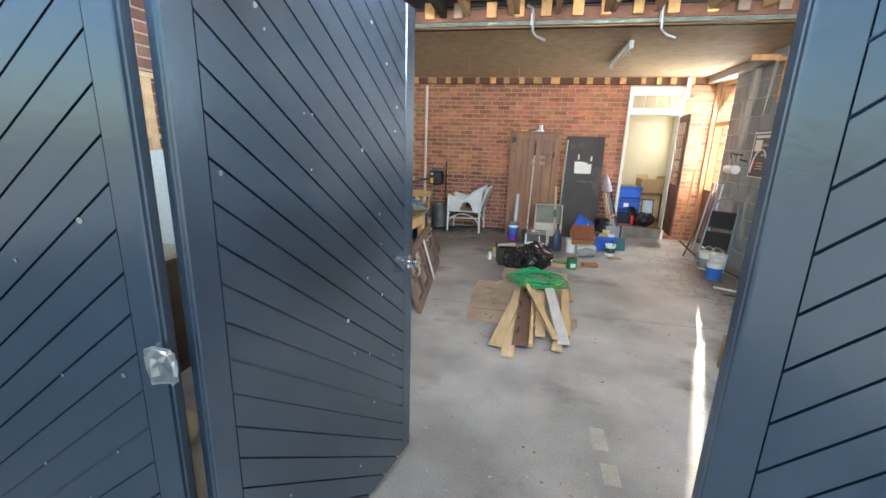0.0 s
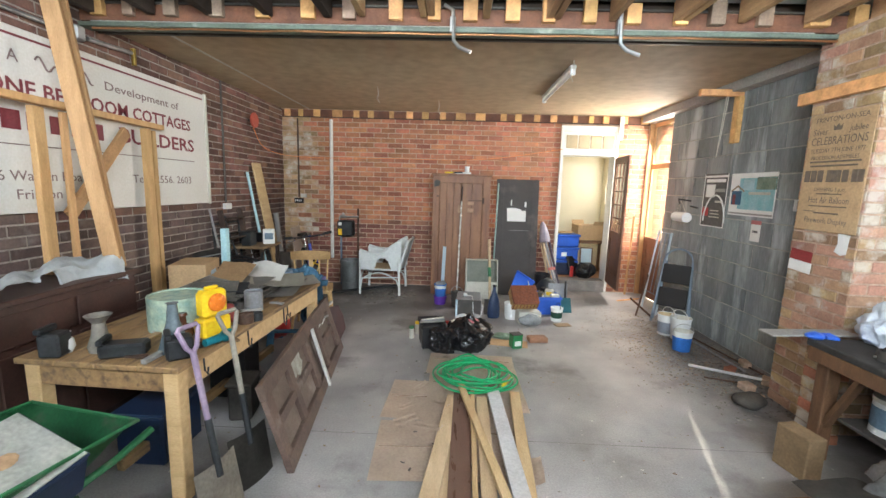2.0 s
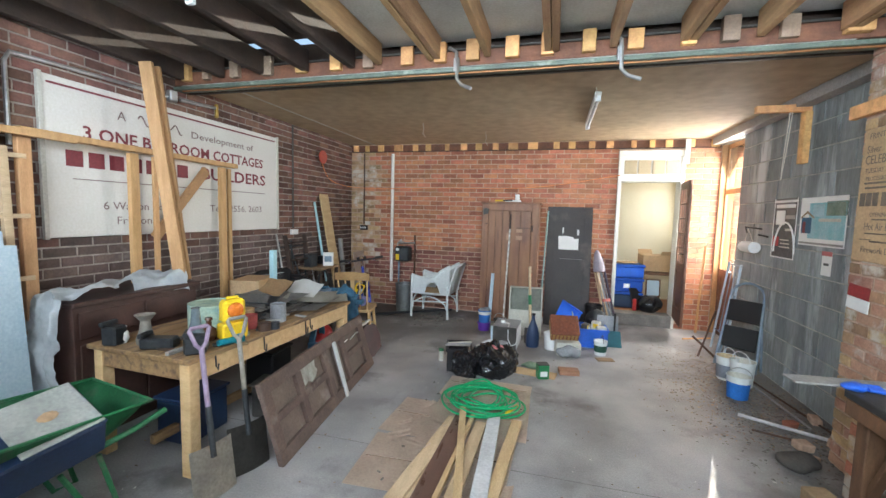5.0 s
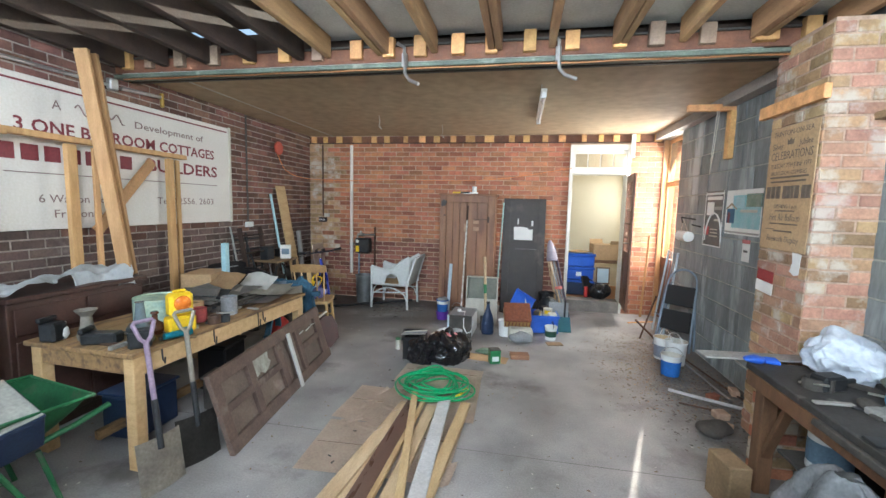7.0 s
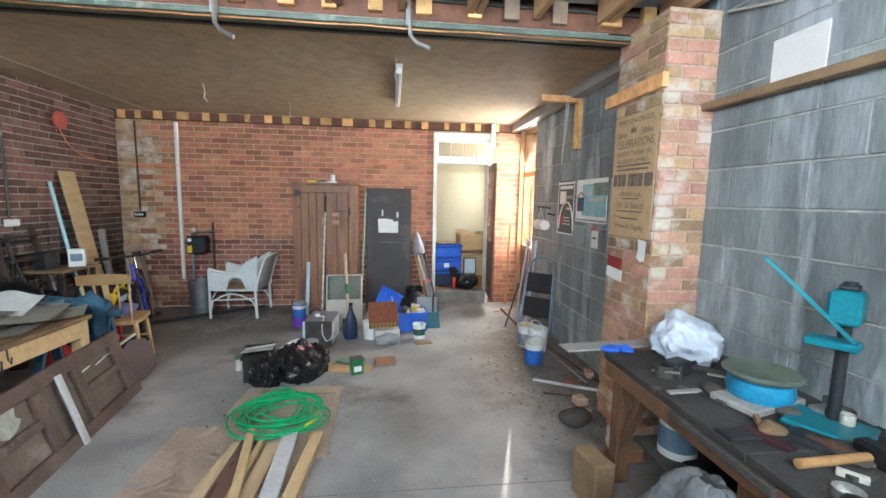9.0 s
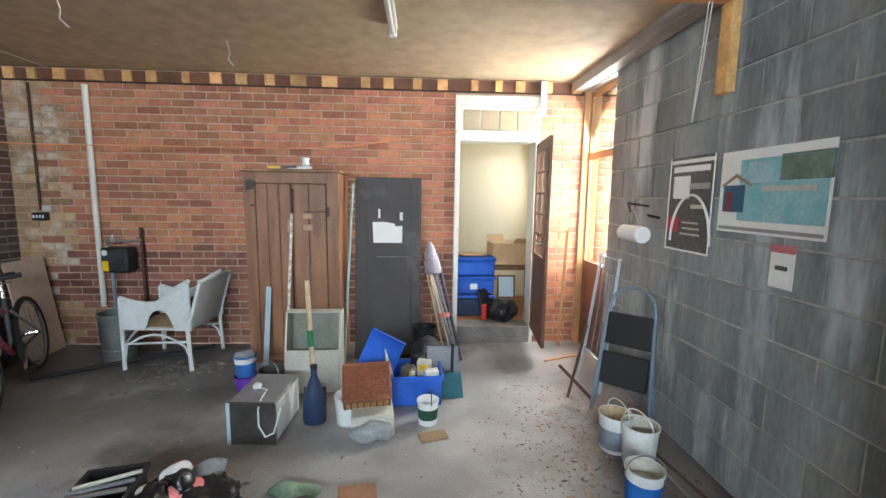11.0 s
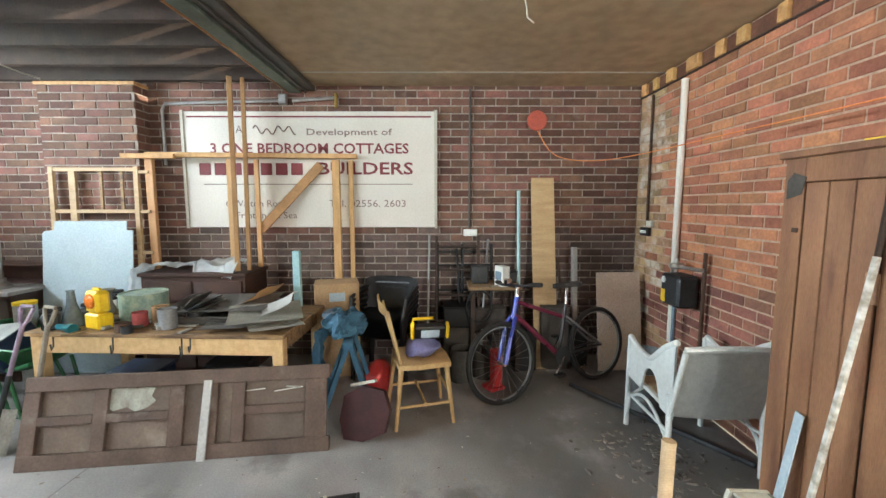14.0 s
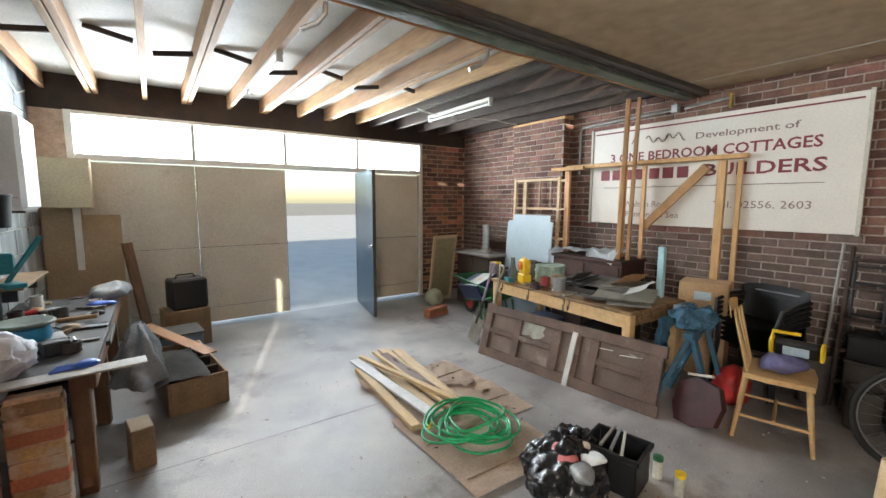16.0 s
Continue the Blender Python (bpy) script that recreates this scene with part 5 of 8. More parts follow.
def pine_chair():
    c = thing("pine_kitchen_chair", "light pine spindle-back kitchen chair", "chair", (-1.64, 5.98, 0), 194)
    part("seat", slab(bmesh.new(), [(-0.2, -0.19), (-0.21, 0.05), (-0.19, 0.19), (0, 0.2), (0.19, 0.19), (0.21, 0.05), (0.2, -0.19), (0, -0.205)], 0.43, 0.465), CHAIR_PINE, c)
    feet = [(-0.2, -0.21), (0.2, -0.21), (-0.22, 0.22), (0.22, 0.22)]
    for x, y in feet:
        bm = bmesh.new()
        rod(bm, (x, y, 0), (x * 0.8, y * 0.78, 0.43), 0.013, 12, 0.02)
        part("leg", bm, CHAIR_PINE, c, smooth=True)
    part("stretcher", rods(((-0.19, -0.2, 0.16), (-0.2, 0.2, 0.16), 0.011)), CHAIR_PINE, c, smooth=True)
    part("stretcher", rods(((0.19, -0.2, 0.16), (0.2, 0.2, 0.16), 0.011)), CHAIR_PINE, c, smooth=True)
    part("stretcher", rods(((-0.2, 0.0, 0.17), (0.2, 0.0, 0.17), 0.011)), CHAIR_PINE, c, smooth=True)
    part("stretcher", rods(((-0.19, -0.19, 0.22), (0.19, -0.19, 0.22), 0.011)), CHAIR_PINE, c, smooth=True)
    for i in range(5):
        x = -0.15 + i * 0.075
        part("spindle", rods(((x, 0.17, 0.465), (x * 1.15, 0.26 + 0.02 * (1 - abs(i - 2) / 2), 0.86), 0.009)) if i != 2 else bars(((x, 0.17, 0.465), (x, 0.28, 0.86), 0.045, 0.012)), CHAIR_PINE, c)
    def rail(u, v):
        a = (u - 0.5) * 2
        return Vector((a * 0.2, 0.275 + 0.03 * (1 - a * a) + 0.012 * v, 0.83 + v * (0.1 - 0.02 * a * a)))
    part("top_rail", sheet(bmesh.new(), rail, 12, 3, 0.02), CHAIR_PINE, c, smooth=True)


pine_chair()
o = thing("lilac_bag", "crumpled lilac cloth bag on the pine chair seat", "bag", (-1.64, 5.99, 0.466), 10)
part("cloth", blob(0.15, 0.14, 0.07, 0.06, 3, 0.035, 9, 5), CLOTH_L, o, smooth=True)
o = thing("yellow_handled_case", "black tool case with yellow ends and a pale screen", "tool case", (-1.70, 6.05, 0.585), 98, rx=20)
part("body", boxes((-0.12, 0.12, -0.035, 0.035, 0.0, 0.11), bevel=0.012), BLACK_PL, o)
part("screen", boxes((-0.07, 0.07, -0.042, -0.036, 0.02, 0.09)), LIGHT_BLUE, o, "pale blue screen")
for s in (-1, 1):
    part("end_cap", boxes((s * 0.122 - (0.025 if s < 0 else 0), s * 0.122 + (0.025 if s > 0 else 0), -0.04, 0.04, 0.0, 0.12), bevel=0.01), YELLOW, o)
part("handle", tubes(([(-0.13, 0, 0.12), (-0.13, 0, 0.17), (0.02, 0, 0.175)], 0.012)), YELLOW, o, smooth=True)


def step_ladder_dark():
    l = thing("wooden_step_ladder", "dark old wooden step ladder leaning on the brick wall", "ladder", (-2.55, 6.08, 0), 0, ry=-10)
    for y in (0, 0.42):
        part("stile", boxes((0, 0.06, y, y + 0.025, 0, 1.3), bevel=0.003), OLD_TIMBER, l)
    for z in (0.2, 0.45, 0.7, 0.95, 1.18):
        part("tread", boxes((0.0, 0.09, 0.026, 0.419, z, z + 0.022), bevel=0.003), OLD_TIMBER, l)


step_ladder_dark()
o = thing("dark_side_table", "dark wooden stand stacked with junk behind the bicycle", "stand", (-2.62, 6.62, 0))
part("top", boxes((-0.2, 0.22, -0.22, 0.28, 0.8, 0.83), bevel=0.004), CRATE_WOOD, o)
for x in (-0.18, 0.16):
    for y in (-0.2, 0.23):
        part("leg", boxes((x, x + 0.04, y, y + 0.04, 0, 0.799), bevel=0.003), OLD_TIMBER, o)
part("shelf", boxes((-0.14, 0.155, -0.15, 0.22, 0.35, 0.37)), OLD_TIMBER, o)
o = thing("white_carton", "small white carton with blue print on the wooden stand", "box", (-2.48, 6.72, 0.831), 25)
part("body", boxes((-0.07, 0.07, -0.04, 0.04, 0, 0.19), bevel=0.003), PAPER, o)
part("print", boxes((-0.05, 0.05, -0.0425, -0.041, 0.06, 0.14)), BLUE_GREY, o)
for i, (x, y, hh, r) in enumerate(((-2.5, 5.98, 0.42, 0.1), (-2.25, 6.32, 0.3, 0.1), (-2.35, 6.55, 0.25, 0.12))):
    o = thing("dark_can", "dark dusty container on the floor behind the pine chair", "container", (x, y, 0), 0, "containers behind the chair")
    part("body", lathed([(r, 0), (r * 1.05, hh), (r, hh), (r * 0.9, 0.02), (0.001, 0.02)], 16), DUSTY, o, smooth=True)
o = thing("red_hand_tool", "red-handled tool behind the bicycle wheel", "tool", (-2.08, 6.62, 0), 30)
part("body", boxes((-0.05, 0.05, -0.04, 0.04, 0, 0.35), bevel=0.015), RED_PL, o)
part("foot", boxes((-0.07, 0.07, -0.1, 0.05, -0.0, 0.03), bevel=0.005), RED_PL, o, m=T(0, 0, 0.0))
o = thing("leaning_pole", "pale blue-green metal pole leaning on the brick wall", "pole", (-2.52, 6.9, 0))
part("length", rods(((0, 0, 0), (-0.32, 0.03, 1.74), 0.018)), PALE_PIPE, o, smooth=True)
o = thing("wide_plank", "wide tan plank leaning on the brick wall", "plank", (-2.50, 7.05, 0), 0, ry=-10.5)
part("plank", boxes((0, 0.025, 0, 0.23, 0, 1.9), bevel=0.003), PLANK_Y, o)
o = thing("grey_post", "short grey post leaning in the corner", "post", (-2.62, 7.45, 0), 0, ry=-6)
part("post", boxes((0, 0.06, 0, 0.05, 0, 1.18), bevel=0.004), GREY_SHEET, o)
o = thing("brown_sheet", "brown cardboard sheet propped in the corner", "sheet", (-2.45, 7.66, 0), 4, ry=-8)
part("sheet", boxes((0, 0.012, 0, 0.44, 0, 0.95)), CARD_F, o)
o = thing("floor_pipe", "long dark steel bar lying along the floor", "bar", (0, 0, 0))
part("bar", rods(((-2.1, 7.28, 0.02), (-0.95, 8.05, 0.02), 0.018)), IRON, o)


rc = random.Random(77)
for i, (x, y, z, w, d_, hh, m_) in enumerate(((-2.62, 6.3, 0.0, 0.3, 0.3, 0.42, "D"), (-2.6, 6.3, 0.425, 0.26, 0.26, 0.2, "B"), (-2.62, 7.25, 0.0, 0.3, 0.26, 0.62, "D"), (-2.55, 6.95, 0.0, 0.22, 0.2, 0.4, "B"), (-2.66, 7.5, 0.0, 0.2, 0.2, 0.36, "G"), (-2.62, 6.62, 0.372, 0.2, 0.3, 0.22, "D"), (-2.64, 6.52, 0.832, 0.12, 0.16, 0.18, "G"), (-2.66, 6.84, 0.832, 0.1, 0.09, 0.12, "B"))):
    o = thing("dusty_carton", "dark dusty carton piled behind the bicycle", "box", (x, y, z), rc.uniform(-8, 8), "cartons behind the bicycle")
    m_ = {"D": DUSTY, "B": BLACK_PL, "G": IRON}[m_]
    part("body", boxes((-w / 2, w / 2, -d_ / 2, d_ / 2, 0, hh - 0.012), bevel=0.008), m_, o)
    part("lid", boxes((-w / 2 - 0.006, w / 2 + 0.006, -d_ / 2 - 0.006, d_ / 2 + 0.006, hh - 0.0115, hh), bevel=0.003), m_, o)
for i, (x, y, x1, y1, z1, m_) in enumerate(((-2.5, 7.4, -2.82, 7.34, 1.05, RUST), (-2.45, 6.35, -2.82, 6.3, 1.15, IRON), (-2.4, 6.5, -2.82, 6.62, 1.25, GREY_METAL), (-2.55, 6.0, -2.82, 6.02, 1.3, GREY_SHEET))):
    o = thing("leaning_rod", "thin metal rod leaning on the brick wall", "rod", (0, 0, 0), 0, "rods leaning on the wall")
    part("rod", rods(((x, y, 0), (x1, y1, z1), 0.012)), m_, o)
o = thing("black_hose_coil", "black coiled cable hung on the stand", "cable", (-2.44, 6.5, 0.64), 0)
part("coil", tube(bmesh.new(), [(0.012 * (k % 3), 0.12 * math.cos(2 * math.pi * k / 20), 0.15 * math.sin(2 * math.pi * k / 20)) for k in range(60)], 0.008, 6), RUBBER, o, smooth=True)


def bicycle():
    fw, rw = Vector((-1.79, 6.65, 0.335)), Vector((-2.28, 7.60, 0.335))
    d = (rw - fw)
    L = d.length
    rz = math.degrees(math.atan2(d.y, d.x))
    b = thing("mountain_bicycle", "blue and maroon mountain bicycle standing against the junk", "bicycle", (fw.x, fw.y, 0), rz, rx=-7)
    R = 0.325
    for i, x in enumerate((0.0, L)):
        w = part("wheel", tube(bmesh.new(), [(x + 0.295 * math.cos(a), 0, R + 0.295 * math.sin(a)) for a in (2 * math.pi * k / 36 for k in range(36))], 0.011, 6, True), RIM, b, smooth=True)
        part("tyre", tube(bmesh.new(), [(x + R * 0.97 * math.cos(a), 0, R + R * 0.97 * math.sin(a)) for a in (2 * math.pi * k / 36 for k in range(36))], 0.022, 8, True), RUBBER, w, smooth=True)
        bm = bmesh.new()
        for k in range(24):
            a = 2 * math.pi * k / 24
            rod(bm, (x + 0.018 * math.cos(a + 0.9), 0.02 * (-1) ** k, R + 0.018 * math.sin(a + 0.9)), (x + 0.29 * math.cos(a), 0, R + 0.29 * math.sin(a)), 0.0013, 4)
        part("spokes", bm, RIM, w, kind="stuff")
        part("hub", lathed([(0.02, -0.045), (0.02, 0.045), (0.001, 0.045)], 12, T(x, 0, R, 90)), CHROME, w)
    part("fork", tubes(([(0.0, 0.05, R), (0.1, 0.05, R + 0.3), (0.14, 0.03, R + 0.36)], 0.017), ([(0.0, -0.05, R), (0.1, -0.05, R + 0.3), (0.14, -0.03, R + 0.36)], 0.017)), BIKE_BLUE, b, "blue front fork", smooth=True)
    part("head_tube", rods(((0.14, 0, R + 0.34), (0.19, 0, R + 0.52), 0.021)), BIKE_BLUE, b, smooth=True)
    part("stem", tubes(([(0.19, 0, R + 0.52), (0.2, 0, R + 0.6), (0.13, 0, R + 0.62)], 0.015)), CHROME, b, smooth=True)
    part("handlebar", tubes(([(0.2, -0.29, R + 0.63), (0.14, -0.14, R + 0.62), (0.13, 0, R + 0.62), (0.14, 0.14, R + 0.62), (0.2, 0.29, R + 0.63)], 0.012)), BIKE_BLACK, b, smooth=True)
    for s in (-1, 1):
        part("grip", rods(((0.17, s * 0.2, R + 0.628), (0.203, s * 0.3, R + 0.63), 0.018)), RUBBER, b)
        part("brake_lever", tubes(([(0.13, s * 0.15, R + 0.62), (0.07, s * 0.2, R + 0.6), (0.1, s * 0.27, R + 0.6)], 0.006), seg=5), CHROME, b)
    part("down_tube", rods(((0.15, 0, R + 0.38), (0.6, 0, R - 0.03), 0.022)), BIKE_RED, b, smooth=True)
    part("top_tube", rods(((0.18, 0, R + 0.48), (0.66, 0, R + 0.3), 0.018)), BIKE_RED, b, smooth=True)
    part("seat_tube", rods(((0.6, 0, R - 0.03), (0.72, 0, R + 0.4), 0.018)), BIKE_BLACK, b, smooth=True)
    part("seat_post", rods(((0.72, 0, R + 0.4), (0.75, 0, R + 0.55), 0.014)), CHROME, b, smooth=True)
    for s in (-1, 1):
        part("chain_stay", rods(((0.6, 0.04 * s, R - 0.03), (L, 0.055 * s, R), 0.011)), BIKE_BLACK, b)
        part("seat_stay", rods(((0.69, 0.03 * s, R + 0.3), (L, 0.055 * s, R), 0.01)), GREY_METAL, b)
    part("saddle", slab(bmesh.new(), [(0.60, -0.02), (0.60, 0.02), (0.74, 0.035), (0.84, 0.075), (0.88, 0.05), (0.88, -0.05), (0.84, -0.075), (0.74, -0.035)], R + 0.55, R + 0.59), BLACK_PL, b)
    part("chainring", lathed([(0.085, -0.002), (0.085, 0.002), (0.001, 0.002)], 24, T(0.6, -0.06, R - 0.03, 90)), IRON, b)
    part("crank", bars(((0.6, -0.075, R - 0.03), (0.5, -0.08, R - 0.16), 0.02, 0.012), ((0.6, 0.075, R - 0.03), (0.7, 0.08, R + 0.1), 0.02, 0.012)), CHROME, b)
    for x, y, z in ((0.5, -0.12, R - 0.16), (0.7, 0.12, R + 0.1)):
        part("pedal", boxes((x - 0.045, x + 0.045, y - 0.03, y + 0.03, z - 0.01, z + 0.01), bevel=0.004), BLACK_PL, b)
    part("front_light", boxes((0.08, 0.13, -0.03, 0.03, R + 0.63, R + 0.68), bevel=0.01), CHROME, b)


bicycle()

# ---- rear wall services ----
o = thing("white_downpipe", "white painted pipe running down the brick wall", "pipe", (-2.08, YB - 0.03, 0.42))
part("pipe", rods(((0, 0, 0), (0, 0, 2.2), 0.027)), WHITE, o, smooth=True)
part("clip", boxes((-0.045, 0.045, 0.0, 0.03, 0.5, 0.53)), DARK_STEEL, o)


def gas_meter():
    g = thing("gas_meter", "dark gas meter with a yellow label and brass fittings", "gas meter", (-1.84, YB - 0.13, 0.80))
    part("body", boxes((-0.11, 0.14, -0.08, 0.09, 0, 0.25), bevel=0.02), IRON, g)
    part("yellow_label", boxes((-0.09, -0.03, -0.084, -0.081, 0.02, 0.12)), YELLOW, g)
    part("dial", lathed([(0.028, 0), (0.028, 0.006), (0.001, 0.007)], 16, T(-0.06, -0.08, 0.2, 90)), WHITE_PL, g)
    part("regulator", lathed([(0.05, 0), (0.06, 0.015), (0.05, 0.04), (0.02, 0.05), (0.015, 0.08), (0.001, 0.08)], 18, T(-0.03, 0, 0.29)), TIN, g, smooth=True)
    part("union_pipe", tubes(([(-0.09, 0, 0.25), (-0.09, 0, 0.3), (-0.03, 0, 0.31), (0.1, 0.02, 0.31), (0.19, 0.06, 0.31), (0.19, 0.09, 0.31)], 0.014)), TIN, g, smooth=True)
    part("inlet_pipe", tubes(([(-0.07, 0.02, 0), (-0.07, 0.02, -0.8)], 0.015)), BLUE_GREY, g, smooth=True)
    part("riser_pipe", tubes(([(0.19, 0.085, 0.44), (0.19, 0.085, -0.36)], 0.015)), RUST, g, smooth=True)


gas_meter()
o = thing("metal_dustbin", "dull zinc bin standing by the brick wall", "bin", (-1.68, 7.74, 0))
part("body", lathed([(0.13, 0), (0.15, 0.45), (0.158, 0.455), (0.158, 0.47), (0.14, 0.47), (0.12, 0.02), (0.001, 0.02)], 24), BIN_METAL, o, smooth=True)
part("hoop", lathed([(0.141, 0.12), (0.146, 0.125), (0.142, 0.135)], 24, cap=False), BIN_METAL, o)


def wicker_chair():
    c = thing("wicker_armchair", "white-painted wicker armchair by the brick wall", "chair", (-1.15, 7.75, 0), -3)
    D, Wd = 0.60, 0.52
    legs = ((-0.31, -0.27), (-0.31, 0.26), (0.29, -0.27), (0.29, 0.27))
    for i, (x, y) in enumerate(legs):
        top = 0.655 if x < 0 else 0.5
        part("leg", rods(((x, y, 0), (x * 0.93 if x > 0 else x, y * 0.98, top), 0.018)), WHITE_WICKER, c, smooth=True)
    part("seat", boxes((-0.29, 0.25, -0.25, 0.25, 0.36, 0.385), bevel=0.01), WHITE_WICKER, c)
    part("seat_cane", boxes((-0.26, 0.2, -0.22, 0.22, 0.386, 0.392)), mat("cane", (0.5, 0.38, 0.22), (0.4, 0.3, 0.17), 60, 0.7, 0.4), c, "bare tan cane seat")
    for s in (-1, 1):
        yy = s * 0.265
        n = 22
        bm = bmesh.new()
        top = lambda x: 0.655 + 0.0 * x - 0.05 * math.sin(max(0, min(1, (x + 0.31) / 0.5)) * math.pi) + max(0.0, x - 0.02) * 0.55
        hole = lambda x: 0.52 + 0.0 * x if False else (0.40 + math.sqrt(max(0.0, 0.115 ** 2 - (x - 0.03) ** 2)) * 1.35 if abs(x - 0.03) < 0.115 else 0.37)
        lo, hi, lo2, hi2 = [], [], [], []
        for k in range(n + 1):
            x = -0.31 + 0.62 * k / n
            lo.append(bm.verts.new((x, yy - 0.006, hole(x))))
            hi.append(bm.verts.new((x, yy - 0.006, top(x))))
            lo2.append(bm.verts.new((x, yy + 0.006, hole(x))))
            hi2.append(bm.verts.new((x, yy + 0.006, top(x))))
        for k in range(n):
            bm.faces.new((lo[k], lo[k + 1], hi[k + 1], hi[k]))
            bm.faces.new((lo2[k], hi2[k], hi2[k + 1], lo2[k + 1]))
            bm.faces.new((hi[k], hi[k + 1], hi2[k + 1], hi2[k]))
            bm.faces.new((lo[k], lo2[k], lo2[k + 1], lo[k + 1]))
        part("side_panel", bm, WHITE_WICKER, c)
        part("arm_rail", tubes(([(-0.31 + 0.62 * k / 14, yy, top(-0.31 + 0.62 * k / 14) + 0.008) for k in range(15)], 0.02)), WHITE_WICKER, c, smooth=True)
        part("arch", tubes(([(-0.3, yy, 0.12)] + [(-0.28 + 0.52 * k / 10, yy, 0.19 + 0.14 * math.sin(math.pi * (0.08 + 0.84 * k / 10))) for k in range(11)] + [(0.28, yy, 0.12)], 0.011), seg=6), WHITE_WICKER, c, smooth=True)
        part("lower_rail", rods(((-0.31, yy, 0.24), (0.27, yy, 0.27), 0.01)), WHITE_WICKER, c, smooth=True)
    part("front_arch", tubes(([(-0.31, -0.25 + 0.5 * k / 10, 0.2 + 0.13 * math.sin(math.pi * (0.05 + 0.9 * k / 10))) for k in range(11)], 0.011), seg=6), WHITE_WICKER, c, smooth=True)

    def back(u, v):
        a = (u - 0.5) * 2
        return Vector((0.27 + 0.13 * v + 0.03 * (1 - a * a), a * 0.265, 0.37 + v * (0.44 + 0.02 * (1 - a * a))))
    part("backrest", sheet(bmesh.new(), back, 14, 10, 0.014), WHITE_WICKER, c, smooth=True)
    part("back_rail", tubes(([back(k / 14, 1.0) for k in range(15)], 0.02)), WHITE_WICKER, c, smooth=True)
    for s in (-0.26, 0.26):
        part("back_post", rods(((0.4, s, 0.8), (0.27, s * 1.02, 0.36), 0.016)), WHITE_WICKER, c, smooth=True)


wicker_chair()


def wardrobe():
    w = thing("plank_wardrobe", "brown stained plank-door cupboard against the brick wall", "wardrobe", (-0.42, 7.64, 0))
    W_, D, H = 0.85, 0.48, 1.82
    part("side_panel", boxes((0, 0.03, 0.02, D, 0, H - 0.03)), WARD, w)
    part("side_panel", boxes((W_ - 0.03, W_, 0.02, D, 0, H - 0.03)), WARD, w)
    part("back_panel", boxes((0.031, W_ - 0.031, D - 0.015, D, 0, H - 0.03)), WARD, w)
    part("top_board", boxes((-0.02, W_ + 0.02, -0.02, D, H - 0.029, H), bevel=0.005), WARD, w)
    part("front_stile", boxes((0, 0.10, 0, 0.019, 0, H - 0.03), bevel=0.003), WARD, w)
    part("front_stile", boxes((W_ - 0.11, W_, 0, 0.019, 0, H - 0.03), bevel=0.003), WARD, w)
    part("top_rail", boxes((0.1, W_ - 0.11, 0, 0.019, H - 0.13, H - 0.03), bevel=0.003), WARD, w)
    part("bottom_rail", boxes((0.1, W_ - 0.11, 0, 0.019, 0.0, 0.08), bevel=0.003), WARD, w)
    n = 5
    x0, x1 = 0.104, W_ - 0.114
    for s in range(2):
        a = x0 + s * ((x1 - x0) / 2 + 0.002)
        b = a + (x1 - x0) / 2 - 0.004
        d = part("door", boxes((a, b, 0.015, 0.024, 0.084, H - 0.134)), OLD_TIMBER, w)
        k = 3 if s == 0 else 2
        for i in range(k):
            u0, u1 = a + (b - a) * i / k, a + (b - a) * (i + 1) / k
            part("plank", boxes((u0 + 0.002, u1 - 0.002, 0.002, 0.0145, 0.084, H - 0.134), bevel=0.003), WARD, d)
    part("hinge", boxes((W_ - 0.32, W_ - 0.1, -0.003, 0.0, 1.432, 1.442), (W_ - 0.115, W_ - 0.085, -0.005, 0.0, 1.39, 1.48), bevel=0.001), RUST, w, "rust-brown strap hinge")
    part("corner_plate", slab(bmesh.new(), [(0.0, 0), (0.07, 0.02), (0.09, 0.09), (0.03, 0.11), (0.0, 0.08)], 0, 0.003, T(0.02, -0.001, 1.62, 90)), DUSTY, w, "dark worn patch")
    part("patch", boxes((0.38, 0.43, -0.001, 0.0015, 1.25, 1.36)), mat("pale_label", (0.45, 0.27, 0.17), (0.38, 0.22, 0.14), 9), w, "faded paper label")
    part("patch", boxes((0.52, 0.61, -0.001, 0.0015, 1.26, 1.32)), mat("pale_label", (0.45, 0.27, 0.17), (0.38, 0.22, 0.14), 9), w, "faded paper label")
    part("patch", boxes((0.52, 0.61, -0.001, 0.0015, 1.37, 1.42)), mat("pale_label", (0.45, 0.27, 0.17), (0.38, 0.22, 0.14), 9), w, "faded paper label")
    part("bolt", boxes((0.06, 0.09, -0.006, 0.0, 1.48, 1.5), bevel=0.002), RUST, w)
    lw = thing("top_clutter", "white and yellow plastic tools on top of the cupboard", "tools", (0.02, 7.86, 1.822), 10)
    part("white_tool", boxes((-0.12, 0.12, -0.03, 0.03, 0, 0.035), bevel=0.012), WHITE_PL, lw, smooth=True)
    part("white_cup", lathed([(0.03, 0), (0.04, 0.02), (0.032, 0.05), (0.042, 0.085), (0.001, 0.09)], 18, T(0.06, 0, 0.034)), WHITE_PL, lw, smooth=True)
    part("yellow_tool", bars(((-0.28, 0, 0.02), (-0.08, 0.02, 0.025), 0.03, 0.025)), YELLOW, lw)
    part("dark_tool", bars(((-0.16, -0.05, 0.02), (-0.02, -0.04, 0.03), 0.03, 0.02)), IRON, lw)


wardrobe()


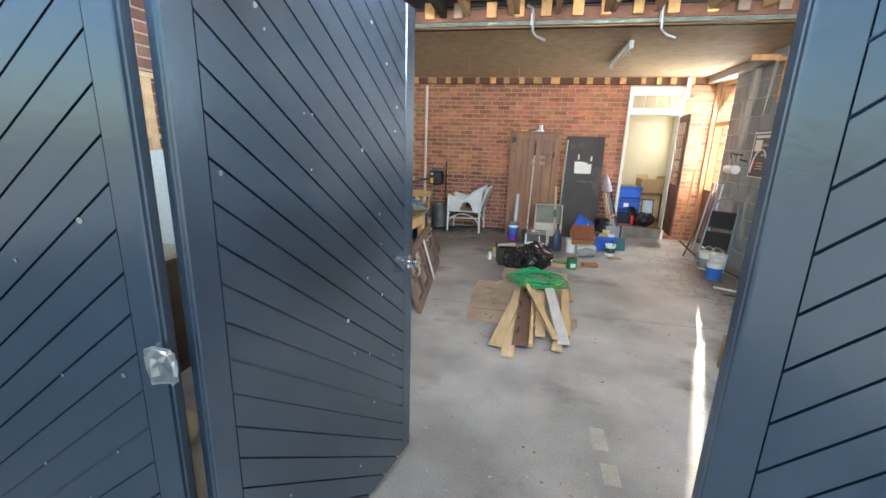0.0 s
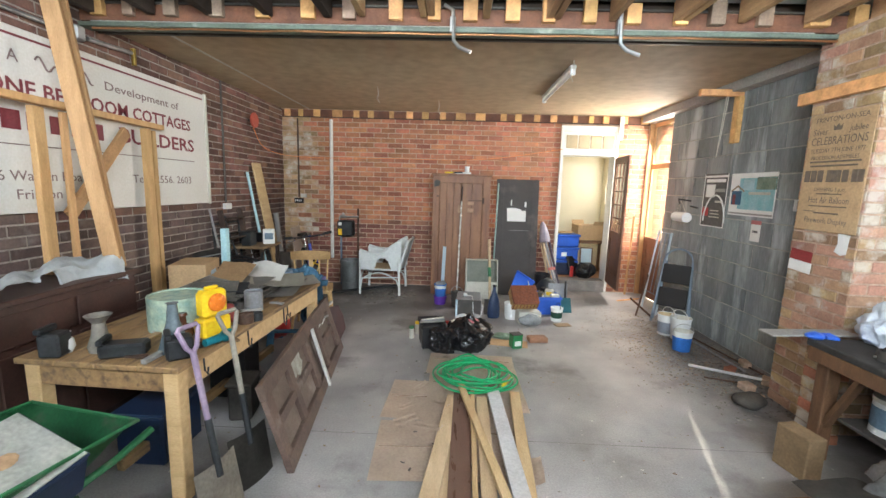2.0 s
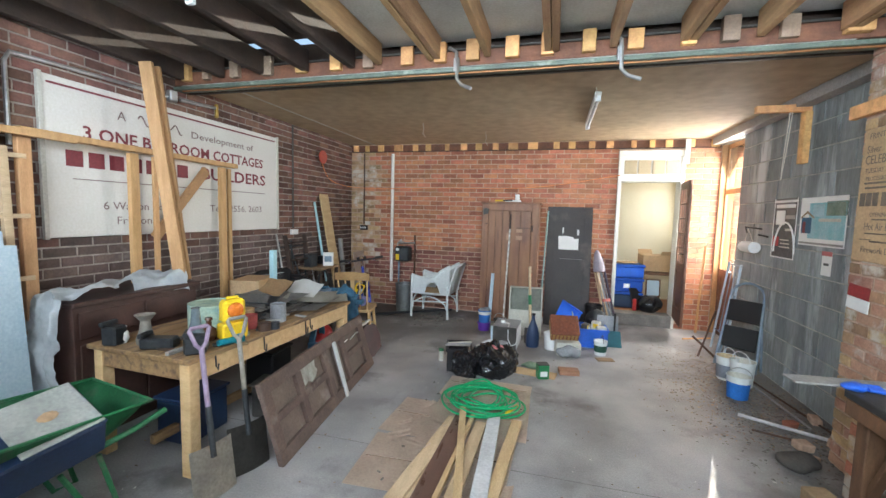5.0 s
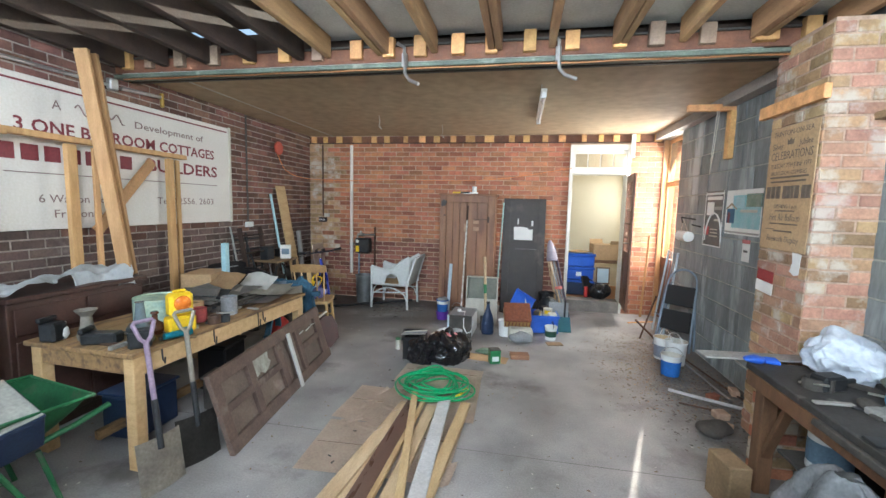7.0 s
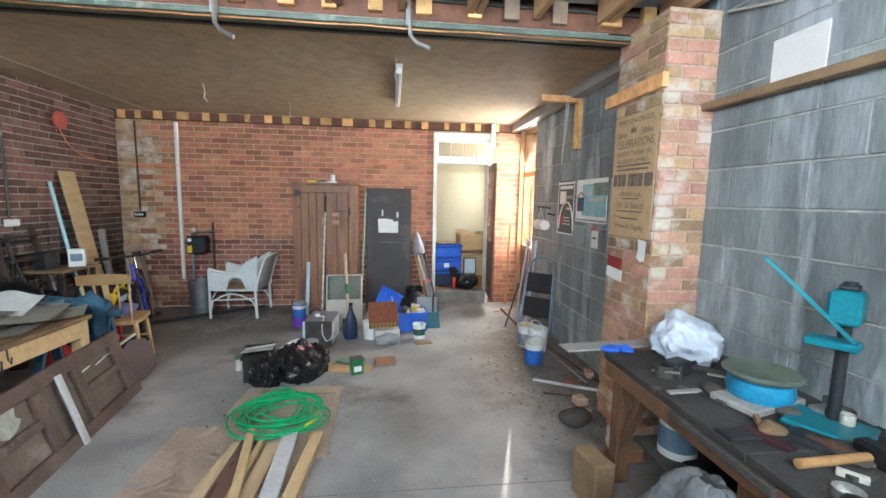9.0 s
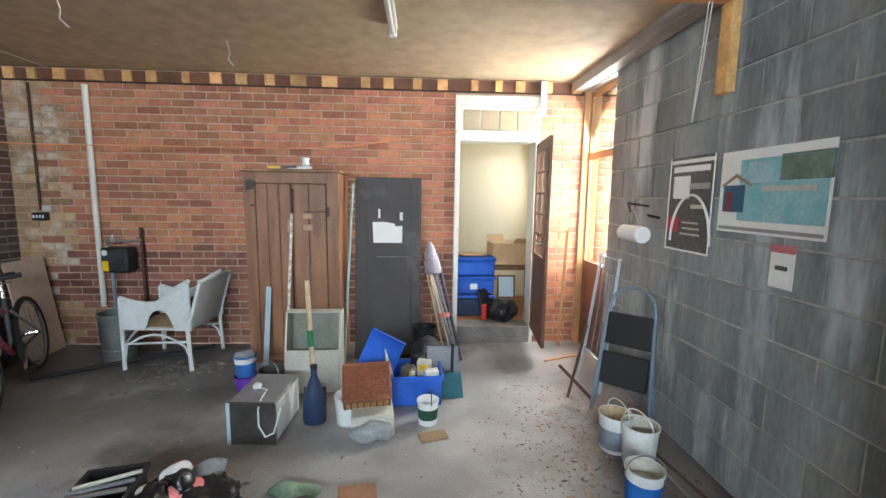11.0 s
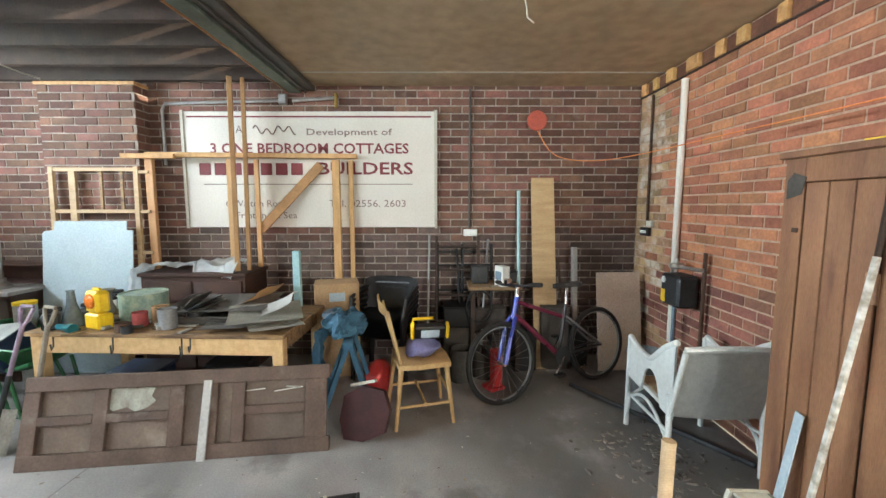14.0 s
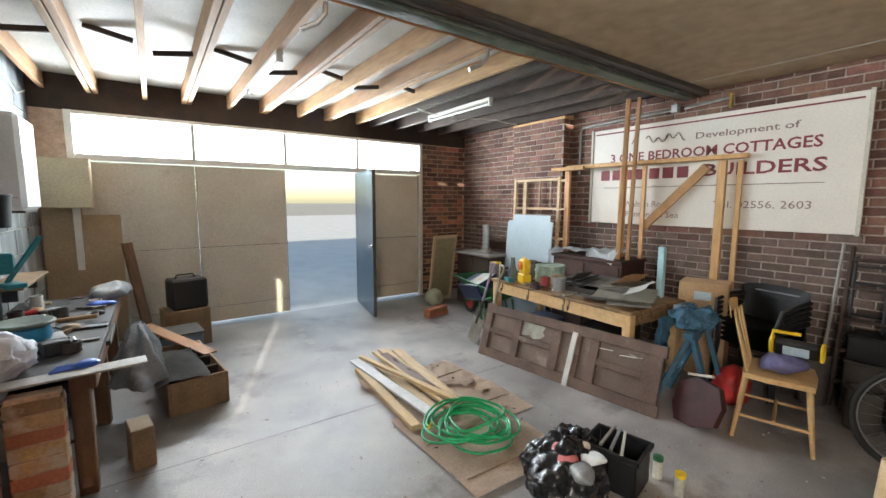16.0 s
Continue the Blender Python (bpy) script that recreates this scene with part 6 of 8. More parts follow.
def dark_door():
    d = thing("leaning_dark_door", "black-brown flush door with a torn white sheet leaning on the wall", "door", (0.545, 7.72, 0), 0, rx=-6)
    part("slab", boxes((0, 0.64, 0.0, 0.04, 0, 1.78), bevel=0.004), BLACKWOOD, d)
    part("edge_strip", boxes((0.54, 0.64, -0.006, -0.0005, 0.02, 1.77), bevel=0.002), BLACKWOOD, d)
    part("edge_strip", boxes((0.0, 0.11, -0.006, -0.0005, 0.02, 1.77), bevel=0.002), BLACKWOOD, d)
    part("torn_paper", slab(bmesh.new(), [(0.175, 1.14), (0.455, 1.14), (0.455, 1.31), (0.395, 1.30), (0.375, 1.33), (0.275, 1.345), (0.165, 1.34)], 0.0, 0.002, T(0, -0.001, 0, 90)), PAPER, d, "torn white paper")
    part("tape", boxes((0.22, 0.24, -0.002, -0.0005, 1.38, 1.47)), PAPER, d)
    part("tape", boxes((0.43, 0.46, -0.002, -0.0005, 1.36, 1.44)), PAPER, d)
    part("groove_line", boxes((0.2, 0.52, -0.002, -0.0005, 1.0, 1.005)), GREY_SHEET, d)


dark_door()
o = thing("green_pole", "pale green wooden pole leaning beside the dark door", "pole", (0.49, 7.42, 0))
part("length", rods(((0, 0, 0), (0.06, 0.28, 1.7), 0.012)), mat("pale_green", (0.3, 0.42, 0.38), (0.22, 0.33, 0.3), 9), o, smooth=True)
o = thing("painted_stick", "thin stick flaked with white paint leaning on the cupboard", "stick", (-0.02, 7.42, 0))
part("length", bars(((0, 0, 0), (0.03, 0.2, 1.42), 0.022, 0.014)), mat("flaked_white", (0.8, 0.8, 0.76), (0.34, 0.3, 0.24), 26, 0.7, 0.2), o)
part("dark_end", bars(((0.0301, 0.201, 1.422), (0.036, 0.214, 1.64), 0.02, 0.012)), OLD_TIMBER, o)
o = thing("saw_blade", "long narrow blue-grey blade leaning on the cupboard", "saw", (-0.24, 7.52, 0))
part("blade", bars(((0, 0, 0.0), (0.02, 0.1, 0.74), 0.05, 0.006)), LIGHT_BLUE, o)


# ---- the heap in front of the cupboard ----
def open_cabinet():
    c = thing("open_grey_cabinet", "small pale cabinet with an open grey front", "cabinet", (0.10, 7.0, 0), 2, rx=-4)
    W_, D, H = 0.44, 0.2, 0.65
    part("side", slab(bmesh.new(), [(0, 0), (D, 0), (D, H), (0.06, H), (0, H * 0.55)], 0, 0.015, T(0, 0, 0, 90, 0, 90)), OFFWHITE, c)
    part("side", slab(bmesh.new(), [(0, 0), (D, 0), (D, H), (0.06, H), (0, H * 0.55)], 0, 0.015, T(W_ - 0.015, 0, 0, 90, 0, 90)), OFFWHITE, c)
    part("back", boxes((0.0155, W_ - 0.0155, D - 0.012, D, 0, H)), GREY_CAB, c)
    part("front_panel", boxes((0.0155, W_ - 0.0155, 0.0, 0.012, 0, H * 0.54)), OFFWHITE, c)
    part("top", boxes((0.0155, W_ - 0.0155, 0.07, D - 0.0125, H - 0.012, H)), OFFWHITE, c)


open_cabinet()


def microwave():
    m_ = thing("grey_microwave", "grey microwave oven with a white cable on the floor", "microwave", (-0.03, 6.31, 0), -3)
    part("case", boxes((0.0, 0.30, 0.012, 0.44, 0.01, 0.285), bevel=0.008), GREY_METAL, m_)
    part("front_panel", boxes((-0.003, 0.303, 0.0, 0.0115, 0.006, 0.288), bevel=0.003), DARK_STEEL, m_)
    part("blue_edge", boxes((-0.004, 0.02, -0.004, -0.0005, 0.006, 0.288)), LIGHT_BLUE, m_, "pale blue edge strip")
    part("side_vent", boxes((0.3005, 0.306, 0.03, 0.42, 0.03, 0.27)), WHITE_PL, m_, "white side panel")
    part("cable", tubes(([(0.13, 0.2, 0.292), (0.19, 0.16, 0.30), (0.20, 0.05, 0.295), (0.205, -0.015, 0.25), (0.21, -0.025, 0.15), (0.25, -0.03, 0.08), (0.30, -0.02, 0.10), (0.325, 0.0, 0.20), (0.32, 0.05, 0.23)], 0.006), seg=6), WHITE_PL, m_, smooth=True)
    part("plug", boxes((0.08, 0.13, 0.18, 0.23, 0.286, 0.32), bevel=0.008), WHITE_PL, m_)


microwave()


def pail(name, label, at, r, hgt, body, band=None, handle=True, group="", contents=None, band_z=(0.25, 0.7)):
    c = thing(name, label, "bucket", at, random.uniform(0, 360), group)
    part("body", lathed([(r * 0.86, 0), (r, hgt), (r * 1.05, hgt), (r * 1.05, hgt - 0.015), (r * 1.0, hgt - 0.016)], 24, cap=False), body, c, smooth=True)
    part("inside", lathed([(r * 0.97, hgt - 0.003), (r * 0.93, hgt * 0.6), (0.001, hgt * 0.6)], 24, cap=False), contents or body, c, smooth=True)
    part("base", lathed([(r * 0.86, 0.0), (0.001, 0.001)], 24, cap=False), body, c)
    if band:
        f0, f1 = band_z
        part("band", lathed([(r * (0.86 + 0.14 * f0) + 0.0012, hgt * f0), (r * (0.86 + 0.14 * f1) + 0.0012, hgt * f1)], 24, cap=False), band, c, "printed band", smooth=True)
    if handle:
        part("handle", tubes(([(r * 1.05 * math.cos(a), 0.02, hgt - 0.01 + r * 0.9 * math.sin(a)) for a in (math.pi * i / 12 for i in range(13))], 0.004), seg=6), handle if handle is not True else WHITE_PL, c, smooth=True)
    return c


pail("white_bucket", "plain white plastic bucket on the floor", (0.68, 6.58, 0), 0.095, 0.2, WHITE_PL, handle=False)
pail("small_white_tub", "small white tub with a green label and black handle", (1.24, 6.55, 0), 0.075, 0.17, WHITE_PL, mat("dark_green_label", (0.02, 0.09, 0.06)), BLACK_PL)
o = thing("floor_scrap", "flat scrap of board in front of the tub", "scrap", (1.27, 6.36, 0), 15)
part("piece", boxes((-0.09, 0.1, -0.05, 0.06, 0, 0.01)), CRATE_WOOD, o)


def spade_bottle():
    b = thing("dark_blue_can", "dark blue plastic jerry can on the floor", "can", (0.45, 6.56, 0), 10)
    bm = lathed([(0.001, 0), (0.07, 0.004), (0.08, 0.03), (0.078, 0.15), (0.062, 0.24), (0.035, 0.31), (0.022, 0.35), (0.02, 0.40), (0.001, 0.402)], 20)
    for v in bm.verts:
        v.co.y *= 0.6
    part("body", bm, BLUE_DK, b, smooth=True)
    part("cap", lathed([(0.024, 0.403), (0.024, 0.425), (0.001, 0.426)], 14), BLACK_PL, b)
    s = thing("spade_handle", "wooden spade shaft with a green collar standing upright", "spade", (0.42, 6.70, 0), 0)
    part("shaft", rods(((0, 0, 0.02), (-0.05, 0.04, 0.98), 0.018)), PLANK_A, s, smooth=True)
    part("collar", rods(((-0.026, 0.021, 0.50), (-0.033, 0.026, 0.62), 0.022)), GREEN_PAINT, s, smooth=True)
    part("blade", boxes((-0.08, 0.08, -0.006, 0.004, 0, 0.2), bevel=0.003), DUSTY, s)


spade_bottle()


def picnic_basket():
    b = thing("wicker_basket", "red-brown wicker picnic basket tipped on a plastic box", "basket", (0.81, 6.58, 0.21), 8, rx=42)
    part("body", boxes((-0.16, 0.16, -0.11, 0.15, 0, 0.12), bevel=0.008), WICKER_Y, b, "straw-coloured wicker body")
    for i in range(15):
        x = -0.155 + i * 0.0215
        part("cane", boxes((x, x + 0.013, -0.116, -0.1105, 0.005, 0.115), bevel=0.002), WICKER_Y if i % 2 else WICKER_R, b)
    part("lid", boxes((-0.165, 0.165, -0.118, 0.155, 0.121, 0.165), bevel=0.012), WICKER_R, b, "red-brown wicker lid")
    for i in range(14):
        y = -0.11 + i * 0.0187
        part("lid_cane", boxes((-0.16, 0.16, y, y + 0.011, 0.1655, 0.171), bevel=0.002), WICKER_R, b)


picnic_basket()
o = thing("clear_plastic_box", "white plastic box with a crumpled bag under the basket", "box", (0.87, 6.47, 0), 8)
part("body", boxes((-0.15, 0.13, -0.12, 0.16, 0, 0.155), bevel=0.012), OFFWHITE, o)
part("bag", blob(0.14, 0.05, 0.07, 0.06, 3, 0.03, 10, 8), CLEAR_BAG, o, m=T(-0.03, -0.15, 0), smooth=True)


def crate(name, label, at, rz, W_, D, H, material, group=""):
    c = thing(name, label, "storage box", at, rz, group)
    t = 0.006
    part("base", boxes((-W_ / 2 + t, W_ / 2 - t, -D / 2 + t, D / 2 - t, 0, t)), material, c)
    for d_ in ((-W_ / 2, W_ / 2, -D / 2, -D / 2 + t), (-W_ / 2, W_ / 2, D / 2 - t, D / 2), (-W_ / 2, -W_ / 2 + t, -D / 2 + t + 0.0005, D / 2 - t - 0.0005), (W_ / 2 - t, W_ / 2, -D / 2 + t + 0.0005, D / 2 - t - 0.0005)):
        part("side", boxes((*d_, 0, H)), material, c)
    part("rim", boxes((-W_ / 2 - 0.015, W_ / 2 + 0.015, -D / 2 - 0.015, -D / 2 - 0.0005, H - 0.03, H), (-W_ / 2 - 0.015, W_ / 2 + 0.015, D / 2 + 0.0005, D / 2 + 0.015, H - 0.03, H), (-W_ / 2 - 0.015, -W_ / 2 - 0.0005, -D / 2, D / 2, H - 0.03, H), (W_ / 2 + 0.0005, W_ / 2 + 0.015, -D / 2, D / 2, H - 0.03, H), bevel=0.003), material, c)
    return c


crate("blue_crate", "open blue plastic crate filled with odds and ends", (1.15, 6.95, 0), 3, 0.38, 0.34, 0.235, BLUE_PL)
o = thing("blue_crate_cover", "blue plastic lid standing on end in the heap", "lid", (0.82, 6.98, 0.22), 18, rx=-20, ry=32)
part("panel", boxes((-0.15, 0.17, 0, 0.012, -0.05, 0.28), bevel=0.004), BLUE_PL, o)
part("rim", boxes((-0.15, 0.17, -0.02, -0.0005, 0.26, 0.28), bevel=0.004), BLUE_PL, o)
o = thing("white_offcut", "pale triangular board offcut in the heap", "offcut", (1.0, 6.82, 0.0), 60, rx=-12)
part("piece", slab(bmesh.new(), [(-0.1, 0), (0.06, 0), (-0.02, 0.44)], 0, 0.01, T(0, 0, 0, 90)), OFFWHITE, o)
for i, (x, y, z, a, m_) in enumerate(((1.08, 6.92, 0.2, 20, GREY_SHEET), (1.22, 6.95, 0.24, -15, OFFWHITE), (1.14, 7.04, 0.24, 50, BLACK_PL), (1.26, 6.86, 0.2, 10, CHIP), (1.05, 6.86, 0.22, 70, DUSTY))):
    o = thing("crate_item", "odd packet lying in the blue crate", "packet", (x, y, z - 0.19), a, "packets in the blue crate", rx=8)
    part("packet", boxes((-0.05, 0.06, -0.035, 0.035, 0, 0.26), bevel=0.008), m_, o)
    part("print", boxes((-0.03, 0.04, -0.0365, -0.0352, 0.19, 0.24)), rt.choice([RED_PL, PAPER, YELLOW]), o)
o = thing("grey_tarp_bundle", "grey folded sheet bundle behind the crate", "sheet", (1.25, 7.2, 0))
part("folded_sheet", blob(0.16, 0.13, 0.22, 0.2, 3, 0.05, 7, 9), IRON, o, smooth=True)


def teal_pan():
    p = thing("teal_dustpan", "teal dustpan standing against the crate", "dustpan", (1.42, 6.9, 0), 4, rx=-10)
    part("pan", slab(bmesh.new(), [(-0.11, 0), (0.11, 0), (0.09, 0.2), (-0.07, 0.2)], 0, 0.01, T(0, 0, 0, 90)), mat("dark_teal", (0.02, 0.14, 0.16), (0.015, 0.1, 0.12), 9, 0.4), p)
    part("handle", rods(((0.02, 0.0, 0.2), (0.03, 0.01, 0.42), 0.012)), BLACK_PL, p)
    q = thing("grey_tray", "grey upright tray behind the dustpan", "tray", (1.36, 7.05, 0), 0, rx=-5)
    part("panel", boxes((-0.12, 0.14, 0, 0.012, 0, 0.36), bevel=0.004), GREY_METAL, q)


teal_pan()


def pole_bundle():
    b = thing("pole_bundle", "bundle of garden canes and a folded parasol tied with pink tape", "poles", (1.38, 7.62, 0), 0)
    r = random.Random(5)
    for i in range(11):
        x0, x1 = 0.10 + r.uniform(-0.07, 0.09), -0.13 + r.uniform(-0.03, 0.06)
        part("cane", rods(((x0, r.uniform(-0.03, 0.03), 0), (x1, 0.25 + r.uniform(-0.03, 0.04), 1.0 + r.uniform(-0.08, 0.05)), 0.009), seg=8), PLANK_A if i % 2 else GREY_METAL, b)
    part("parasol_cover", crumple(lathed([(0.075, -0.02), (0.085, 0.02), (0.065, 0.12), (0.045, 0.24), (0.015, 0.3)], 18, T(-0.07, 0.2, 0.85, -12, -8)), 0.012, 30), LILAC_CLOTH, b, "faded lilac parasol top", smooth=True)
    part("tape", lathed([(0.055, 0), (0.055, 0.04)], 12, T(0.04, 0.1, 0.42, -12, -8), cap=False), mat("pink_tape", (0.8, 0.25, 0.22)), b, "pink tape")
    part("dark_pole", rods(((0.2, 0.03, 0), (-0.04, 0.3, 1.05), 0.017)), mat("dark_purple", (0.07, 0.05, 0.08)), b)
    p = pail("black_pot", "black bucket beside the pole bundle", (1.22, 7.42, 0), 0.11, 0.42, BLACK_PL, None, False)


pole_bundle()
c = pail("paint_tub", "blue and white paint tub with a crumpled bag", (-0.25, 7.12, 0.115), 0.085, 0.17, mat("tub_blue", (0.03, 0.16, 0.5)), WHITE_PL, False, band_z=(0.65, 1.0))
c = pail("paint_tub", "purple plastic paint tub under a blue one", (-0.25, 7.12, 0), 0.09, 0.114, PURPLE, None, False)
o = thing("crumpled_bag", "pale crumpled bag in the paint tub", "bag", (-0.25, 7.12, 0.22))
part("bag", blob(0.07, 0.07, 0.06, 0.05, 3, 0.03, 14, 2), CLEAR_BAG, o, smooth=True)
pail("wire_handle_tin", "dark tin with a wire handle behind the microwave", (0.0, 7.02, 0), 0.1, 0.2, DUSTY, None, TIN)

# sacks and bits before the heap


def bin_bag(at, rx, ry, rz, seed, label):
    b = thing("black_bin_bag", label, "rubbish bag", at, seed * 40, "black rubbish bags")
    part("bag", crumple(crumple(blob(rx, ry, rz, rz * 0.75, 5, 0.06, 6.5, seed, False), 0.03, 16, seed), 0.012, 38, seed), BLACK_SHINY, b, smooth=True)
    part("knot", blob(0.05, 0.05, 0.05, 0, 2, 0.025, 16, seed, False), BLACK_SHINY, b, m=T(0, 0, rz * 1.7), smooth=True)


bin_bag((0.12, 5.56, 0), 0.23, 0.23, 0.18, 1.3, "bulging open black bin bag full of rubbish")
bin_bag((-0.14, 5.42, 0), 0.14, 0.15, 0.14, 2.7, "small crumpled black bin bag")
for x, y, m_, s_ in ((0.12, 5.54, FLESH, 0.09), (0.03, 5.66, CLOTH_W, 0.07), (0.17, 5.7, CLEAR_BAG, 0.08), (-0.02, 5.56, OFFWHITE, 0.05)):
    o = thing("rubbish_rag", "crumpled rag on top of the open bin bag", "rag", (x, y, 0.245), x * 300, "rags in the open bag")
    part("rag", blob(s_, s_ * 0.8, 0.035, 0.02, 3, 0.03, 12, x * 9, False), m_, o, smooth=True)
c = crate("black_crate", "black plastic crate holding tools beside the bags", (-0.27, 5.62, 0), 12, 0.24, 0.3, 0.24, BLACK_PL)
for i in range(3):
    o = thing("metal_clamp", "dull metal bar laid across the black crate", "tool", (-0.27, 5.56 + i * 0.05, 0.241), 15 + i * 6, "tools on the black crate")
    part("bar", bars(((-0.13, 0, 0.01), (0.13, 0, 0.012), 0.016, 0.014)), [TIN, GREY_METAL, OFFWHITE][i], o)
o = thing("green_carton", "small green carton on the floor by the bags", "box", (0.60, 5.60, 0), 20)
part("body", boxes((-0.055, 0.055, -0.045, 0.045, 0, 0.14), bevel=0.004), GREEN_BOX, o)
part("label", boxes((-0.035, 0.035, -0.0475, -0.046, 0.03, 0.08)), WHITE_PL, o)
part("lid", boxes((-0.057, 0.057, -0.047, 0.047, 0.1405, 0.15), bevel=0.002), DUSTY, o)
o = thing("wood_block", "short reddish wooden block on the floor", "block", (0.86, 5.80, 0), 8)
part("body", boxes((-0.1, 0.1, -0.06, 0.06, 0, 0.05), bevel=0.004), mat("red_block", (0.32, 0.16, 0.09), (0.24, 0.12, 0.07), 8), o)
o = thing("seed_packet", "crumpled green and white packet on the floor", "packet", (0.52, 5.86, 0), -5)
part("packet", blob(0.15, 0.06, 0.03, 0.02, 3, 0.02, 12, 4), mat("pale_green_pack", (0.25, 0.33, 0.24), (0.12, 0.2, 0.13), 20), o, smooth=True)
o = thing("card_piece", "flat piece of cardboard by the green carton", "cardboard", (0.42, 5.72, 0), -8)
part("piece", boxes((-0.12, 0.32, -0.1, 0.08, 0, 0.008)), CARD, o)
o = thing("grey_tile", "small grey tile on the floor", "tile", (0.19, 6.0, 0), 10)
part("piece", boxes((-0.05, 0.05, -0.06, 0.06, 0, 0.012)), GREY_SHEET, o)
for i, (x, y, m_) in enumerate(((-0.12, 5.95, RED_PL), (-0.06, 5.92, RED_PL), (-0.45, 5.9, YELLOW), (-0.5, 5.75, GREEN_PAINT))):
    tin_can("spray_tin", "small spray tin with a coloured cap by the bags", (x, y, 0), 0.028, 0.12, TIN if i < 2 else OFFWHITE, m_, "spray tins on the floor", seg=12)

# cardboard, planks and hose
CB = [(-0.26, 3.86, 0.52, 0.60, 3), (-0.24, 4.45, 0.60, 0.58, -2), (0.20, 3.98, 0.50, 0.82, -2), (0.14, 4.66, 0.76, 0.74, 1), (0.12, 5.08, 0.78, 0.45, -2)]
for i, (x, y, w, l, rz) in enumerate(CB):
    o = thing("cardboard_sheet", "flattened tan cardboard sheet lying on the concrete", "cardboard", (x, y, 0.0005 + 0.004 * i), rz, "cardboard sheets on the floor")

    def f(u, v, w=w, l=l, i=i):
        return Vector(((u - 0.5) * w, (v - 0.5) * l, 0.0045 + 0.003 * math.sin(u * 6 + i) * math.sin(v * 5 + i)))
    part("sheet", sheet(bmesh.new(), f, 8, 8, 0.003), CARD_F, o)
    # A thin dark strip paints in the shade of a fold.
    part("crease", boxes((-w * 0.45, w * 0.45, 0.02 * i, 0.02 * i + 0.004, 0.009, 0.0105)), mat("crease_shadow", (0.3, 0.21, 0.14)), o)
rf = random.Random(21)
for i, (x, y, w, l, rz) in enumerate(((-0.36, 4.12, 0.16, 0.09, 20), (-0.20, 4.05, 0.20, 0.07, -24), (-0.12, 4.36, 0.16, 0.08, -34), (-0.38, 4.30, 0.10, 0.06, 12), (0.42, 3.66, 0.13, 0.22, -4), (-0.30, 4.62, 0.12, 0.05, 40))):
    o = thing("cardboard_flap", "torn curling flap of the tan floor cardboard", "cardboard", (x, y, 0.018), rz, "torn flaps on the cardboard")

    def f(u, v, w=w, l=l):
        return Vector(((u - 0.5) * w, (v - 0.5) * l, 0.004 + 0.030 * u * u + 0.004 * math.sin(v * 6)))
    part("flap", crumple(sheet(bmesh.new(), f, 8, 5, 0.003), 0.005, 20, i), CARD_F, o)
for i in range(14):
    o = thing("small_dark_scrap", "small dark scrap of bark lying on the cardboard", "scrap", (rf.uniform(-0.5, 0.45), rf.uniform(3.62, 5.2), 0.026), rf.uniform(0, 180), "scraps on the cardboard")
    part("scrap", crumple(boxes((-0.014, 0.014, -0.006, 0.006, 0, 0.006)), 0.004, 30, i), DUSTY, o)
PL = [((-0.19, 3.07), (-0.03, 4.46), 0.10, 0.022, PLANK_A, 0.014), ((0.00, 3.12), (0.03, 4.50), 0.125, 0.02, PLANK_B, 0.018), ((-0.09, 2.94), (-0.05, 3.95), 0.10, 0.018, PLANK_A, 0.0),
      ((0.08, 3.08), (0.11, 4.5), 0.03, 0.03, PLANK_Y, 0.040), ((0.16, 3.33), (0.18, 4.45), 0.085, 0.02, PLANK_A, 0.014), ((0.27, 3.20), (0.02, 4.52), 0.05, 0.028, PLANK_Y, 0.072),
      ((0.335, 3.18), (0.27, 4.51), 0.095, 0.022, PLANK_W, 0.044), ((0.365, 3.36), (0.44, 4.53), 0.075, 0.035, PLANK_Y, 0.014), ((0.28, 3.12), (0.31, 3.34), 0.075, 0.03, PLANK_A, 0.010)]
for i, (a, b, w, t, m_, z) in enumerate(PL):
    d = Vector((b[0] - a[0], b[1] - a[1], 0))
    o = thing("loose_plank", ("dark brown" if m_ is PLANK_B else "white-painted" if m_ is PLANK_W else "pale sawn") + " plank in the loose pile on cardboard", "plank", (a[0], a[1], z + 0.012), math.degrees(math.atan2(d.y, d.x)), "planks on the floor")
    part("plank", boxes((0, d.length, -w / 2, w / 2, 0, t), bevel=0.002), m_, o)


def garden_hose():
    hz = thing("garden_hose", "loosely coiled green garden hose on the planks", "hose", (0.13, 4.76, -0.055))
    r = random.Random(9)
    pts = []
    ax, ay = 0.28, 0.28
    n = 26
    for k in range(10 * n):
        a = 2 * math.pi * k / n
        lap = k / n
        sx = ax * (0.80 + 0.26 * math.sin(lap * 2.1) + 0.07 * math.sin(a * 2 + lap))
        sy = ay * (0.85 + 0.2 * math.cos(lap * 1.7) + 0.05 * math.sin(a * 3 + lap * 2))
        z = 0.115 + 0.006 * lap + 0.012 * math.sin(a * 1.5 + lap * 3)
        pts.append((sx * math.cos(a) + 0.06 * math.sin(lap * 1.3), sy * math.sin(a) + 0.06 * math.cos(lap * 2.3), z))
    part("coil", tube(bmesh.new(), pts, 0.0085, 7), GREEN_HOSE, hz, smooth=True)
    part("nozzle", rods((pts[-1], (pts[-1][0] - 0.09, pts[-1][1] - 0.09, 0.12), 0.012)), YELLOW, hz)


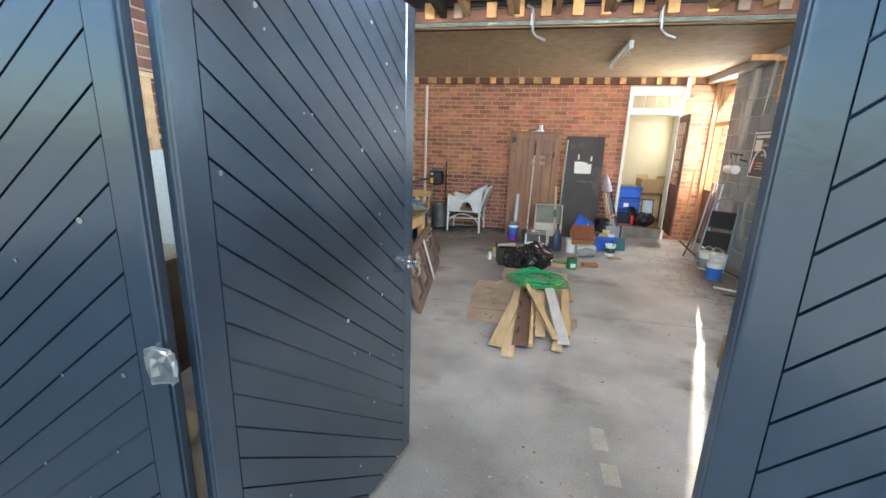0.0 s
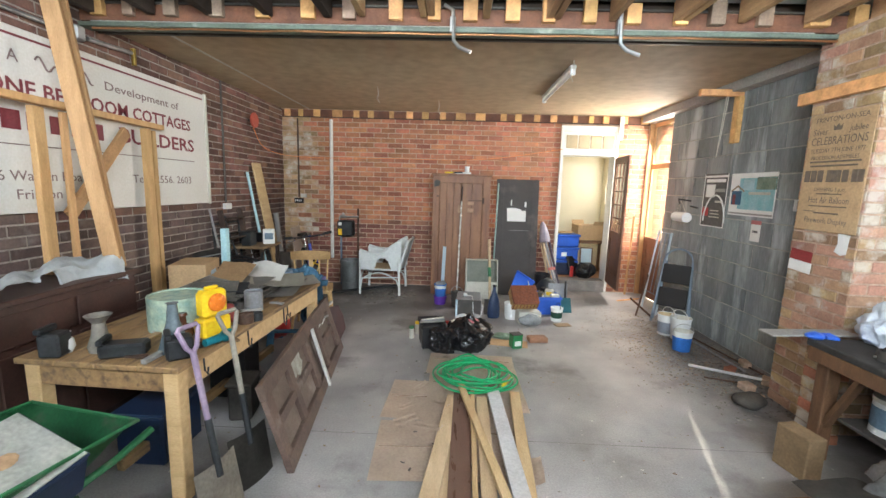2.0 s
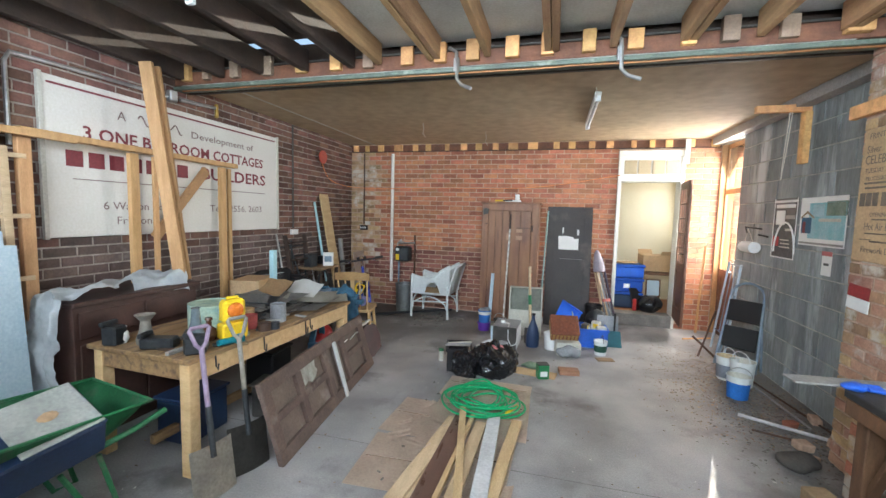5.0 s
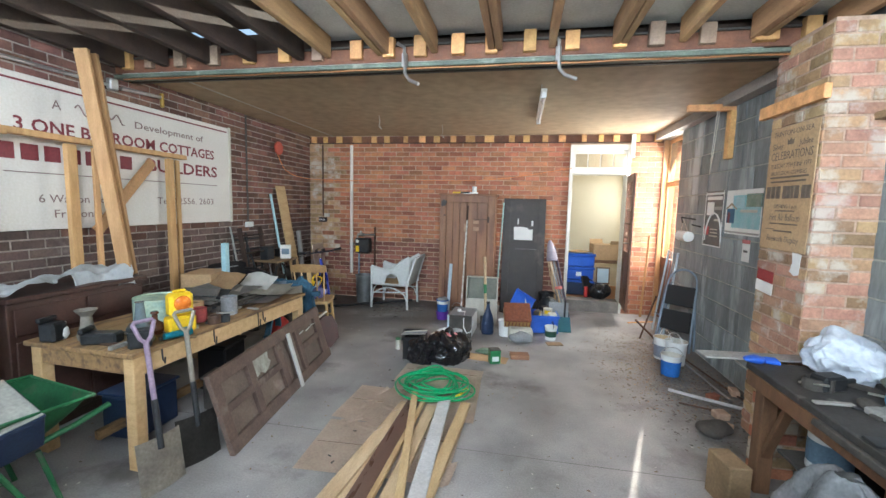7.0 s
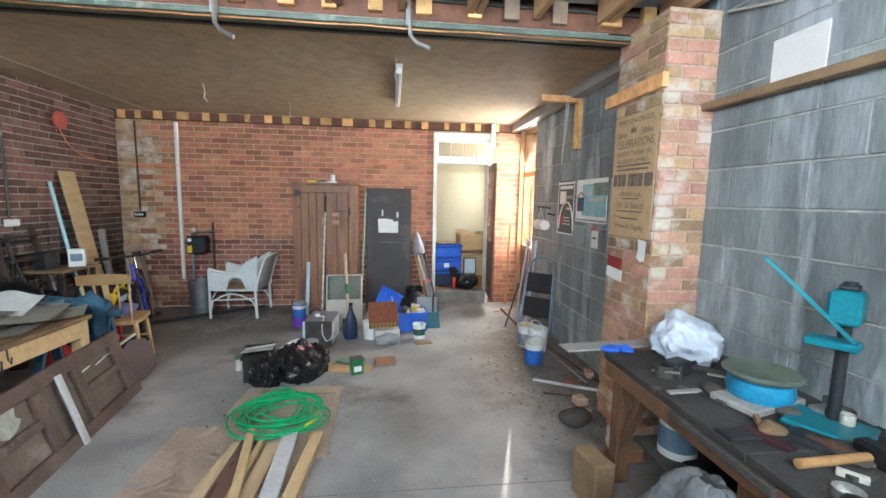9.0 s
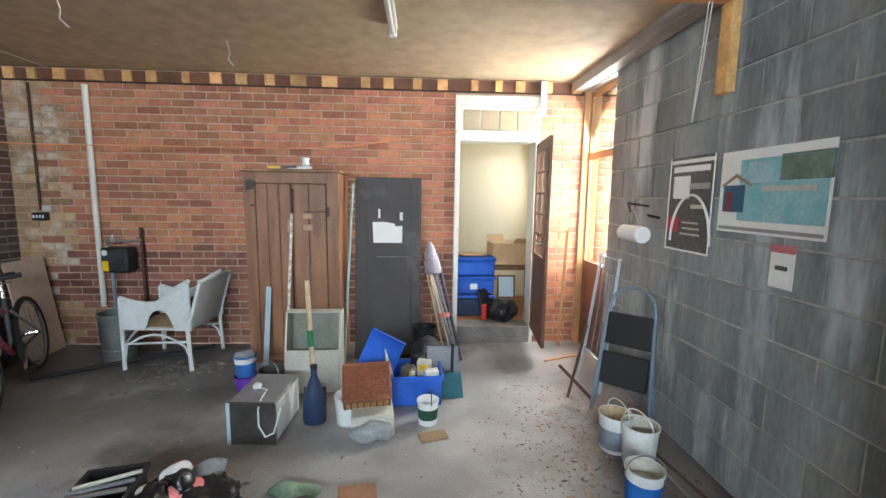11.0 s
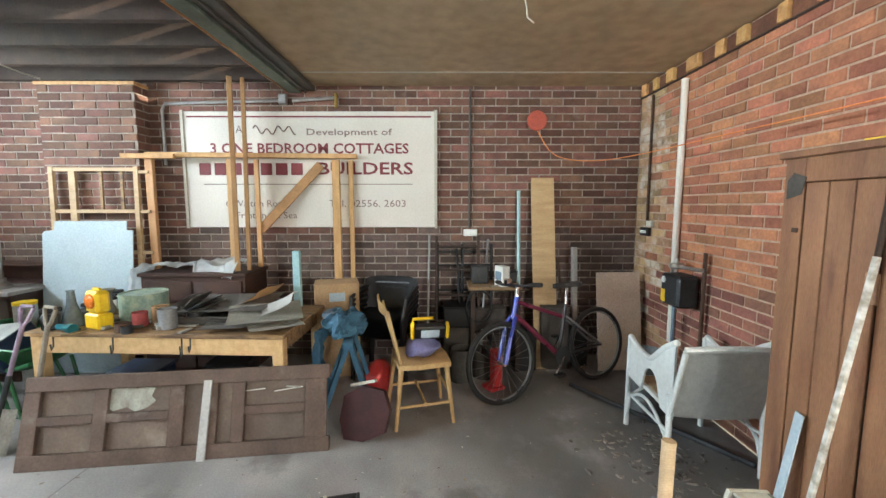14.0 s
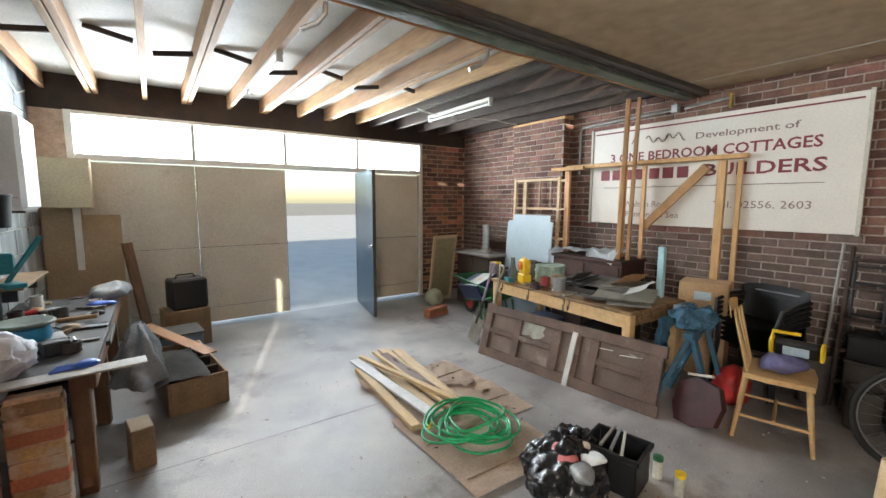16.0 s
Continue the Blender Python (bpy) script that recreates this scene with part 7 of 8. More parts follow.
garden_hose()
o = thing("dark_metal_frame", "dark upright metal frame leaning on the brick wall", "frame", (-2.78, 6.1, 0.0), 0, ry=-3)
for y in (0.0, 0.26, 0.56):
    part("upright", rods(((0, y, 0.0), (0, y, 1.2), 0.014)), IRON, o, smooth=True)
for z in (0.72, 0.98, 1.12):
    part("crossbar", rods(((0.0, 0.0, z), (0.0, 0.56, z), 0.01)), IRON, o)

o = thing("curled_white_sheet", "stiff white sheet curled up at the end of the pine table", "board", (-1.68, 4.72, TZ + 0.03), 8)
part("sheet", crumple(sheet(bmesh.new(), lambda u, v: Vector((-0.14 + 0.3 * v + 0.03 * u, 0.42 * u - 0.12, 0.02 + 0.13 * u * u + 0.02 * math.sin(v * 5))), 14, 8, 0.003), 0.01, 9), PAPER, o, smooth=True)
o = thing("curled_card_sheet", "tan card sheet curling over the pile on the pine table", "cardboard", (-1.9, 4.55, TZ + 0.04), -14)
part("sheet", crumple(sheet(bmesh.new(), lambda u, v: Vector((-0.16 + 0.32 * v, 0.36 * u - 0.1, 0.02 + 0.16 * u * u)), 12, 6, 0.003), 0.01, 9), CARD, o, smooth=True)
o = thing("dark_slate_stack", "loose dark slates heaped on the pine table", "slates", (-1.72, 4.28, TZ + 0.035), 5)
for k in range(6):
    part("slate", boxes((-0.16, 0.16, -0.12, 0.12, 0.012 * k, 0.012 * k + 0.009), bevel=0.002), DUSTY if k % 2 else IRON, o, m=T(0.02 * math.sin(k * 2.1), 0.03 * math.cos(k * 1.7), 0.01, k * 17 - 40, 2 * math.sin(k), 3 * math.cos(k)))

# ---- the right side ----


def glazed_door():
    d = thing("glazed_inner_door", "brown glazed inner door standing open against the brick pier", "door", (2.375, 8.11, 0.19), -96)
    tagged(d, kind="structure")
    W_, H, t = 0.66, 1.95, 0.035
    part("stile", boxes((0, 0.09, 0, t, 0, H), bevel=0.004), DARKWOOD, d)
    part("stile", boxes((W_ - 0.09, W_, 0, t, 0, H), bevel=0.004), DARKWOOD, d)
    for z0, z1 in ((0, 0.2), (0.72, 0.84), (H - 0.1, H)):
        part("rail", boxes((0.0905, W_ - 0.0905, 0, t, z0, z1), bevel=0.003), DARKWOOD, d)
    part("lower_panel", boxes((0.0905, W_ - 0.0905, 0.012, 0.022, 0.2, 0.72)), DARKWOOD, d)
    for i in range(1, 3):
        x = 0.09 + 0.52 * i / 3
        part("glazing_bar", boxes((x - 0.01, x + 0.01, 0.004, t - 0.004, 0.84, H - 0.1)), DARKWOOD, d)
    for i in range(1, 5):
        z = 0.84 + (H - 0.94) * i / 5
        part("glazing_bar", boxes((0.0905, W_ - 0.0905, 0.006, t - 0.006, z - 0.01, z + 0.01)), DARKWOOD, d)
    g = part("pane", boxes((0.0905, W_ - 0.0905, 0.016, 0.019, 0.84, H - 0.1)), GLASS, d)
    g.visible_shadow = False
    part("handle", tubes(([(W_ - 0.05, -0.0, 0.98), (W_ - 0.05, -0.05, 0.98), (W_ - 0.14, -0.05, 0.98)], 0.009)), CHROME, d)


glazed_door()
for i, (x, y, z, w, dd, hh) in enumerate(((1.80, 8.75, 0.18, 0.50, 0.38, 0.26), (1.80, 8.75, 0.445, 0.5, 0.38, 0.22), (1.80, 8.75, 0.67, 0.5, 0.38, 0.22))):
    o = thing("blue_storage_crate", "blue plastic storage crate stacked inside the doorway", "storage box", (x, y, z), 2 * i, "stacked blue crates")
    part("body", boxes((-w / 2, w / 2, -dd / 2, dd / 2, 0, hh - 0.045), bevel=0.015), BLUE_PL if i else BLUE_DK, o)
    part("lid", boxes((-w / 2 - 0.015, w / 2 + 0.015, -dd / 2 - 0.015, dd / 2 + 0.015, hh - 0.0445, hh - 0.005), bevel=0.008), BLUE_PL, o)
    if i == 1:
        part("label", boxes((-0.04, 0.05, -dd / 2 - 0.003, -dd / 2 - 0.0005, 0.06, 0.13)), PAPER, o)
o = thing("card_scrap_pile", "loose card scraps on the stacked crates", "cardboard", (1.8, 8.72, 0.891))
part("loose_card", blob(0.2, 0.12, 0.02, 0.015, 3, 0.02, 15, 3), CARD, o)
o = thing("small_wooden_table", "small brown wooden table in the back room", "table", (2.3, 8.85, 0.18))
part("top", boxes((-0.3, 0.3, -0.22, 0.22, 0.55, 0.6), bevel=0.004), BENCH_WOOD, o)
for x in (-0.28, 0.24):
    for y in (-0.2, 0.16):
        part("leg", boxes((x, x + 0.04, y, y + 0.04, 0, 0.5495), bevel=0.003), BENCH_WOOD, o)
o = thing("open_carton", "open cardboard carton on the small table", "box", (2.28, 8.85, 0.781), 4)
part("body", boxes((-0.24, 0.24, -0.17, 0.17, 0, 0.26), bevel=0.004), CARD, o)
for s in (-1, 1):
    part("flap", bars(((s * 0.12, s * -0.172, 0.262), (s * 0.12, s * -0.24, 0.33), 0.22, 0.004)), CARD, o)
o = thing("pale_picture", "small pale blue framed panel under the table", "picture", (2.22, 8.62, 0.18), 0, rx=-6)
part("frame", boxes((-0.11, 0.11, 0, 0.015, 0.2, 0.48), bevel=0.003), BENCH_WOOD, o)
part("picture", boxes((-0.09, 0.09, -0.003, -0.0005, 0.22, 0.46)), LIGHT_BLUE, o)
part("foot", boxes((-0.1, 0.1, 0, 0.015, 0, 0.1995)), BENCH_WOOD, o)
o = thing("black_bag", "slumped black bag on the parquet in the doorway", "bag", (2.12, 8.35, 0.18))
part("bag", blob(0.17, 0.14, 0.14, 0.12, 3, 0.05, 7, 12), BLACK_SHINY, o, smooth=True)
o = thing("black_flat_case", "black flat case leaning on the blue crates", "case", (2.0, 8.45, 0.18), 30, rx=-20)
part("case", boxes((-0.1, 0.12, 0, 0.03, 0, 0.36), bevel=0.006), BLACK_PL, o)
o = thing("red_packet", "red packet beside the black bag", "packet", (1.92, 8.42, 0.18))
part("packet", boxes((-0.025, 0.03, -0.02, 0.02, 0, 0.18), bevel=0.008), RED_PL, o)
o = thing("thin_lath", "thin pine lath leaning on the brick pier", "lath", (2.68, 8.04, 0))
part("lath", bars(((0, 0, 0), (0.07, 0.07, 1.25), 0.035, 0.012)), PINE, o)

NX = XR - 0.001


def right_poster(name, label, y1, y0, z0, z1, base, pieces, tilt=0.0):
    """A sheet on the block wall; pieces: (u0, u1, v0, v1, material) in shares of its width from its reading left, and height."""
    p = thing(name, label, "poster", (NX, y1, z0), -90, ry=tilt)
    w, hh = y1 - y0, z1 - z0
    part("sheet", boxes((0, w, -0.003, 0.0, 0, hh)), base, p)
    for i, (u0, u1, v0, v1, m_) in enumerate(pieces):
        part("print_block", boxes((u0 * w, u1 * w, -0.0036 - 0.0006 * i, -0.0031, v0 * hh, v1 * hh)), m_, p)
    return p


rp = right_poster("cycle_poster", "black and white cycling poster on the painted block wall", 6.54, 6.11, 1.26, 1.86, POSTER_BLACK,
                  [(0.04, 0.96, 0.93, 0.97, PAPER), (0.1, 0.9, 0.84, 0.9, PAPER), (0.12, 0.5, 0.56, 0.8, PAPER), (0.5, 0.92, 0.66, 0.72, GREY_SHEET), (0.55, 0.85, 0.46, 0.5, OFFWHITE), (0.04, 0.3, 0.2, 0.36, RED_PL), (0.0, 1.0, 0.0, 0.02, PAPER), (0.0, 0.03, 0.0, 1.0, PAPER), (0.97, 1.0, 0.0, 1.0, PAPER), (0.35, 0.8, 0.18, 0.2, OFFWHITE), (0.4, 0.78, 0.24, 0.26, OFFWHITE), (0.38, 0.75, 0.3, 0.32, OFFWHITE)])
part("wheel_arc", tubes(([(0.06 + 0.19 + 0.19 * math.cos(a), -0.012, 0.06 + 0.3 * math.sin(a)) for a in (math.pi * i / 16 for i in range(17))], 0.008)), PAPER, rp)
rp = right_poster("seaside_poster", "curling colour poster of a beach hut and blue water", 6.06, 5.42, 1.42, 1.85, PAPER,
                  [(0.22, 0.98, 0.15, 0.88, SEA), (0.6, 1.0, 0.62, 0.9, SCENE_G), (0.3, 0.55, 0.6, 0.85, mat("poster_sky", (0.4, 0.6, 0.65))), (0.02, 0.98, 0.03, 0.07, GREY_SHEET), (0.45, 0.9, 0.5, 0.56, OFFWHITE), (0.05, 0.28, 0.25, 0.58, mat("hut_blue", (0.03, 0.12, 0.22))), (0.08, 0.16, 0.25, 0.5, mat("hut_red", (0.2, 0.04, 0.05)))])
part("hut_roof", slab(bmesh.new(), [(0.02, 0.25), (0.12, 0.31), (0.23, 0.25), (0.22, 0.24), (0.12, 0.29), (0.03, 0.24)], 0.0, 0.002, T(0, -0.008, 0, 90)), mat("hut_roof", (0.35, 0.25, 0.15)), rp)
right_poster("small_notice", "small white notice with a pink strip below the poster", 5.68, 5.55, 1.18, 1.385, PAPER, [(0.0, 1.0, 0.82, 1.0, FLESH), (0.25, 0.75, 0.42, 0.52, POSTER_BLACK)])
right_poster("torn_scrap", "torn white scrap taped to the block wall", 5.2, 5.1, 1.5, 1.6, PAPER, [])


def paper_roll():
    r_ = thing("paper_roll_holder", "white paper roll hanging from a dark bracket and string", "paper roll", (XR, 6.74, 1.34))
    part("roll", lathed([(0.02, -0.13), (0.06, -0.13), (0.06, 0.13), (0.02, 0.13)], 24, T(-0.13, 0, 0, 90)), PAPER, r_, smooth=True)
    part("core", lathed([(0.02, -0.131), (0.022, 0.131)], 16, T(-0.13, 0, 0, 90), cap=False), CARD, r_)
    part("bracket", tubes(([(0, 0.05, 0.2), (-0.16, 0.05, 0.22), (-0.16, 0.0, 0.16)], 0.008), ([(0, -0.1, 0.12), (-0.1, -0.12, 0.14)], 0.008)), IRON, r_)
    part("string", tubes(([(-0.13, -0.12, 0.03), (-0.15, 0.0, 0.2), (-0.13, 0.12, 0.03)], 0.003)), OFFWHITE, r_)


paper_roll()
o = thing("timber_bracket", "orange-brown timber bracket fixed high on the block wall", "bracket", (XR, 6.07, 2.17))
part("upright", boxes((-0.055, -0.001, -0.045, 0.045, 0, 0.47), bevel=0.004), BLOCKEND, o)
part("arm", boxes((-0.44, -0.001, -0.03, 0.03, 0.4705, 0.535), bevel=0.004), BLOCKEND, o)
part("string_loop", tubes(([(-0.16, 0.0, 0.47), (-0.17, 0.03, 0.0), (-0.16, 0.06, -0.15), (-0.15, 0.03, 0.1), (-0.14, 0.0, 0.47)], 0.004), seg=5), OFFWHITE, o)
o = thing("ceiling_edge_trim", "grey timber edge between the ceiling and block wall", "trim", (XR - 0.13, BEAM_Y + 0.3, ZC - 0.1))
tagged(o, kind="structure")
part("trim_board", boxes((0.0, 0.12, 0, 3.2, 0, 0.098), bevel=0.004), GREY_SHEET, o)


def step_stool():
    s = thing("folding_steps", "blue-grey tubular folding steps with black treads leaning on the wall", "step ladder", (2.63, 6.56, 0), -42, rx=-13)
    for x in (-0.2, 0.2):
        part("rail", tubes(([(x, 0, 0), (x * 0.8, 0.0, 0.8)], 0.014)), BLUE_GREY, s, smooth=True)
        part("rear_rail", tubes(([(x * 1.05, 0.1, 0.03), (x * 0.7, 0.04, 0.8)], 0.011)), BLUE_GREY, s, smooth=True)
    part("hoop", tubes(([(-0.16, 0, 0.8)] + [(0.16 * -math.cos(a), 0, 0.8 + 0.16 * math.sin(a)) for a in (math.pi * i / 12 for i in range(1, 12))] + [(0.16, 0, 0.8)], 0.013)), BLUE_GREY, s, smooth=True)
    for z in (0.22, 0.52):
        part("tread", boxes((-0.165, 0.165, -0.012, 0.012, z, z + 0.24), bevel=0.008), BLACK_PL, s)


step_stool()


def airer():
    a = thing("folded_airer", "folded grey metal frame leaning on the block wall", "frame", (2.66, 7.14, 0), 0, ry=6)
    for y in (-0.2, 0.22):
        part("rail", rods(((0, y, 0), (0, y * 0.8, 1.12), 0.013)), LIGHT_BLUE, a, smooth=True)
    for z in (0.25, 1.1):
        part("rung", rods(((0, -0.2, z), (0, 0.21, z), 0.007)), BLUE_GREY, a)
    for y in (-0.1, 0.0, 0.1):
        part("bar", rods(((0.012, y, 0.25), (0.012, y, 1.1), 0.006)), BLUE_GREY, a)
    b = thing("rusty_trestle_leg", "rusty crossed metal legs beside the folding steps", "frame", (2.43, 6.9, 0), 0)
    part("leg", rods(((-0.06, -0.02, 0.0), (0.2, 0.3, 0.5), 0.011)), RUST, b)
    part("leg", rods(((0.13, -0.1, 0.0), (-0.08, 0.15, 0.2), 0.013)), RUST, b)


airer()
pail("paint_bucket", "white paint bucket with an orange band and grey label", (2.43, 6.21, 0), 0.1, 0.24, WHITE_PL, mat("grey_label", (0.25, 0.28, 0.34)), WHITE_PL, "paint buckets by the wall", mat("paint_cream", (0.62, 0.5, 0.3)), (0.1, 0.65))
pail("paint_bucket", "plain white paint bucket with a dusty lid", (2.51, 6.06, 0), 0.105, 0.25, WHITE_PL, None, WHITE_PL, "paint buckets by the wall", OFFWHITE)
pail("paint_bucket", "blue-labelled paint bucket with a wire handle", (2.35, 5.72, 0), 0.095, 0.21, WHITE_PL, mat("bright_blue_label", (0.02, 0.16, 0.55)), TIN, "paint buckets by the wall", OFFWHITE, (0.0, 0.72))

# the pier


def jubilee_card():
    p = thing("cardboard_notice", "brown cardboard jubilee celebrations notice fixed to the brick pier", "notice", (2.528, 4.73, 1.39), -90, ry=0.6)
    w, hh = 0.49, 0.82
    part("sheet", boxes((0, w, -0.006, 0, 0, hh)), CARD, p)
    P = lambda u, v: T(u * w, -0.0065, v * hh, 90, 0, 0)
    for body, u, v, ww, ht in (("FRINTON-ON-SEA", 0.5, 0.945, 0.8, 0.035), ("Silver", 0.2, 0.845, 0.24, 0.045), ("Jubilee", 0.78, 0.85, 0.26, 0.05), ("CELEBRATIONS", 0.5, 0.765, 0.86, 0.055), ("TUESDAY 7TH JUNE 1977", 0.5, 0.685, 0.84, 0.04), ("PROCESSION ASSEMBLES", 0.48, 0.625, 0.74, 0.026),
                               ("OPENING 3 p.m.", 0.5, 0.355, 0.5, 0.035), ("Hot Air Balloon", 0.5, 0.265, 0.64, 0.045), ("Firework Display", 0.5, 0.09, 0.68, 0.05)):
        lettering("lettering", body, INK_FADED, p, P(u, v), ww * w, ht)
    part("crown", slab(bmesh.new(), [(-0.03, 0), (0.03, 0), (0.036, 0.04), (0.018, 0.022), (0, 0.045), (-0.018, 0.022), (-0.036, 0.04)], 0, 0.001, T(0.47 * w, -0.0062, 0.85 * hh, 90)), INK_FADED, p)
    for u0, u1, v, t in ((0.1, 0.9, 0.585, 0.012), (0.12, 0.86, 0.55, 0.012), (0.3, 0.7, 0.315, 0.008), (0.2, 0.8, 0.21, 0.008), (0.12, 0.32, 0.165, 0.005), (0.3, 0.7, 0.15, 0.01)):
        part("text_bar", boxes((u0 * w, u1 * w, -0.0075, -0.0062, v * hh, v * hh + t)), INK_FADED, p)
    for k, u in enumerate((0.05, 0.16, 0.27, 0.42, 0.5, 0.58, 0.66, 0.8, 0.88)):
        part("heading_bar", boxes((u * w, (u + (0.09 if k != 5 else 0.06)) * w, -0.0075, -0.0062, 0.42 * hh, 0.52 * hh)), INK_FADED, p)


jubilee_card()
o = thing("red_label", "dark red and white torn label on the brick pier", "label", (2.532, 4.74, 1.08), -90, ry=4)
part("red_strip", boxes((0, 0.19, -0.003, 0, 0.08, 0.16)), mat("label_red", (0.3, 0.03, 0.03)), o)
part("white_strip", boxes((0, 0.2, -0.004, -0.001, 0.0, 0.079)), PAPER, o)
o = thing("white_scrap", "torn white paper scrap on the brick pier", "label", (2.532, 4.38, 1.24), -90)
part("scrap", slab(bmesh.new(), [(0, 0.02), (0.05, 0), (0.09, 0.01), (0.1, 0.14), (0.01, 0.15), (0.02, 0.08)], 0, 0.002, T(0, -0.001, 0, 90)), PAPER, o)
o = thing("pier_batten", "short timber batten nailed across the brick pier", "batten", (2.51, 4.18, 2.30), 0)
part("batten", boxes((-0.02, 0.021, 0, 0.66, 0, 0.085), bevel=0.004), BLOCKEND, o)


# ---- the workbench ----
BZ = 0.75


def workbench():
    b = thing("workbench", "long dusty timber workbench along the block wall", "workbench", (2.18, 1.95, 0))
    part("top", boxes((0.0, 0.69, 0.0, 1.12, BZ - 0.04, BZ), bevel=0.005), BENCH_TOP, b)
    part("top", boxes((-0.0, 0.69, 1.125, 2.12, BZ - 0.045, BZ - 0.004), bevel=0.005), BENCH_TOP, b)
    part("front_rail", boxes((0.0, 0.035, 0.02, 2.1, BZ - 0.13, BZ - 0.0455), bevel=0.004), BENCH_WOOD, b)
    for y in (0.03, 1.1, 1.98):
        part("leg", boxes((0.036, 0.12, y, y + 0.085, 0, BZ - 0.046), bevel=0.005), BENCH_WOOD, b)
        part("leg", boxes((0.60, 0.68, y, y + 0.085, 0, BZ - 0.046), bevel=0.005), BENCH_WOOD, b)
    part("brace", bars(((0.08, 2.075, 0.05), (0.08, 1.82, BZ - 0.14), 0.05, 0.03)), BENCH_WOOD, b)
    part("shelf", boxes((0.125, 0.69, 0.1, 1.97, 0.28, 0.3), bevel=0.003), DUSTY, b)
    part("broken_edge", crumple(boxes((-0.02, 0.03, 1.0, 1.5, BZ - 0.075, BZ - 0.046)), 0.02, 12), DUSTY, b)


workbench()
o = thing("brick_support", "stub of brickwork under the end of the workbench", "brick support", (2.30, 4.10, 0))
for k in range(9):
    part("brick", boxes((0, 0.215, 0.0 + 0.003 * (k % 2), 0.10 + 0.003 * (k % 2), k * 0.075, k * 0.075 + 0.066), bevel=0.004), BRICK_BUFF if k % 3 else BRICK, o)
part("mortar", boxes((0.008, 0.207, 0.008, 0.094, 0, 0.69)), MORTAR, o)
o = thing("pale_block", "pale plywood offcut standing against the bench leg", "block", (2.02, 3.72, 0), 10)
part("body", boxes((-0.04, 0.08, 0.0, 0.20, 0, 0.26), bevel=0.006), CRATE_WOOD, o)
tin_can("paint_can", "blue and white paint can on the bench shelf", (2.45, 3.75, 0.301), 0.095, 0.2, WHITE_PL, OFFWHITE, "", mat("can_blue_grey", (0.15, 0.24, 0.33)))
tin_can("paint_can", "cream paint can with drips on the bench shelf", (2.6, 3.9, 0.301), 0.085, 0.17, OFFWHITE, CHIP)
for i, (x, y, w, d_, hh) in enumerate(((2.5, 2.3, 0.3, 0.4, 0.2), (2.52, 2.85, 0.28, 0.35, 0.26), (2.4, 3.35, 0.2, 0.3, 0.12))):
    o = thing("bench_box", "dark dusty box on the shelf under the workbench", "box", (x, y, 0.301), 6 * i - 5, "boxes on the bench shelf")
    part("body", boxes((-w / 2, w / 2, -d_ / 2, d_ / 2, 0, hh), bevel=0.01), DUSTY, o)
    part("rim", boxes((-w / 2 - 0.006, w / 2 + 0.006, -d_ / 2 - 0.006, d_ / 2 + 0.006, hh + 0.0005, hh + 0.012)), BLACK_PL, o)


def drawer_box():
    d = thing("wooden_crate", "old open wooden crate with dark bars beside the bench", "crate", (1.72, 2.78, 0), 97)
    W_, D, H = 1.0, 0.42, 0.26
    part("base", boxes((-W_ / 2 + 0.02, W_ / 2 - 0.02, -D / 2 + 0.02, D / 2 - 0.02, 0, 0.015)), CRATE_WOOD, d)
    part("side", boxes((-W_ / 2, W_ / 2, -D / 2, -D / 2 + 0.02, 0, H), bevel=0.004), CRATE_WOOD, d)
    part("side", boxes((-W_ / 2, W_ / 2, D / 2 - 0.02, D / 2, 0, H), bevel=0.004), CRATE_WOOD, d)
    part("end", boxes((-W_ / 2, -W_ / 2 + 0.02, -D / 2 + 0.0205, D / 2 - 0.0205, 0, H), bevel=0.004), CRATE_WOOD, d)
    part("end", boxes((W_ / 2 - 0.02, W_ / 2, -D / 2 + 0.0205, D / 2 - 0.0205, 0, H), bevel=0.004), CRATE_WOOD, d)
    for k in range(3):
        part("divider", boxes((-W_ / 2 + 0.22 + k * 0.26, -W_ / 2 + 0.24 + k * 0.26, -D / 2 + 0.0205, D / 2 - 0.0205, 0.02, H - 0.01)), OLD_TIMBER, d)
    o = thing("dusty_sheet_over_crate", "dusty brown leather sheet slumped over the wooden crate", "sheet", (1.80, 2.95, 0.262), 97)

    def f(u, v):
        return Vector(((u - 0.5) * 0.8, (v - 0.5) * 0.36, 0.02 + 0.10 * math.sin(u * 3.0) * math.sin(v * 3.1)))
    part("sheet", crumple(sheet(bmesh.new(), f, 20, 12, 0.006), 0.02, 9), DUSTY, o, smooth=True)
    o = thing("grey_brown_board", "varnished brown plank laid across the wooden crate", "plank", (1.66, 2.45, 0.275), -62, ry=-6)
    part("plank", boxes((-0.3, 0.75, -0.06, 0.06, 0, 0.02), bevel=0.003), mat("varnished_plank", (0.4, 0.2, 0.09), (0.3, 0.14, 0.06), 5, 0.5), o)
    o = thing("grey_storage_trunk", "low grey box on the floor near the gate", "box", (1.74, 1.98, 0), 5)
    part("body", boxes((-0.2, 0.24, -0.2, 0.18, 0, 0.3), bevel=0.01), BLUE_GREY, o)
    part("top_panel", boxes((-0.21, 0.25, -0.21, 0.19, 0.3005, 0.315), bevel=0.004), DUSTY, o)


drawer_box()
o = thing("polythene_sack", "translucent grey polythene sack hanging from the bench edge", "bag", (2.02, 3.12, 0.30), 0)


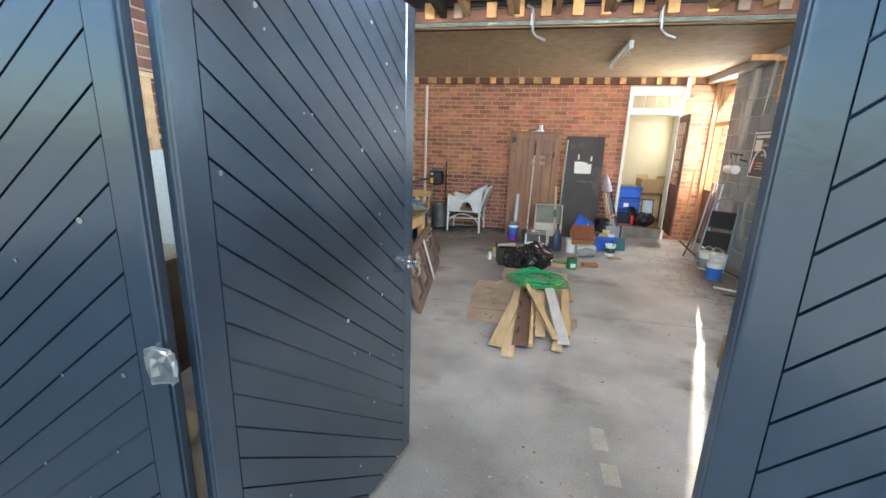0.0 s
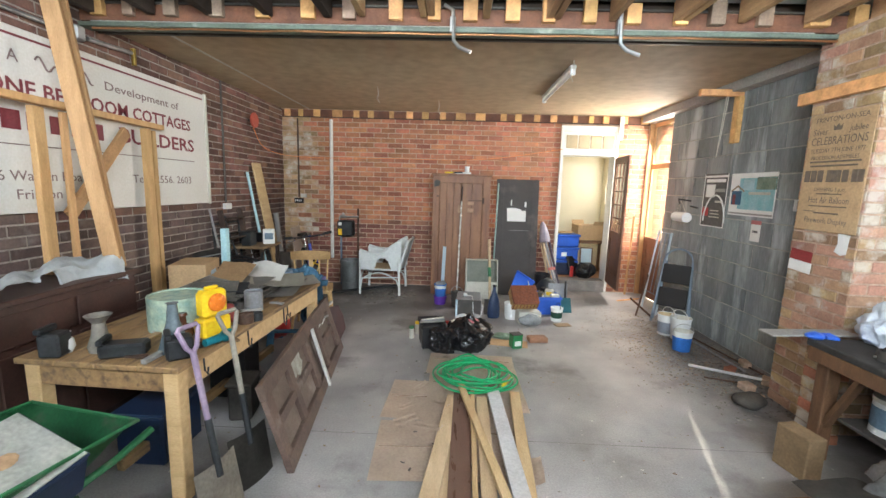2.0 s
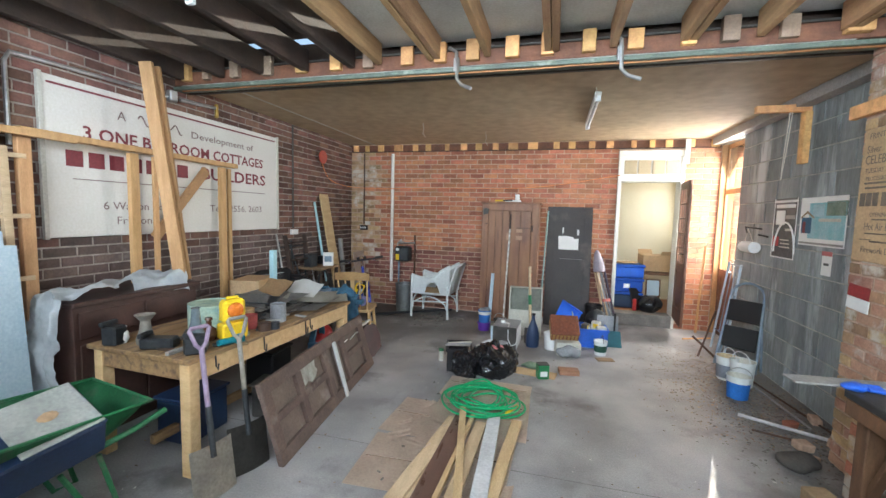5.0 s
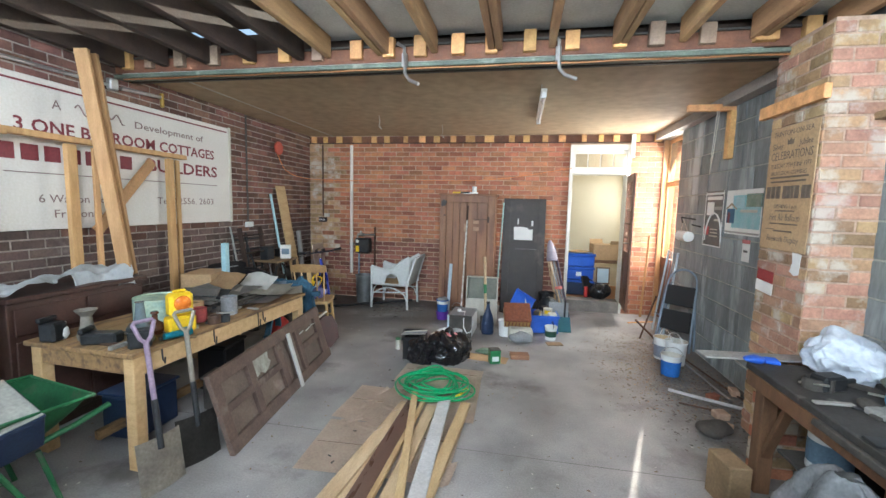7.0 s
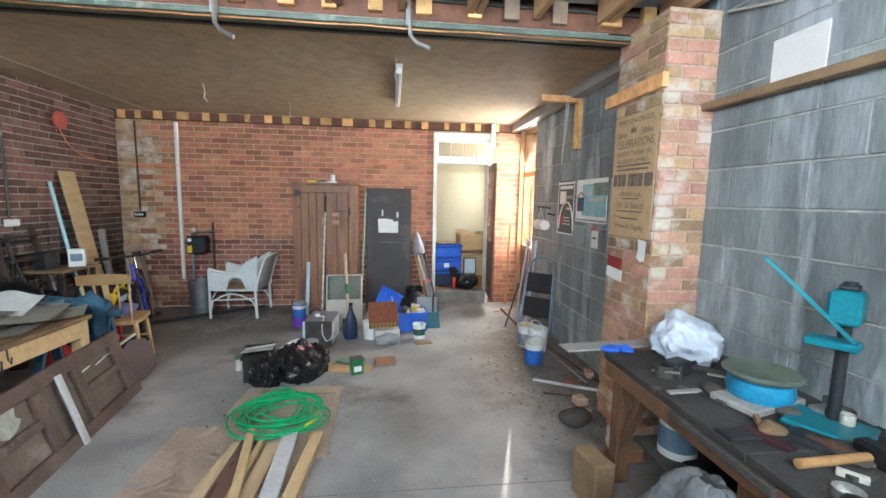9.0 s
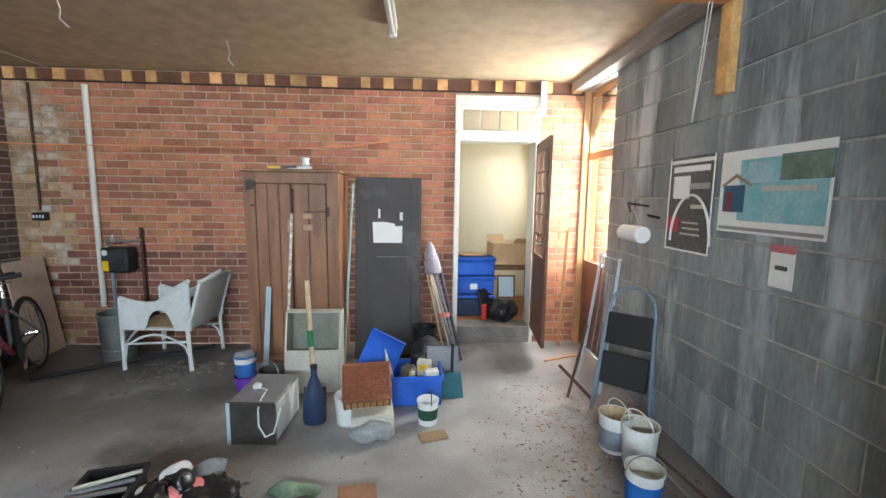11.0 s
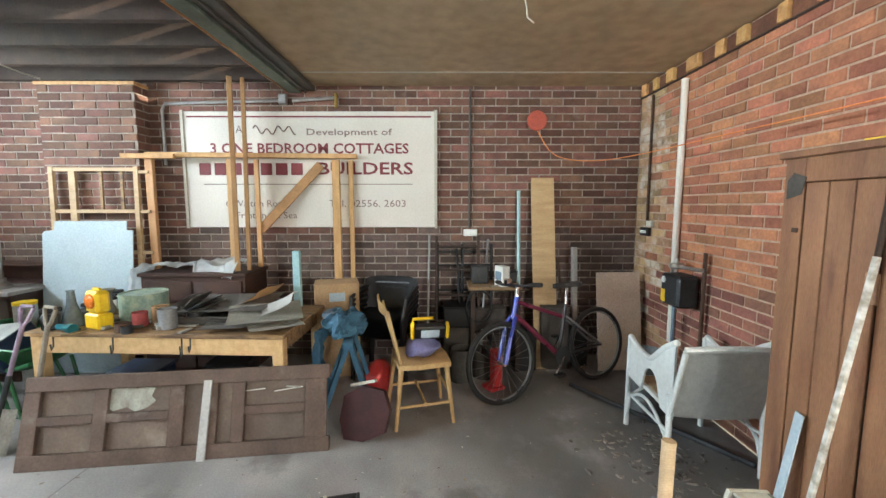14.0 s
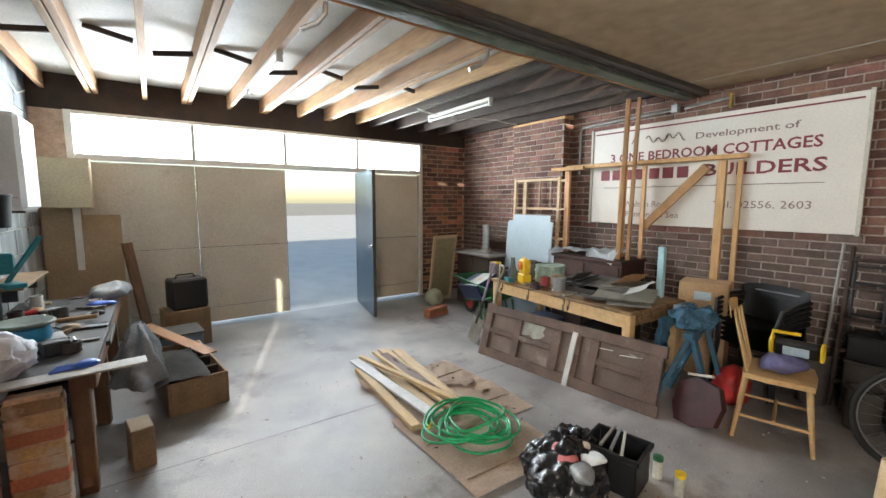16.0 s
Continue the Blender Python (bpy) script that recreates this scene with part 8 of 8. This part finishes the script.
def sack(u, v):
    a = 2 * math.pi * u
    r_ = 0.04 + 0.21 * (1 - v) ** 0.7 + 0.03 * math.sin(a * 5 + v * 6) * (1 - v * 0.5)
    return Vector((r_ * 0.7 * math.cos(a), r_ * 1.1 * math.sin(a) - 0.1 * v, 0.0 + v * 0.40))


part("sack", crumple(crumple(sheet(bmesh.new(), sack, 60, 24, 0.003), 0.03, 8), 0.01, 28), CLEAR_BAG, o, smooth=True)
o = thing("striped_carrier_bag", "white plastic bag with blue flecks on the workbench", "bag", (2.62, 3.98, BZ))
part("bag", crumple(crumple(blob(0.2, 0.18, 0.15, 0.08, 5, 0.09, 5, 7, False), 0.03, 15, 2.0), 0.012, 34, 1.0), mat("white_bag", (0.64, 0.70, 0.78), (0.52, 0.58, 0.68), 9, 0.6, stain=(0.1, 0.14, 0.45), stain_scale=16, stain_at=0.66), o, smooth=True)
o = thing("blue_glove", "blue rubber glove on the bench corner", "glove", (2.22, 4.06, BZ - 0.004), 10)
part("palm", blob(0.06, 0.045, 0.022, 0.018, 3, 0.012, 14, 1), BLUE_PL, o, smooth=True)
for i in range(4):
    part("finger", tubes(([(0.04, -0.03 + i * 0.02, 0.016), (0.11 + 0.01 * i, -0.05 + i * 0.025, 0.012)], 0.011)), BLUE_PL, o, smooth=True)
o = thing("grey_board_offcut", "grey board projecting from the end of the bench", "board", (2.3, 4.14, BZ - 0.003), 5)
part("board", boxes((-0.35, 0.25, -0.05, 0.07, 0, 0.012)), GREY_SHEET, o)


def drill_stand():
    d = thing("bench_drill_stand", "teal drill stand with a lever bolted to the bench", "drill stand", (2.66, 3.20, BZ), -60)
    part("base", boxes((-0.13, 0.13, -0.12, 0.1, 0, 0.02), bevel=0.006), TEAL, d)
    part("column", rods(((0, 0.05, 0.02), (0, 0.05, 0.58), 0.022)), IRON, d, smooth=True)
    part("head", boxes((-0.05, 0.05, -0.04, 0.085, 0.42, 0.55), bevel=0.012), TEAL, d)
    part("collar", boxes((-0.1, 0.06, -0.07, 0.03, 0.33, 0.36), bevel=0.006), TEAL, d)
    part("lever", bars(((0.04, -0.02, 0.36), (-0.24, -0.10, 0.66), 0.03, 0.014)), TEAL, d)
    part("knob", boxes((-0.03, 0.03, 0.02, 0.07, 0.551, 0.57), bevel=0.004), IRON, d)


drill_stand()


def kitchen_scale():
    s = thing("blue_bench_grinder", "blue round-bodied machine with a board base on the bench", "machine", (2.56, 3.42, BZ), 15)
    part("base", boxes((-0.18, 0.16, -0.1, 0.1, 0, 0.03), bevel=0.006), GREY_SHEET, s)
    part("body", lathed([(0.12, 0.031), (0.13, 0.06), (0.12, 0.11), (0.08, 0.125), (0.001, 0.125)], 24), mat("machine_blue", (0.03, 0.3, 0.5), (0.02, 0.22, 0.4), 8, 0.35), s, smooth=True)
    part("rusty_bowl", lathed([(0.14, 0.1255), (0.15, 0.14), (0.14, 0.15), (0.001, 0.13)], 24), GREEN_STEEL, s, smooth=True)


kitchen_scale()
o = thing("iron_vice", "small dark iron vice on the workbench", "vice", (2.38, 3.72, BZ - 0.004), 20)
part("body", boxes((-0.07, 0.07, -0.045, 0.045, 0, 0.08), bevel=0.012), IRON, o)
part("screw", rods(((-0.1, 0, 0.04), (0.16, 0.0, 0.04), 0.012)), IRON, o)
part("tommy_bar", rods(((-0.1, -0.08, 0.06), (-0.1, 0.06, 0.02), 0.006)), TIN, o)
o = thing("wood_mallet", "wooden-handled hammer with a black head on the bench", "hammer", (2.42, 2.97, BZ), 2)
part("handle", rods(((-0.16, 0, 0.03), (0.12, 0, 0.03), 0.016)), PINE, o, smooth=True)
part("head", boxes((0.121, 0.19, -0.06, 0.06, 0, 0.07), bevel=0.012), BLACK_PL, o)
o = thing("red_handle_tool", "red-handled tool on the bench", "tool", (2.72, 2.55, BZ), 30)
part("handle", rods(((-0.07, 0, 0.022), (0.07, 0, 0.022), 0.02)), RED_PL, o, smooth=True)
part("blade", boxes((0.071, 0.22, -0.012, 0.012, 0.012, 0.022)), TIN, o)
o = thing("metal_rule_board", "long grey strip of board across the bench", "board", (2.50, 3.16, BZ), -4)
part("board", boxes((-0.32, 0.35, -0.04, 0.04, 0, 0.012)), IRON, o)
rb2 = random.Random(33)
for i in range(60):
    m_ = rb2.choice([RUST, IRON, TIN, CARD, DUSTY, GREY_SHEET, DUSTY, CRATE_WOOD, MAROON, OFFWHITE, IRON])
    o = thing("bench_oddment", "small oddment among the litter on the workbench", "oddment", (2.22 + rb2.random() * 0.58, 2.0 + rb2.random() * 1.75, BZ), rb2.uniform(0, 180), "oddments on the workbench")
    w, d_, hh = rb2.uniform(0.03, 0.13), rb2.uniform(0.012, 0.05), rb2.uniform(0.008, 0.05)
    if i % 3 == 0:
        part("tin", lathed([(d_, 0), (d_, hh + 0.02), (d_ * 0.9, hh + 0.02), (d_ * 0.85, 0.006), (0.001, 0.006)], 14), m_, o, smooth=True)
    elif i % 3 == 1:
        part("piece", boxes((-w, w, -d_ / 2, d_ / 2, 0, hh * 0.5), bevel=0.002), m_, o)
    else:
        part("rag", blob(w * 0.7, d_ * 1.4, hh * 0.5, hh * 0.4, 2, 0.012, 18, i), m_, o, smooth=True)
o = thing("white_mug", "white mug on the workbench", "mug", (2.7, 2.25, BZ))
part("body", lathed([(0.04, 0), (0.042, 0.1), (0.036, 0.1), (0.034, 0.01), (0.001, 0.01)], 20), WHITE_PL, o, smooth=True)
part("handle", tubes((arc(0.04, 0, 0.05, 0.028, -80, 80, 8), 0.005)), WHITE_PL, o)
o = thing("blue_rag", "bright blue rag on the workbench", "rag", (2.28, 2.45, BZ))
part("rag", blob(0.11, 0.05, 0.025, 0.02, 3, 0.02, 12, 14), BLUE_PL, o, smooth=True)
o = thing("polythene_heap", "clear polythene heaped on the bench end", "bag", (2.24, 2.12, BZ))
part("sheet", blob(0.16, 0.2, 0.08, 0.06, 4, 0.045, 8, 21), CLEAR_BAG, o, smooth=True)

# on the block wall over the bench
o = thing("nailed_batten", "rough wooden batten nailed along the block wall", "batten", (XR - 0.045, 2.3, 2.16), 90, ry=-0.6)
part("batten", boxes((0, 2.0, -0.02, 0.043, 0, 0.045), bevel=0.004), CRATE_WOOD, o)
o = thing("white_card", "white card tucked behind the wall batten", "card", (XR - 0.004, 3.85, 2.21), -90)
part("card", boxes((0, 0.28, -0.003, 0, 0, 0.24)), PAPER, o)
p = pail("hanging_bucket", "black bucket hanging on the block wall", (XR - 0.13, 2.95, 1.45), 0.10, 0.22, BLACK_PL, None, False)
part("hook", tubes(([(0.0, 0.0, 0.21), (0.0, 0.0, 0.24)], 0.004), ([(-0.13, 0, 0.2), (0.0, 0.1, 0.23), (0.13, 0, 0.2)], 0.004)), TIN, p)
p.matrix_world = T(XR - 0.13, 2.95, 1.45)
o = thing("red_spirit_level", "red tool hanging on the block wall", "tool", (XR - 0.04, 2.72, 1.2), -90)
part("body", boxes((-0.03, 0.03, -0.03, 0.03, 0, 0.3), bevel=0.008), RED_PL, o)
part("label", boxes((-0.008, 0.008, -0.0315, -0.0302, 0.08, 0.22)), PAPER, o)
o = thing("boiler_casing", "white enamelled wall heater above the bench", "heater", (XR - 0.2, 2.1, 1.55))
part("casing", boxes((0, 0.198, -0.25, 0.28, 0, 0.75), bevel=0.03), WHITE_PL, o)
part("base_vent", boxes((0.02, 0.18, -0.2, 0.23, -0.02, -0.0005)), DARK_STEEL, o)
o = thing("wall_shelf", "narrow brown shelf on the block wall", "shelf", (XR - 0.22, 2.0, 1.0))
part("board", boxes((0, 0.218, 0, 0.85, 0, 0.022), bevel=0.003), CRATE_WOOD, o)
for y in (0.1, 0.7):
    part("bracket", boxes((0.06, 0.218, y, y + 0.02, -0.1, -0.0005)), IRON, o)
o = thing("plywood_sheet", "tall tan plywood sheet leaning against the gate", "plywood", (2.18, 0.90, 0), 0, rx=3)
part("sheet", boxes((0, 0.67, 0, 0.015, 0, 2.05)), PLY, o)
part("pale_edge", boxes((-0.02, -0.0005, -0.002, 0.018, 0, 2.03)), OFFWHITE, o)
o = thing("wall_cupboard", "shallow cream cupboard door hung by the gate", "cabinet", (2.39, 1.0, 1.55))
part("body", boxes((0, 0.46, -0.01, 0.13, 0, 0.52), bevel=0.004), PLY, o)
part("door", boxes((0.005, 0.455, 0.1305, 0.148, 0.005, 0.515), bevel=0.004), mat("cream_door", (0.5, 0.42, 0.28), (0.43, 0.36, 0.24), 4), o)
o = thing("wooden_stake", "dark tapered wooden stake leaning on the gate", "stake", (1.98, 1.12, 0), 0)
part("stake", bars(((0, 0, 0), (0.16, -0.13, 1.15), 0.13, 0.03)), BENCH_WOOD, o)
o = thing("black_case", "black upright case on a box near the gate", "case", (1.62, 1.42, 0.42), 12)
part("case", boxes((-0.19, 0.17, -0.14, 0.14, 0, 0.34), bevel=0.02), BLACK_PL, o)
part("handle", tubes(([(-0.1, 0, 0.34), (-0.08, 0, 0.38), (0.08, 0, 0.38), (0.1, 0, 0.34)], 0.01)), BLACK_PL, o)
part("vent", boxes((-0.196, -0.1905, -0.1, 0.1, 0.05, 0.2)), TIN, o)
o = thing("wooden_stand_box", "brown wooden box under the black case", "box", (1.64, 1.42, 0), 8)
part("body", boxes((-0.22, 0.22, -0.18, 0.18, 0, 0.418), bevel=0.006), CRATE_WOOD, o)
o = thing("yellow_sack", "yellow-brown paper sack on the floor by the bench", "sack", (1.92, 3.88, 0), 0)
o.matrix_world = T(2.28, 4.6, 0, 0, 0, 20)
part("sack", blob(0.13, 0.1, 0.05, 0.04, 3, 0.02, 12, 8), DUSTY, o, smooth=True)

# ---- overhead ----


def strip_light(at, rz, length, label):
    l = thing("fluorescent_light", label, "ceiling light", at, rz)
    part("batten", boxes((-length / 2, length / 2, -0.03, 0.03, 0.012, 0.05), bevel=0.006), WHITE, l)
    part("tube", rods(((-length / 2 + 0.03, 0, -0.018), (length / 2 - 0.03, 0, -0.018), 0.014)), TUBE_W, l, smooth=True)
    for s in (-1, 1):
        part("end_cap", boxes((s * (length / 2 - 0.015) - 0.015, s * (length / 2 - 0.015) + 0.015, -0.025, 0.025, -0.04, 0.0115), bevel=0.005), WHITE_PL, l)


strip_light((0.98, 6.22, ZC - 0.052), 90, 1.3, "old fluorescent fitting on the plain ceiling")
strip_light((-1.28, 2.7, 2.735), 90, 1.25, "dusty fluorescent fitting under dark joists")
strip_light((0.99, 2.8, 2.745), 90, 1.25, "fluorescent fitting under pale joists")
for x in (-0.13, 1.03):
    o = thing("galvanised_bracket", "bent galvanised steel bracket hanging from the beam", "bracket", (x, BEAM_Y - 0.035, 2.60))
    part("strap", tubes(([(-0.06, 0.02, 0.28), (0.0, 0.0, 0.24), (0.01, 0.0, 0.04), (0.05, -0.02, -0.01), (0.13, -0.05, -0.05)], 0.014), seg=6), GALV, o)
    part("plate", boxes((-0.02, 0.02, 0.0, 0.034, 0.1, 0.2)), GALV, o)
for x, y in ((-1.05, 6.6), (0.95, 5.45), (-0.35, 7.3)):
    o = thing("ceiling_wire", "short loose wire hanging from the ceiling", "wire", (x, y, ZC))
    part("wire", tubes(([(0, 0, 0), (0.01, 0.02, -0.08), (-0.01, 0.03, -0.13), (0.02, 0.06, -0.17)], 0.004), seg=5), OFFWHITE, o)
o = thing("ceiling_joint_strip", "thin pale joint strip along the ceiling", "trim", (0, 0, ZC))
tagged(o, kind="structure")
part("strip", boxes((XL + 0.42, XL + 0.45, BEAM_Y + 0.2, YB, -0.004, -0.0005)), OFFWHITE, o)
o = thing("loose_cable", "pale loose cable drooping along the block wall top", "cable", (0, 0, 0))
part("cable", tubes(([(XR - 0.03, 1.0 + i * 0.35, 2.72 - 0.1 * math.sin(i * 1.4) ** 2) for i in range(10)], 0.007)), OFFWHITE, o)
o = thing("loose_cable", "pale loose cable drooping under the dark joists", "cable", (0, 0, 0))
part("cable", tubes(([(-2.6 + i * 0.25, 2.4 + 0.1 * math.sin(i), 2.77 - 0.03 * math.sin(i * 1.9) ** 2) for i in range(8)], 0.006)), OFFWHITE, o)

# ---- litter on the floor ----


def litter(name, label, n, area, size, material, seed, lift=0.0, core=None):
    r = random.Random(seed)
    verts, faces = [], []
    for i in range(n):
        if core:
            x, y = r.gauss(core[0], core[2]), r.gauss(core[1], core[3])
        else:
            x, y = r.uniform(area[0], area[1]), r.uniform(area[2], area[3])
        if not (area[0] < x < area[1] and area[2] < y < area[3]):
            continue
        s = r.uniform(*size)
        a = r.uniform(0, 6.28)
        hgt = s * r.uniform(0.15, 0.5)
        o_ = len(verts)
        k = r.choice([4, 5])
        for q in range(k):
            t_ = a + 6.283 * q / k
            rr = s * r.uniform(0.5, 1.0) * (1.6 if q % 2 else 0.8)
            verts.append((x + rr * math.cos(t_), y + rr * math.sin(t_), 0.0005))
        for q in range(k):
            v0 = verts[o_ + q]
            verts.append((x + (v0[0] - x) * 0.7, y + (v0[1] - y) * 0.7, hgt * r.uniform(0.5, 1)))
        faces.append([o_ + k + q for q in range(k)])
        faces.append([o_ + q for q in range(k)][::-1])
        for q in range(k):
            faces.append([o_ + q, o_ + (q + 1) % k, o_ + k + (q + 1) % k, o_ + k + q])
    me = bpy.data.meshes.new(name)
    me.from_pydata(verts, [], faces)
    me.materials.append(material)
    ob = new(name, me)
    tagged(ob, label, "debris", "", "stuff")


litter("dead_leaves", "scattered dead leaves and grit along the right wall", 2600, (1.4, 2.84, 4.8, 7.4), (0.003, 0.012), LEAF, 1, core=(2.3, 5.8, 0.34, 0.75))
litter("rubble_bits", "dark rubble and dirt by the block wall", 1100, (1.7, 2.84, 4.3, 6.4), (0.004, 0.017), RUBBLE, 2, core=(2.5, 5.15, 0.28, 0.5))
litter("pale_chips", "small pale chips scattered on the concrete", 420, (-2.0, 2.4, 1.2, 7.9), (0.003, 0.010), CHIP, 3)
litter("dirt_specks", "dark specks of dirt scattered on the concrete", 600, (-2.2, 2.6, 1.0, 8.0), (0.003, 0.012), LEAF, 4)
litter("straw_heap", "heap of dusty twigs beneath the wicker chair", 160, (-1.7, -0.5, 7.0, 8.0), (0.01, 0.03), RUBBLE, 5, core=(-1.05, 7.5, 0.25, 0.2))
for i, (a, b, r_, m_) in enumerate((((2.20, 5.30, 0.014), (2.78, 4.98, 0.02), 0.014, PLANK_W), ((2.58, 6.4, 0.01), (2.66, 5.2, 0.015), 0.009, GREY_METAL), ((2.64, 6.3, 0.01), (2.8, 5.0, 0.015), 0.009, RUST), ((2.4, 7.6, 0.01), (2.78, 7.75, 0.012), 0.01, BLOCKEND), ((2.2, 5.05, 0.01), (2.5, 4.95, 0.01), 0.008, RUST))):
    o = thing("loose_stick", "thin stick or pipe lying on the dirty concrete", "stick", (0, 0, 0), 0, "sticks on the floor")
    part("stick", rods((a, b, r_), seg=7), m_, o)
for i, (x, y, w, d_, rz) in enumerate(((2.52, 5.2, 0.1, 0.06, 20), (2.7, 4.98, 0.12, 0.08, 50), (2.44, 4.86, 0.1, 0.1, 10), (2.76, 5.35, 0.11, 0.07, 80), (2.4, 4.65, 0.07, 0.05, 40))):
    o = thing("broken_brick", "broken brick lump in the rubble by the pier", "brick", (x, y, 0), rz, "broken bricks by the pier")
    part("lump", crumple(boxes((-w / 2, w / 2, -d_ / 2, d_ / 2, 0, 0.055), bevel=0.008), 0.008, 20), rb2.choice([BRICK, RUBBLE, MORTAR]), o)
FJ = mat("floor_joint", (0.2, 0.19, 0.18), (0.14, 0.135, 0.13), 14)
solid("floor_joint", [(XL, XR, 3.983, 3.988, 0.0, 0.001)], FJ)
solid("floor_patch", [(0.42, 0.50, 2.1, 2.28, 0.0, 0.002), (0.44, 0.52, 1.86, 2.0, 0.0, 0.002), (0.38, 0.46, 1.64, 1.78, 0.0, 0.002)], mat("floor_patch_pale", (0.45, 0.43, 0.4), (0.36, 0.34, 0.31)))


# ---- bricks and blocks, last ----
BRICK_MESH = {}


def brick_mesh(w, hgt, proud, material):
    key = (round(w, 3), hgt, proud, material.name)
    if key not in BRICK_MESH:
        c = 0.003
        bm = bmesh.new()
        base = [bm.verts.new(p) for p in ((0, 0, 0), (w, 0, 0), (w, 0, hgt), (0, 0, hgt))]
        mid = [bm.verts.new(p) for p in ((0, -proud + c, 0), (w, -proud + c, 0), (w, -proud + c, hgt), (0, -proud + c, hgt))]
        top_ = [bm.verts.new(p) for p in ((c, -proud, c), (w - c, -proud, c), (w - c, -proud, hgt - c), (c, -proud, hgt - c))]
        for A, B in ((base, mid), (mid, top_)):
            for i in range(4):
                bm.faces.new((A[i], A[(i + 1) % 4], B[(i + 1) % 4], B[i]))
        bm.faces.new(top_)
        bmesh.ops.recalc_face_normals(bm, faces=bm.faces)
        me = bpy.data.meshes.new("brick")
        bm.to_mesh(me)
        bm.free()
        me.materials.append(material)
        BRICK_MESH[key] = me
    return BRICK_MESH[key]


def brickwork(wall, base, rz, length, z0, z1, choose, size=(0.213, 0.063), joint=0.013, proud=0.007, holes=(), near=None, name="brick", limit=300, seed=1):
    """Courses along local x from base, facing local -y. choose(u, z, rnd) gives the material. holes: (u0, u1, z0, z1). near: ranks bricks, the first 300 become parts."""
    r = random.Random(seed)
    bw, bh = size
    todo = []
    row, z = 0, z0
    while z + bh <= z1 + 0.02:
        u = -(bw + joint) / 2 if row % 2 else 0.0
        while u < length - 0.02:
            a, b = max(u, 0.0), min(u + bw, length)
            for h0, h1, hz0, hz1 in holes:
                if z + bh > hz0 and z < hz1:
                    if a >= h0 and b <= h1:
                        a = b
                    elif a < h0 < b:
                        b = h0 - 0.002
                    elif a < h1 < b:
                        a = h1 + 0.002
            if b - a > 0.03:
                todo.append((a, z, b - a))
            u += bw + joint
        z += bh + joint
        row += 1
    turn = T(*base, 0, 0, rz)
    if near:
        todo.sort(key=lambda q: near(q[0] + q[2] / 2, q[1]))
    else:
        r.shuffle(todo)
    rest = {}
    inv = wall.matrix_basis.inverted()
    for i, (a, z, w) in enumerate(todo):
        m_ = choose(a + w / 2, z, r)
        jit = T(0, -r.uniform(-0.002, 0.002), 0, r.uniform(-0.4, 0.4), 0, r.uniform(-0.3, 0.3))
        if i < limit:
            ob = new(name, brick_mesh(w, bh, proud, m_))
            ob.parent = wall
            ob.matrix_basis = inv @ turn @ T(a, 0, z) @ jit
        else:
            rest.setdefault(m_, []).append((brick_mesh(w, bh, proud, m_), turn @ T(a, 0, z) @ jit))
    for m_, items in rest.items():
        verts, faces = [], []
        for me, mx in items:
            o = len(verts)
            verts += [tuple(mx @ v.co) for v in me.vertices]
            faces += [tuple(o + k for k in p.vertices) for p in me.polygons]
        me = bpy.data.meshes.new("brickwork")
        me.from_pydata(verts, [], faces)
        me.materials.append(m_)
        ob = new("brickwork", me)
        ob.parent = wall
        ob.matrix_basis = inv
        tagged(ob, kind="stuff")


def back_tone(u, z, r):
    x = XL + u
    if x < -2.6 or (x < -2.2 and r.random() < 0.75 - (x + 2.6) * 1.5):
        return BRICK_BUFF
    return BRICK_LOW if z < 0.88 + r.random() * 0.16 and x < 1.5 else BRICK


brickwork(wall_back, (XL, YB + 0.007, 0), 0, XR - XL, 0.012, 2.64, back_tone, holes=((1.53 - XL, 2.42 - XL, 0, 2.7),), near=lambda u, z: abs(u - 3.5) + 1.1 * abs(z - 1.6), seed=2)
brickwork(wall_left, (XL - 0.007, YG, 0), 90, YB - YG, 0.012, 2.96, lambda u, z, r: BRICK_DARK_LOW if z < 1.2 + r.random() * 0.12 else BRICK_DARK, near=lambda u, z: abs(u - 5.7) + 1.2 * abs(z - 1.5), holes=((PLA - YG, PLB - YG, 0, 2.76),), seed=3)
pl = bpy.data.objects["pier_left"]
brickwork(pl, (PLX, PLA, 0), 90, PLB - PLA, 0.012, 2.74, lambda u, z, r: BRICK_DARK, seed=5)
brickwork(pl, (XL, PLA, 0), 0, 0.18, 0.012, 2.74, lambda u, z, r: BRICK_DARK, seed=6, limit=0)
brickwork(pl, (PLX, PLB, 0), 180, 0.18, 0.012, 2.74, lambda u, z, r: BRICK_DARK, seed=7)


def pier_tone(u, z, r):
    return BRICK_PALE if r.random() < 0.42 else BRICK_BUFF


pr = bpy.data.objects["pier_right"]
brickwork(pr, (2.54, 4.23, 0), 0, 0.33, 0.012, 2.76, pier_tone, seed=8)
brickwork(pr, (2.54, 4.75, 0), -90, 0.52, 0.012, 2.76, pier_tone, seed=9)
brickwork(pr, (XR, 4.75, 0), 180, 0.33, 0.012, 2.76, pier_tone, seed=10)
wg = bpy.data.objects["wall_gate"]
brickwork(wg, (GX[0] - 0.08, YG - 0.012, 0), 180, GX[0] - 0.08 - XL, 0.012, 2.59, lambda u, z, r: BRICK_DARK if r.random() < 0.7 else BRICK, seed=11)
brickwork(wall_right, (XR + 0.009, DOOR_Y, 0), -90, DOOR_Y - YG, 0.012, 2.95, lambda u, z, r: BLOCK, size=(0.44, 0.215), proud=0.009, name="block", seed=12)
